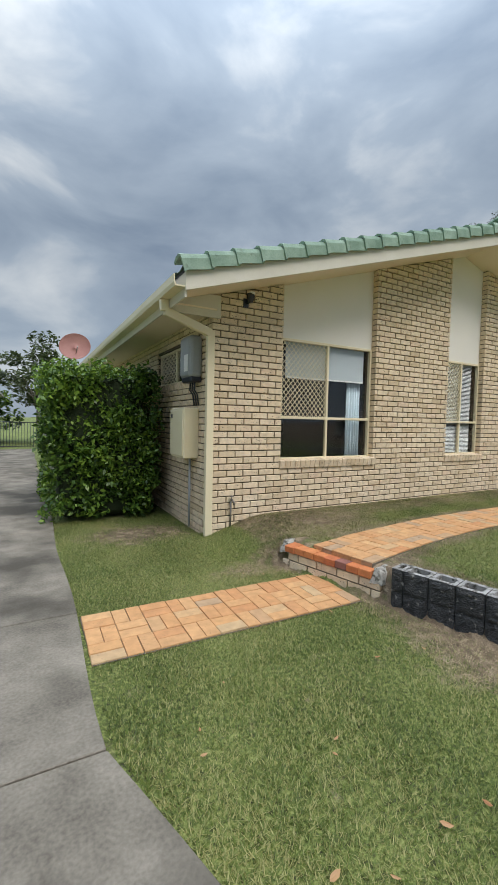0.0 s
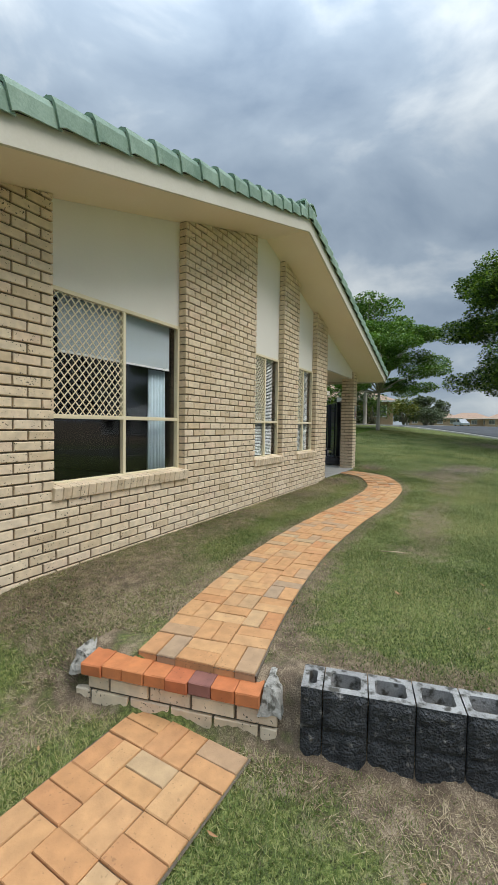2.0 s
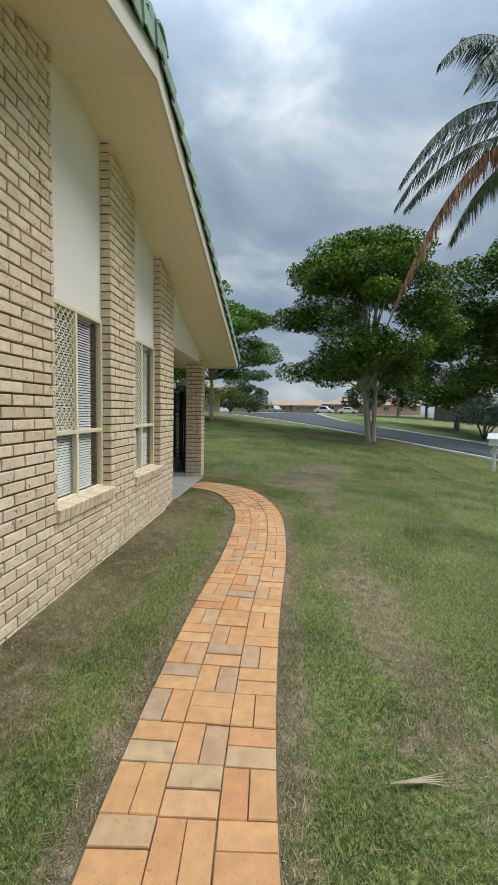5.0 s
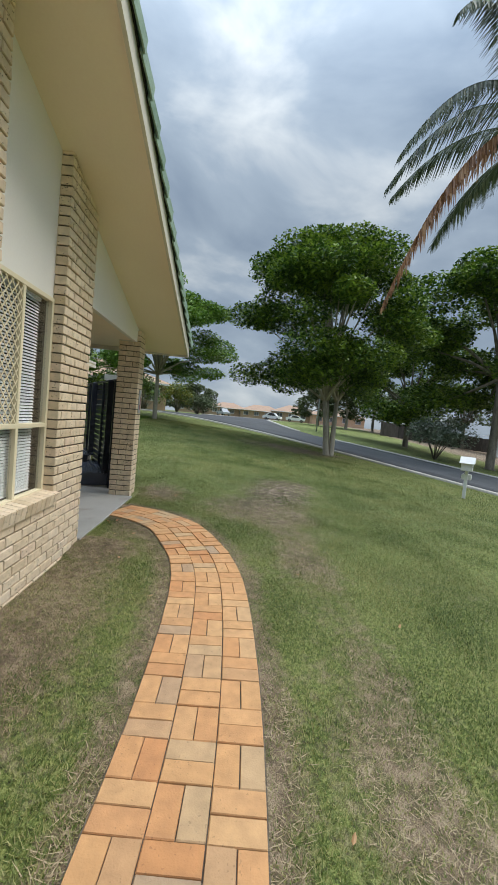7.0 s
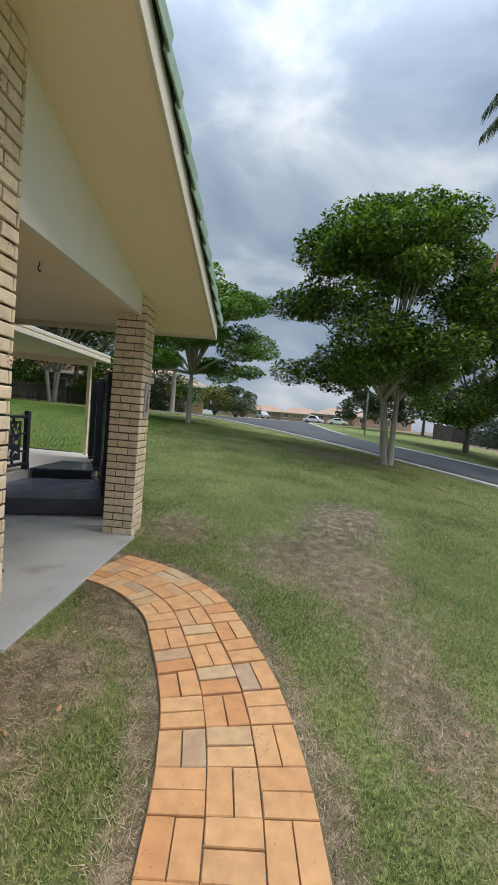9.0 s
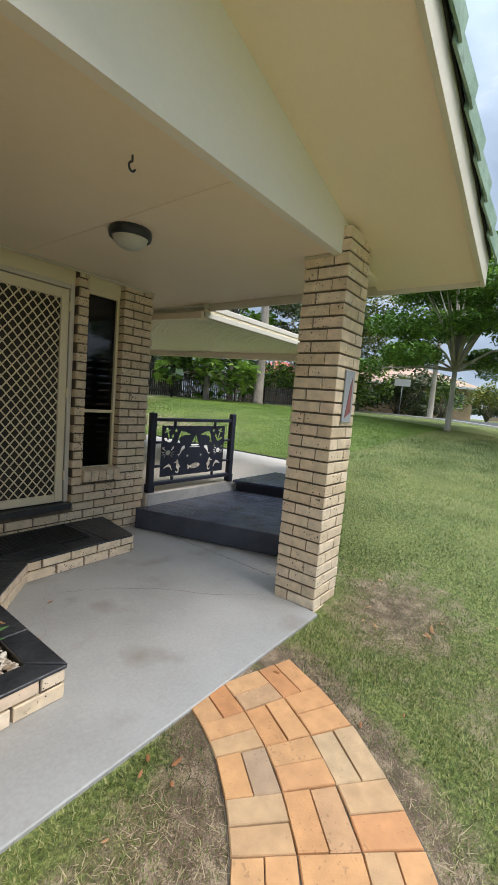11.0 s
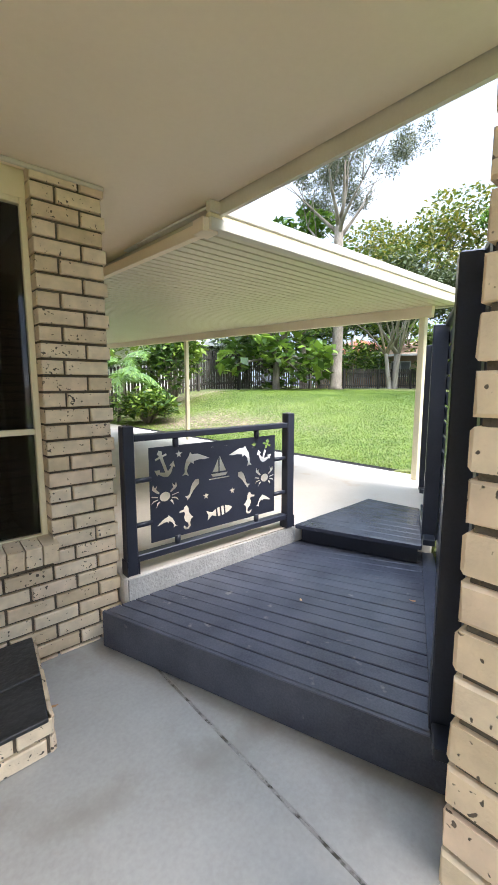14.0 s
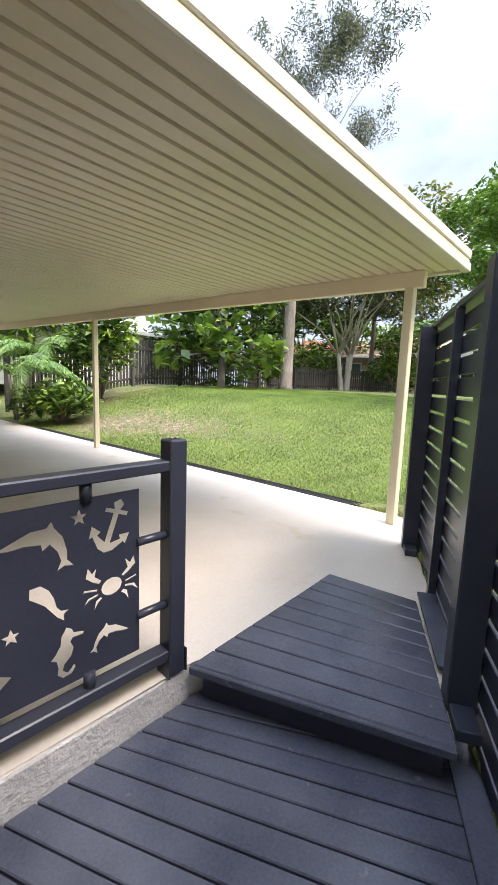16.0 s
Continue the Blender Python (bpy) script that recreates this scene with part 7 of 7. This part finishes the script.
palm = thing("palm_tree", "tall feather palm with drooping green and one dead brown frond", "palm tree", at=(15.2, -3.9, hz(15.2, -3.9)))
bm = bmesh.new()
tube(bm, [(0, 0, -0.1), (0, 0, 0.5), (0.05, 0.02, 4), (0.05, 0.1, 9.1)], [0.22, 0.17, 0.14, 0.13], 12)
part("trunk", bm, M_BARK, palm)
pz = 9.1
for k, (az, ln, rise, droop) in enumerate(((104, 5.0, 0.72, 1.06), (128, 4.9, 0.95, 1.08), (86, 4.6, 0.75, 1.1), (116, 4.7, 1.25, 1.15), (60, 4.4, 0.6, 0.8), (150, 4.6, 0.45, 0.8), (180, 4.4, 0.6, 0.8), (215, 4.4, 0.5, 0.9), (250, 4.2, 0.6, 0.8), (285, 4.4, 0.5, 0.8), (320, 4.3, 0.6, 0.8), (20, 4.4, 0.5, 0.8), (110, 3.6, 1.0, 0.55), (300, 3.2, 1.1, 0.5))):
    fv, ff = [], []
    frond(fv, ff, (0.05, 0.1, pz), radians(az), ln, rise, droop, 0.85, 100 + k, 1.1, 62, 0.017)
    raw("frond", fv, ff, M_FROND, palm)
fv, ff = [], []
frond(fv, ff, (0.05, 0.1, pz - 0.15), radians(110), 5.4, 0.22, 1.10, 0.75, 140, 2.4, 80, 0.02)
raw("frond", fv, ff, M_DEADFROND, palm, "dead brown frond")

for k, (x, y, hgt) in enumerate(((17.4, 18.2, 1.2), (18.8, 20.2, 1.7))):
    gp = thing("garden_palm", "low arching bright green garden palm", "palm tree", at=(x, y, hz(x, y)), group="garden palms")
    bm = bmesh.new()
    for q in range(4):
        tube(bm, [(0.15 * math.cos(q * 1.7), 0.15 * math.sin(q * 1.7), -0.05), (0.3 * math.cos(q * 1.7), 0.3 * math.sin(q * 1.7), hgt)], [0.04, 0.03], 6)
    part("stem", bm, M_BARK, gp)
    for q in range(17):
        fv, ff = [], []
        frond(fv, ff, (0.25 * math.cos(q * 1.7), 0.25 * math.sin(q * 1.7), hgt), q * 2.39996, 1.9 + 0.5 * ((q * 37) % 10) / 10, 0.55 + 0.4 * ((q * 13) % 7) / 7, 0.75, 0.42, 200 + q + 30 * k, 0.4, 22)
        raw("frond", fv, ff, M_BRIGHT, gp)

# ---- clipped hedge by the driveway ----
hedge = thing("hedge", "clipped leafy green hedge between driveway and house", "hedge", at=(0.0, 0.0, LOW))
HX0, HX1, HY0, HY1, HH = 0.16, 1.74, 6.45, 9.2, 2.36
# added solid core, coloured dark as the shade between the hedge leaves
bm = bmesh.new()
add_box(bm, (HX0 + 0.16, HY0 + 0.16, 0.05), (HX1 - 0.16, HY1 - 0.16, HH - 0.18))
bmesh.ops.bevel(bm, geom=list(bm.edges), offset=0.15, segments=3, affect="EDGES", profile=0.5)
M_HEDGECORE = surf("hedge_inner_shade", (0.010, 0.018, 0.006), (0.025, 0.04, 0.012), 6, 50, 0.95, 0.6, 0.02)
part("shade_core", bm, M_HEDGECORE, hedge)
hr = np.random.default_rng(77)
cs, rs = [], []
for _ in range(330):
    u, v, f = hr.random(), hr.random(), hr.integers(0, 5)
    if f < 2:
        p = (HX0 + (HX1 - HX0) * u, HY0 + 0.12, 0.12 + (HH - 0.2) * v)
    elif f == 2:
        p = (HX0 + 0.12, HY0 + (HY1 - HY0) * u, 0.12 + (HH - 0.2) * v)
    elif f == 3:
        p = (HX0 + (HX1 - HX0) * u, HY0 + (HY1 - HY0) * v, HH - 0.14)
    else:
        p = (HX1 - 0.12, HY0 + (HY1 - HY0) * u, 0.12 + (HH - 0.2) * v)
    cs.append(p)
    rs.append(hr.uniform(0.13, 0.21))
leaf_cloud("foliage", cs, rs, 21000, 0.085, M_HEDGE, hedge, 78, 1.0, 0.5, 0.55, 1.1)

# ---- paling fence behind the yard ----
fence = thing("paling_fence", "weathered dark timber paling fence, stepping down behind the lawn", "fence")
F = [Vector((17.8, 20.6, 0)), Vector((26.6, 20.2, 0)), Vector((30.8, 18.9, 0)), Vector((36.6, 16.1, 0))]
H_AT = lambda i, t: (1.75, 1.75 - 0.65 * t, 1.10)[i]
pal_me = {}


def paling(h):
    key = round(h, 2)
    if key not in pal_me:
        me = bpy.data.meshes.new("paling")
        w, d = 0.045, 0.008
        v = [(-w, -d, 0), (w, -d, 0), (w, -d, key - 0.05), (0, -d, key), (-w, -d, key - 0.05), (-w, d, 0), (w, d, 0), (w, d, key - 0.05), (0, d, key), (-w, d, key - 0.05)]
        me.from_pydata(v, [], [(0, 1, 2, 3, 4), (9, 8, 7, 6, 5)] + [(k, k + 5, (k + 1) % 5 + 5, (k + 1) % 5) for k in range(5)])
        me.materials.append(M_FENCE)
        pal_me[key] = me
    return pal_me[key]


for i in range(3):
    a, b = F[i], F[i + 1]
    d = (b - a).normalized()
    ang = math.atan2(d.y, d.x)
    ln = (b - a).length
    n = int(ln / 0.135)
    for k in range(n):
        t = k / n
        p = a.lerp(b, t)
        ob = new("paling", paling(H_AT(i, t) + brick_rng.uniform(-0.02, 0.02)))
        ob.parent = fence
        ob.matrix_basis = Matrix.Translation((p.x, p.y, hz(p.x, p.y) + 0.04)) @ Matrix.Rotation(ang + brick_rng.uniform(-0.03, 0.03), 4, "Z") @ Matrix.Rotation(brick_rng.uniform(-0.015, 0.015), 4, "Y")
    m_ = int(ln / 2.3) + 1
    for k in range(m_):
        p, q = a.lerp(b, k / m_), a.lerp(b, (k + 1) / m_)
        zp, zq = hz(p.x, p.y), hz(q.x, q.y)
        off = Vector((-d.y, d.x, 0)) * -0.04
        for f in (0.18, 0.82):
            beam("rail", (p.x + off.x, p.y + off.y, zp + H_AT(i, k / m_) * f), (q.x + off.x, q.y + off.y, zq + H_AT(i, (k + 1) / m_) * f), 0.04, 0.075, M_FENCE, fence, 0.004)
        box("fence_post", (p.x + 2 * off.x - 0.05, p.y + 2 * off.y - 0.05, zp - 0.1), (p.x + 2 * off.x + 0.05, p.y + 2 * off.y + 0.05, zp + H_AT(i, k / m_) - 0.05), M_FENCE, fence, 0.006)


# ---- houses, cars and street things far off ----
def house(label, at, w, d, eave, ridge, rz, wall_mat, roof_mat, windows=4):
    x, y = at
    hs = thing("house", label, "house", at=(x, y, hz(x, y)), rz=rz, group="houses across the road")
    box("wall", (-w / 2, -d / 2, -0.2), (w / 2, d / 2, eave), wall_mat, hs, 0.02)
    o = 0.6
    verts = [(-w / 2 - o, -d / 2 - o, eave), (w / 2 + o, -d / 2 - o, eave), (w / 2 + o, d / 2 + o, eave), (-w / 2 - o, d / 2 + o, eave), (-w / 2 + d / 2, 0, ridge), (w / 2 - d / 2, 0, ridge)]
    rf = raw("roof", verts, [(0, 1, 5, 4), (1, 2, 5), (2, 3, 4, 5), (3, 0, 4), (3, 2, 1, 0)], roof_mat, hs)
    boxes("gutter", [((-w / 2 - o - 0.08, -d / 2 - o - 0.08, eave - 0.12), (w / 2 + o + 0.08, -d / 2 - o, eave + 0.05))], M_WHITE, hs)
    for k in range(windows):
        u = -w / 2 + w * (k + 0.5) / windows
        win = box("window", (u - 0.8, -d / 2 - 0.05, 0.9), (u + 0.8, -d / 2 + 0.02, min(2.2, eave - 0.3)), M_WHITE, hs, 0.01)
        for q in (-0.38, 0.38):
            pn = box("pane", (u + q - 0.33, -d / 2 - 0.058, 1.0), (u + q + 0.33, -d / 2 - 0.048, min(2.1, eave - 0.4)), M_TINT, win, 0)
    return hs


M_TANWALL = surf("tan_brick_far", (0.36, 0.25, 0.16), (0.48, 0.35, 0.24), 2, 12, 0.9, 0.1)
M_PINKWALL = surf("peach_render", (0.56, 0.36, 0.24), (0.66, 0.45, 0.31), 1.5, 20, 0.9, 0.05)
M_REDROOF = surf("red_roof_far", (0.38, 0.07, 0.045), (0.48, 0.12, 0.08), 2, 20, 0.8, 0.1)
M_TANROOF = surf("tan_roof_far", (0.34, 0.22, 0.15), (0.46, 0.31, 0.22), 2, 16, 0.8, 0.1)
M_GREYROOF = surf("pale_roof_far", (0.42, 0.41, 0.40), (0.55, 0.54, 0.52), 2, 16, 0.7, 0.1)
house("tan brick house with a pale orange roof on the rise", (50.5, 19.0), 15, 9, 2.7, 4.9, -68, M_TANWALL, M_TANROOF, 5)
house("peach rendered house with a red roof behind the fence", (49.0, 30.2), 9, 8, 3.0, 4.8, -50, M_PINKWALL, M_REDROOF, 3)
M_WHITEWALL = surf("white_wall_far", (0.70, 0.70, 0.68), (0.78, 0.78, 0.76), 1.5, 20, 0.8, 0.05)
house("white walled neighbour house behind the fence", (23.5, 28.5), 11, 6, 2.6, 3.6, 0, M_WHITEWALL, M_GREYROOF, 3)
for k, (x, y, w, wm, rm) in enumerate(((150, 5.0, 13, M_TANWALL, M_TANROOF), (146, -6.5, 14, M_TANWALL, M_TANROOF), (122, -14.5, 13, M_TANWALL, M_TANROOF), (118, -25, 14, M_PINKWALL, M_TANROOF), (140, 14, 14, M_TANWALL, M_TANROOF), (48, -34, 14, M_WHITEWALL, M_GREYROOF))):
    house("low brick house with a hipped roof far down the road", (x, y), w, 9, 2.6, 4.6, -90, wm, rm, 4)


def car(label, at, rz, paint, ute=False, tall=0.0):
    x, y = at
    c = thing("car", label, "car", at=(x, y, hz(x, y) + 0.035), rz=rz, group="parked cars")
    prof = [(-2.2, 0.35), (-2.2, 0.85), (-1.25, 0.98), (-0.55, 1.48 + tall), (0.75 if not ute else 0.35, 1.50 + tall), (1.55 if not ute else 0.6, 1.02), (2.2, 0.96), (2.25, 0.35)]
    bm = bmesh.new()
    rows = []
    for sy, ins in ((-0.88, 0.0), (0.88, 0.0)):
        rows.append([bm.verts.new((px, sy * (0.82 if pz_ > 1.2 else 1.0), pz_)) for px, pz_ in prof])
    bm.faces.new(rows[0])
    bm.faces.new(rows[1])
    for k in range(len(prof)):
        j = (k + 1) % len(prof)
        bm.faces.new((rows[0][k], rows[0][j], rows[1][j], rows[1][k]))
    bmesh.ops.bevel(bm, geom=list(bm.edges), offset=0.05, segments=2, affect="EDGES", profile=0.5)
    part("body", bm, paint, c)
    for sy in (-1, 1):
        raw("side_window", [(-0.95, sy * 0.875, 1.02), (-0.45, sy * 0.785, 1.40 + tall), (0.62 if not ute else 0.28, sy * 0.785, 1.40 + tall), (1.15 if not ute else 0.42, sy * 0.875, 1.02)], [(0, 1, 2, 3)], M_DARK, c).modifiers.new("thick", "SOLIDIFY").thickness = 0.03
        for px in (-1.35, 1.35):
            w = lathe("wheel", [(0.0, -0.1), (0.30, -0.1), (0.33, -0.07), (0.33, 0.07), (0.30, 0.1), (0.0, 0.1)], M_RUBBER, c, (0, 0, 0), 20)
            w.matrix_basis = pose(px, sy * 0.80, 0.33, 90, 0, 0)
            lathe("rim", [(0.0, -0.11), (0.2, -0.11), (0.2, 0.11), (0.0, 0.11)], M_STEEL, w, (0, 0, 0), 14)
        lathe("headlight", [(0.0, 0.0), (0.09, 0.01), (0.0, 0.03)], M_WHITE, c, (-2.2, sy * 0.6, 0.72), 10)


car("silver parked utility on the far road", (104, 5.4), 25, M_GREY, True, 0.2)
car("white parked wagon far down the road", (103, -6.3), 70, M_WHITE, False, 0.22)
car("white parked sedan far down the road", (100, -11.4), 80, M_WHITE)

mail = thing("letterbox", "white timber letterbox on a post by the road", "letterbox", at=(17.45, -3.75, hz(17.45, -3.75)), rz=-35)
box("post", (-0.045, -0.045, -0.1), (0.045, 0.045, 0.84), M_WHITE, mail, 0.006)
box("box", (-0.22, -0.15, 0.84), (0.22, 0.15, 1.06), M_WHITE, mail, 0.008)
prism("roof", [(-0.29, 1.06), (0.29, 1.06), (0.0, 1.25)], -0.20, 0.20, M_WHITE, mail, 0.004, axis="y")
box("paper_slot", (-0.13, -0.158, 0.95), (0.13, -0.149, 0.98), M_BLACK, mail, 0)
box("brace", (0.045, -0.13, 0.56), (0.28, 0.13, 0.72), M_WHITE, mail, 0.01)
pole = thing("street_pole", "slim grey metal pole beside the road", "pole", at=(41.5, -4.2, hz(41.5, -4.2)))
pipe("shaft", [(0, 0, -0.2), (0, 0, 6.2)], 0.06, M_GREY, pole)
lathe("pole_cap", [(0.0, 0.05), (0.07, 0.0), (0.07, -0.1), (0.0, -0.1)], M_GREY, pole, (0, 0, 6.2), 12)
sign = thing("street_sign", "small blank white sign on a pole", "sign", at=(40.5, 13.6, hz(40.5, 13.6)), rz=-70)
pipe("sign_post", [(0, 0, -0.1), (0, 0, 2.6)], 0.03, M_GREY, sign)
box("sign_plate", (-0.55, -0.03, 2.1), (0.55, -0.005, 2.6), M_WHITE, sign, 0.004)
sfence = thing("roadside_fence", "grey timber fence behind the far verge", "fence")
for k in range(20):
    x, y = 58 + k * 0.1, -16.0 - k * 1.2
    beam("fence_panel", (x, y, hz(x, y) + 0.9), (x + 0.1, y - 1.19, hz(x, y) + 0.9), 0.05, 1.8, M_FENCE, sfence, 0)
shed = thing("garden_shed", "pale green metal shed beyond the driveway", "shed", at=(-2.7, 22.5, hz(-2.7, 22.5)))
M_SHED = surf("pale_green_steel", (0.20, 0.30, 0.26), (0.27, 0.38, 0.33), 2, 30, 0.5, 0.1)
boxes("shed_wall", [((-1.6, 0, 0), (1.4, 4, 2.6))], M_SHED, shed)
prism("shed_roof", [(-1.8, 2.6), (1.6, 2.6), (1.6, 2.72), (-0.1, 3.2), (-1.8, 2.72)], -0.1, 4.1, M_GREYROOF, shed, axis="y")
gate = thing("driveway_gate", "black tubular steel gate across the driveway", "gate", at=(-3.0, 21.6, LOW + 0.05))
pipe("top_bar", [(0, 0, 1.25), (3.4, 0, 1.25)], 0.02, M_BLACK, gate)
pipe("low_bar", [(0, 0, 0.15), (3.4, 0, 0.15)], 0.02, M_BLACK, gate)
for k in range(29):
    pipe("upright_bar", [(0.02 + k * 0.12, 0, 0.1), (0.02 + k * 0.12, 0, 1.25)], 0.009, M_BLACK, gate, 6)

# ---- grass blades, fallen leaves, twigs ----
def grass(name, x0, x1, y0, y1, per_m2, tall, wide, seed, keep, mat=None, flat=1.0, thin=0.85):
    r = np.random.default_rng(seed)
    n = int((x1 - x0) * (y1 - y0) * per_m2)
    x, y = r.uniform(x0, x1, n), r.uniform(y0, y1, n)
    bare = earth_at(x, y) + 0.25 * (lumps(x, y, 17, 0.12) - 0.5)
    ok = keep(x, y) & (r.random(n) > np.clip((bare - 0.18) * thin, 0.0, 0.94))
    x, y, bare = x[ok], y[ok], bare[ok]
    n = len(x)
    z = height(x, y)
    az, lean = r.uniform(0, 6.2832, n), r.uniform(0.35, 1.9, n) * flat
    h = tall * r.uniform(0.5, 1.25, n) * (1 - 0.5 * np.clip(bare, 0, 1) * (thin > 0))
    w = wide * r.uniform(0.7, 1.3, n)
    ca, sa = np.cos(az), np.sin(az)
    v = np.empty((n, 3, 3))
    v[:, 0] = np.stack([x - sa * w, y + ca * w, z - 0.004], 1)
    v[:, 1] = np.stack([x + sa * w, y - ca * w, z - 0.004], 1)
    v[:, 2] = np.stack([x + ca * h * lean, y + sa * h * lean, z + h], 1)
    me = bpy.data.meshes.new(name)
    me.vertices.add(n * 3)
    me.vertices.foreach_set("co", v.ravel())
    me.loops.add(n * 3)
    me.loops.foreach_set("vertex_index", np.arange(n * 3))
    me.polygons.add(n)
    me.polygons.foreach_set("loop_start", np.arange(n) * 3)
    me.update(calc_edges=True)
    return tagged(link_mesh(name, me, mat or M_BLADE), "loose dry straw and clippings on bare earth" if name == "dry_straw" else "short mown lawn grass, patchy and partly dry", "straw" if name == "dry_straw" else "grass", kind="stuff")


def free_lawn(x, y):
    on_path = path_gap(x, y) < 0.335
    on_low = (x > 0.2) & (x < 2.45) & (np.abs(y - 3.05) < 0.34)
    wall = (y > 4.93) & (x > 1.97) & (x < 12.86)
    slab = (x > 10.05) & (y > 4.88) & (x < 12.9)
    edge = 2.52 + 0.235 * (3.2 - y)
    stones = (np.abs(x - edge - 0.09) < 0.17) & (y < 3.75)
    drv = x < 0.262 + 0.25 * np.clip((2.0 - y) / 0.9, 0, 1)
    scr = (x > 12.8) & (x < 17.1) & (y > 5.2 + 0.522 * (x - 12.75))
    return ~(on_path | on_low | wall | slab | stones | drv | scr)


grass("lawn_grass", 0.2, 6.5, -0.9, 5.0, 16000, 0.021, 0.0026, 31, free_lawn)
grass("lawn_grass", 6.5, 13.2, 0.4, 5.0, 12500, 0.021, 0.0027, 32, free_lawn)
grass("lawn_grass", 0.2, 2.0, 5.0, 6.6, 9000, 0.028, 0.0028, 33, free_lawn)
grass("lawn_grass", 13.2, 18.0, -1.5, 7.6, 4200, 0.026, 0.0036, 34, free_lawn)
grass("lawn_grass", 6.0, 13.2, -2.2, 0.4, 4200, 0.026, 0.0034, 35, free_lawn)
grass("lawn_grass", 13.2, 26.0, -6.0, -1.5, 900, 0.034, 0.0062, 37, free_lawn)
grass("lawn_grass", 18.0, 28.0, -1.5, 7.6, 1700, 0.032, 0.0056, 38, free_lawn)
grass("lawn_grass", 17.1, 28.0, 7.6, 19.0, 2300, 0.036, 0.0062, 36, lambda x, y: x > 17.1, M_YARDBLADE)
M_STRAW = leaf_surface("dry_straw", (0.12, 0.085, 0.05), (0.26, 0.19, 0.11), (0.48, 0.38, 0.24), 0.8, 0.1)
grass("dry_straw", 0.3, 6.5, 0.2, 4.95, 5200, 0.014, 0.0027, 51, lambda x, y: free_lawn(x, y) & (earth_at(x, y) > 0.42), M_STRAW, 3.6, 0.0)
grass("dry_straw", 6.5, 13.2, 1.6, 4.95, 4200, 0.014, 0.0028, 52, lambda x, y: free_lawn(x, y) & (earth_at(x, y) > 0.42), M_STRAW, 3.6, 0.0)
lr = random.Random(19)
leaf_v = [(-1, 0, 0.10), (-0.4, 0.38, 0.0), (0.4, 0.34, 0.05), (1, 0.0, 0.28), (0.4, -0.36, 0.10), (-0.4, -0.36, -0.02), (0, 0, 0.16)]
leaf_f = [(0, 1, 6), (1, 2, 6), (2, 3, 6), (3, 4, 6), (4, 5, 6), (5, 0, 6)]
leaf_me = bpy.data.meshes.new("fallen_leaf")
leaf_me.from_pydata(leaf_v, [], leaf_f)
leaf_me.materials.append(M_DRYLEAF)
spots = [(1.23, 1.55), (1.32, 1.02), (1.0, 0.98), (0.82, 1.08), (1.55, 1.0), (1.62, 0.72), (0.62, 1.75), (0.66, 1.9), (2.0, 1.2), (1.15, 0.5), (1.9, 0.6), (2.3, 1.9)] + [(lr.uniform(0.6, 13), lr.uniform(0.6, 4.8)) for _ in range(34)] + [(lr.uniform(9.6, 11.6), lr.uniform(4.35, 4.85)) for _ in range(12)] + [(lr.uniform(12.6, 13.6), lr.uniform(3.6, 4.8)) for _ in range(14)]
for x, y in spots:
    if not bool(free_lawn(np.array(x), np.array(y))):
        continue
    s = lr.uniform(0.014, 0.030)
    ob = tagged(new("fallen_leaf", leaf_me), "curled dry brown leaf lying on the grass", "leaf", "fallen leaves")
    ob.matrix_basis = Matrix.LocRotScale((x, y, hz(x, y) + 0.022), Euler((lr.uniform(-0.4, 0.4), lr.uniform(-0.4, 0.4), lr.uniform(0, 6.28))), (s, s, s))
for x, y, z in ((10.97, 5.93, PORCH), (11.22, 6.3, PORCH), (12.28, 6.98, PORCH), (10.78, 5.95, TOPZ), (11.75, 4.75, path_z(11.7, 4.7)), (14.1, 6.15, DECK), (13.6, 6.6, DECK)):
    s = lr.uniform(0.014, 0.030)
    ob = tagged(new("fallen_leaf", leaf_me), "curled dry brown leaf lying on the floor", "leaf", "fallen leaves")
    ob.matrix_basis = Matrix.LocRotScale((x, y, z + 0.006), Euler((lr.uniform(-0.2, 0.2), lr.uniform(-0.2, 0.2), lr.uniform(0, 6.28))), (s, s, s))
twig = thing("dry_twig", "dry pale palm seed twig lying on the lawn", "twig", at=(5.15, 2.5, hz(5.15, 2.5) + 0.028), rz=-80)
bm = bmesh.new()
for k in range(5):
    tube(bm, [(-0.13, 0, 0), (0.02, 0.006 * (k - 2), 0.008), (0.11 + 0.02 * (k % 3), 0.016 * (k - 2), 0.004)], [0.005, 0.003, 0.001], 5)
M_DRY = surf("dry_twig", (0.36, 0.27, 0.17), (0.55, 0.43, 0.29), 8, 60, 0.9, 0.2)
part("stalks", bm, M_DRY, twig)

# ---- single bricks and pavers last ----
for job in brick_jobs:
    do_bricks(*job)
lay_pavers(path, upper_line, 0, path_z, 21)
lay_pavers(lowpath, low_line, 0, low_z, 22)
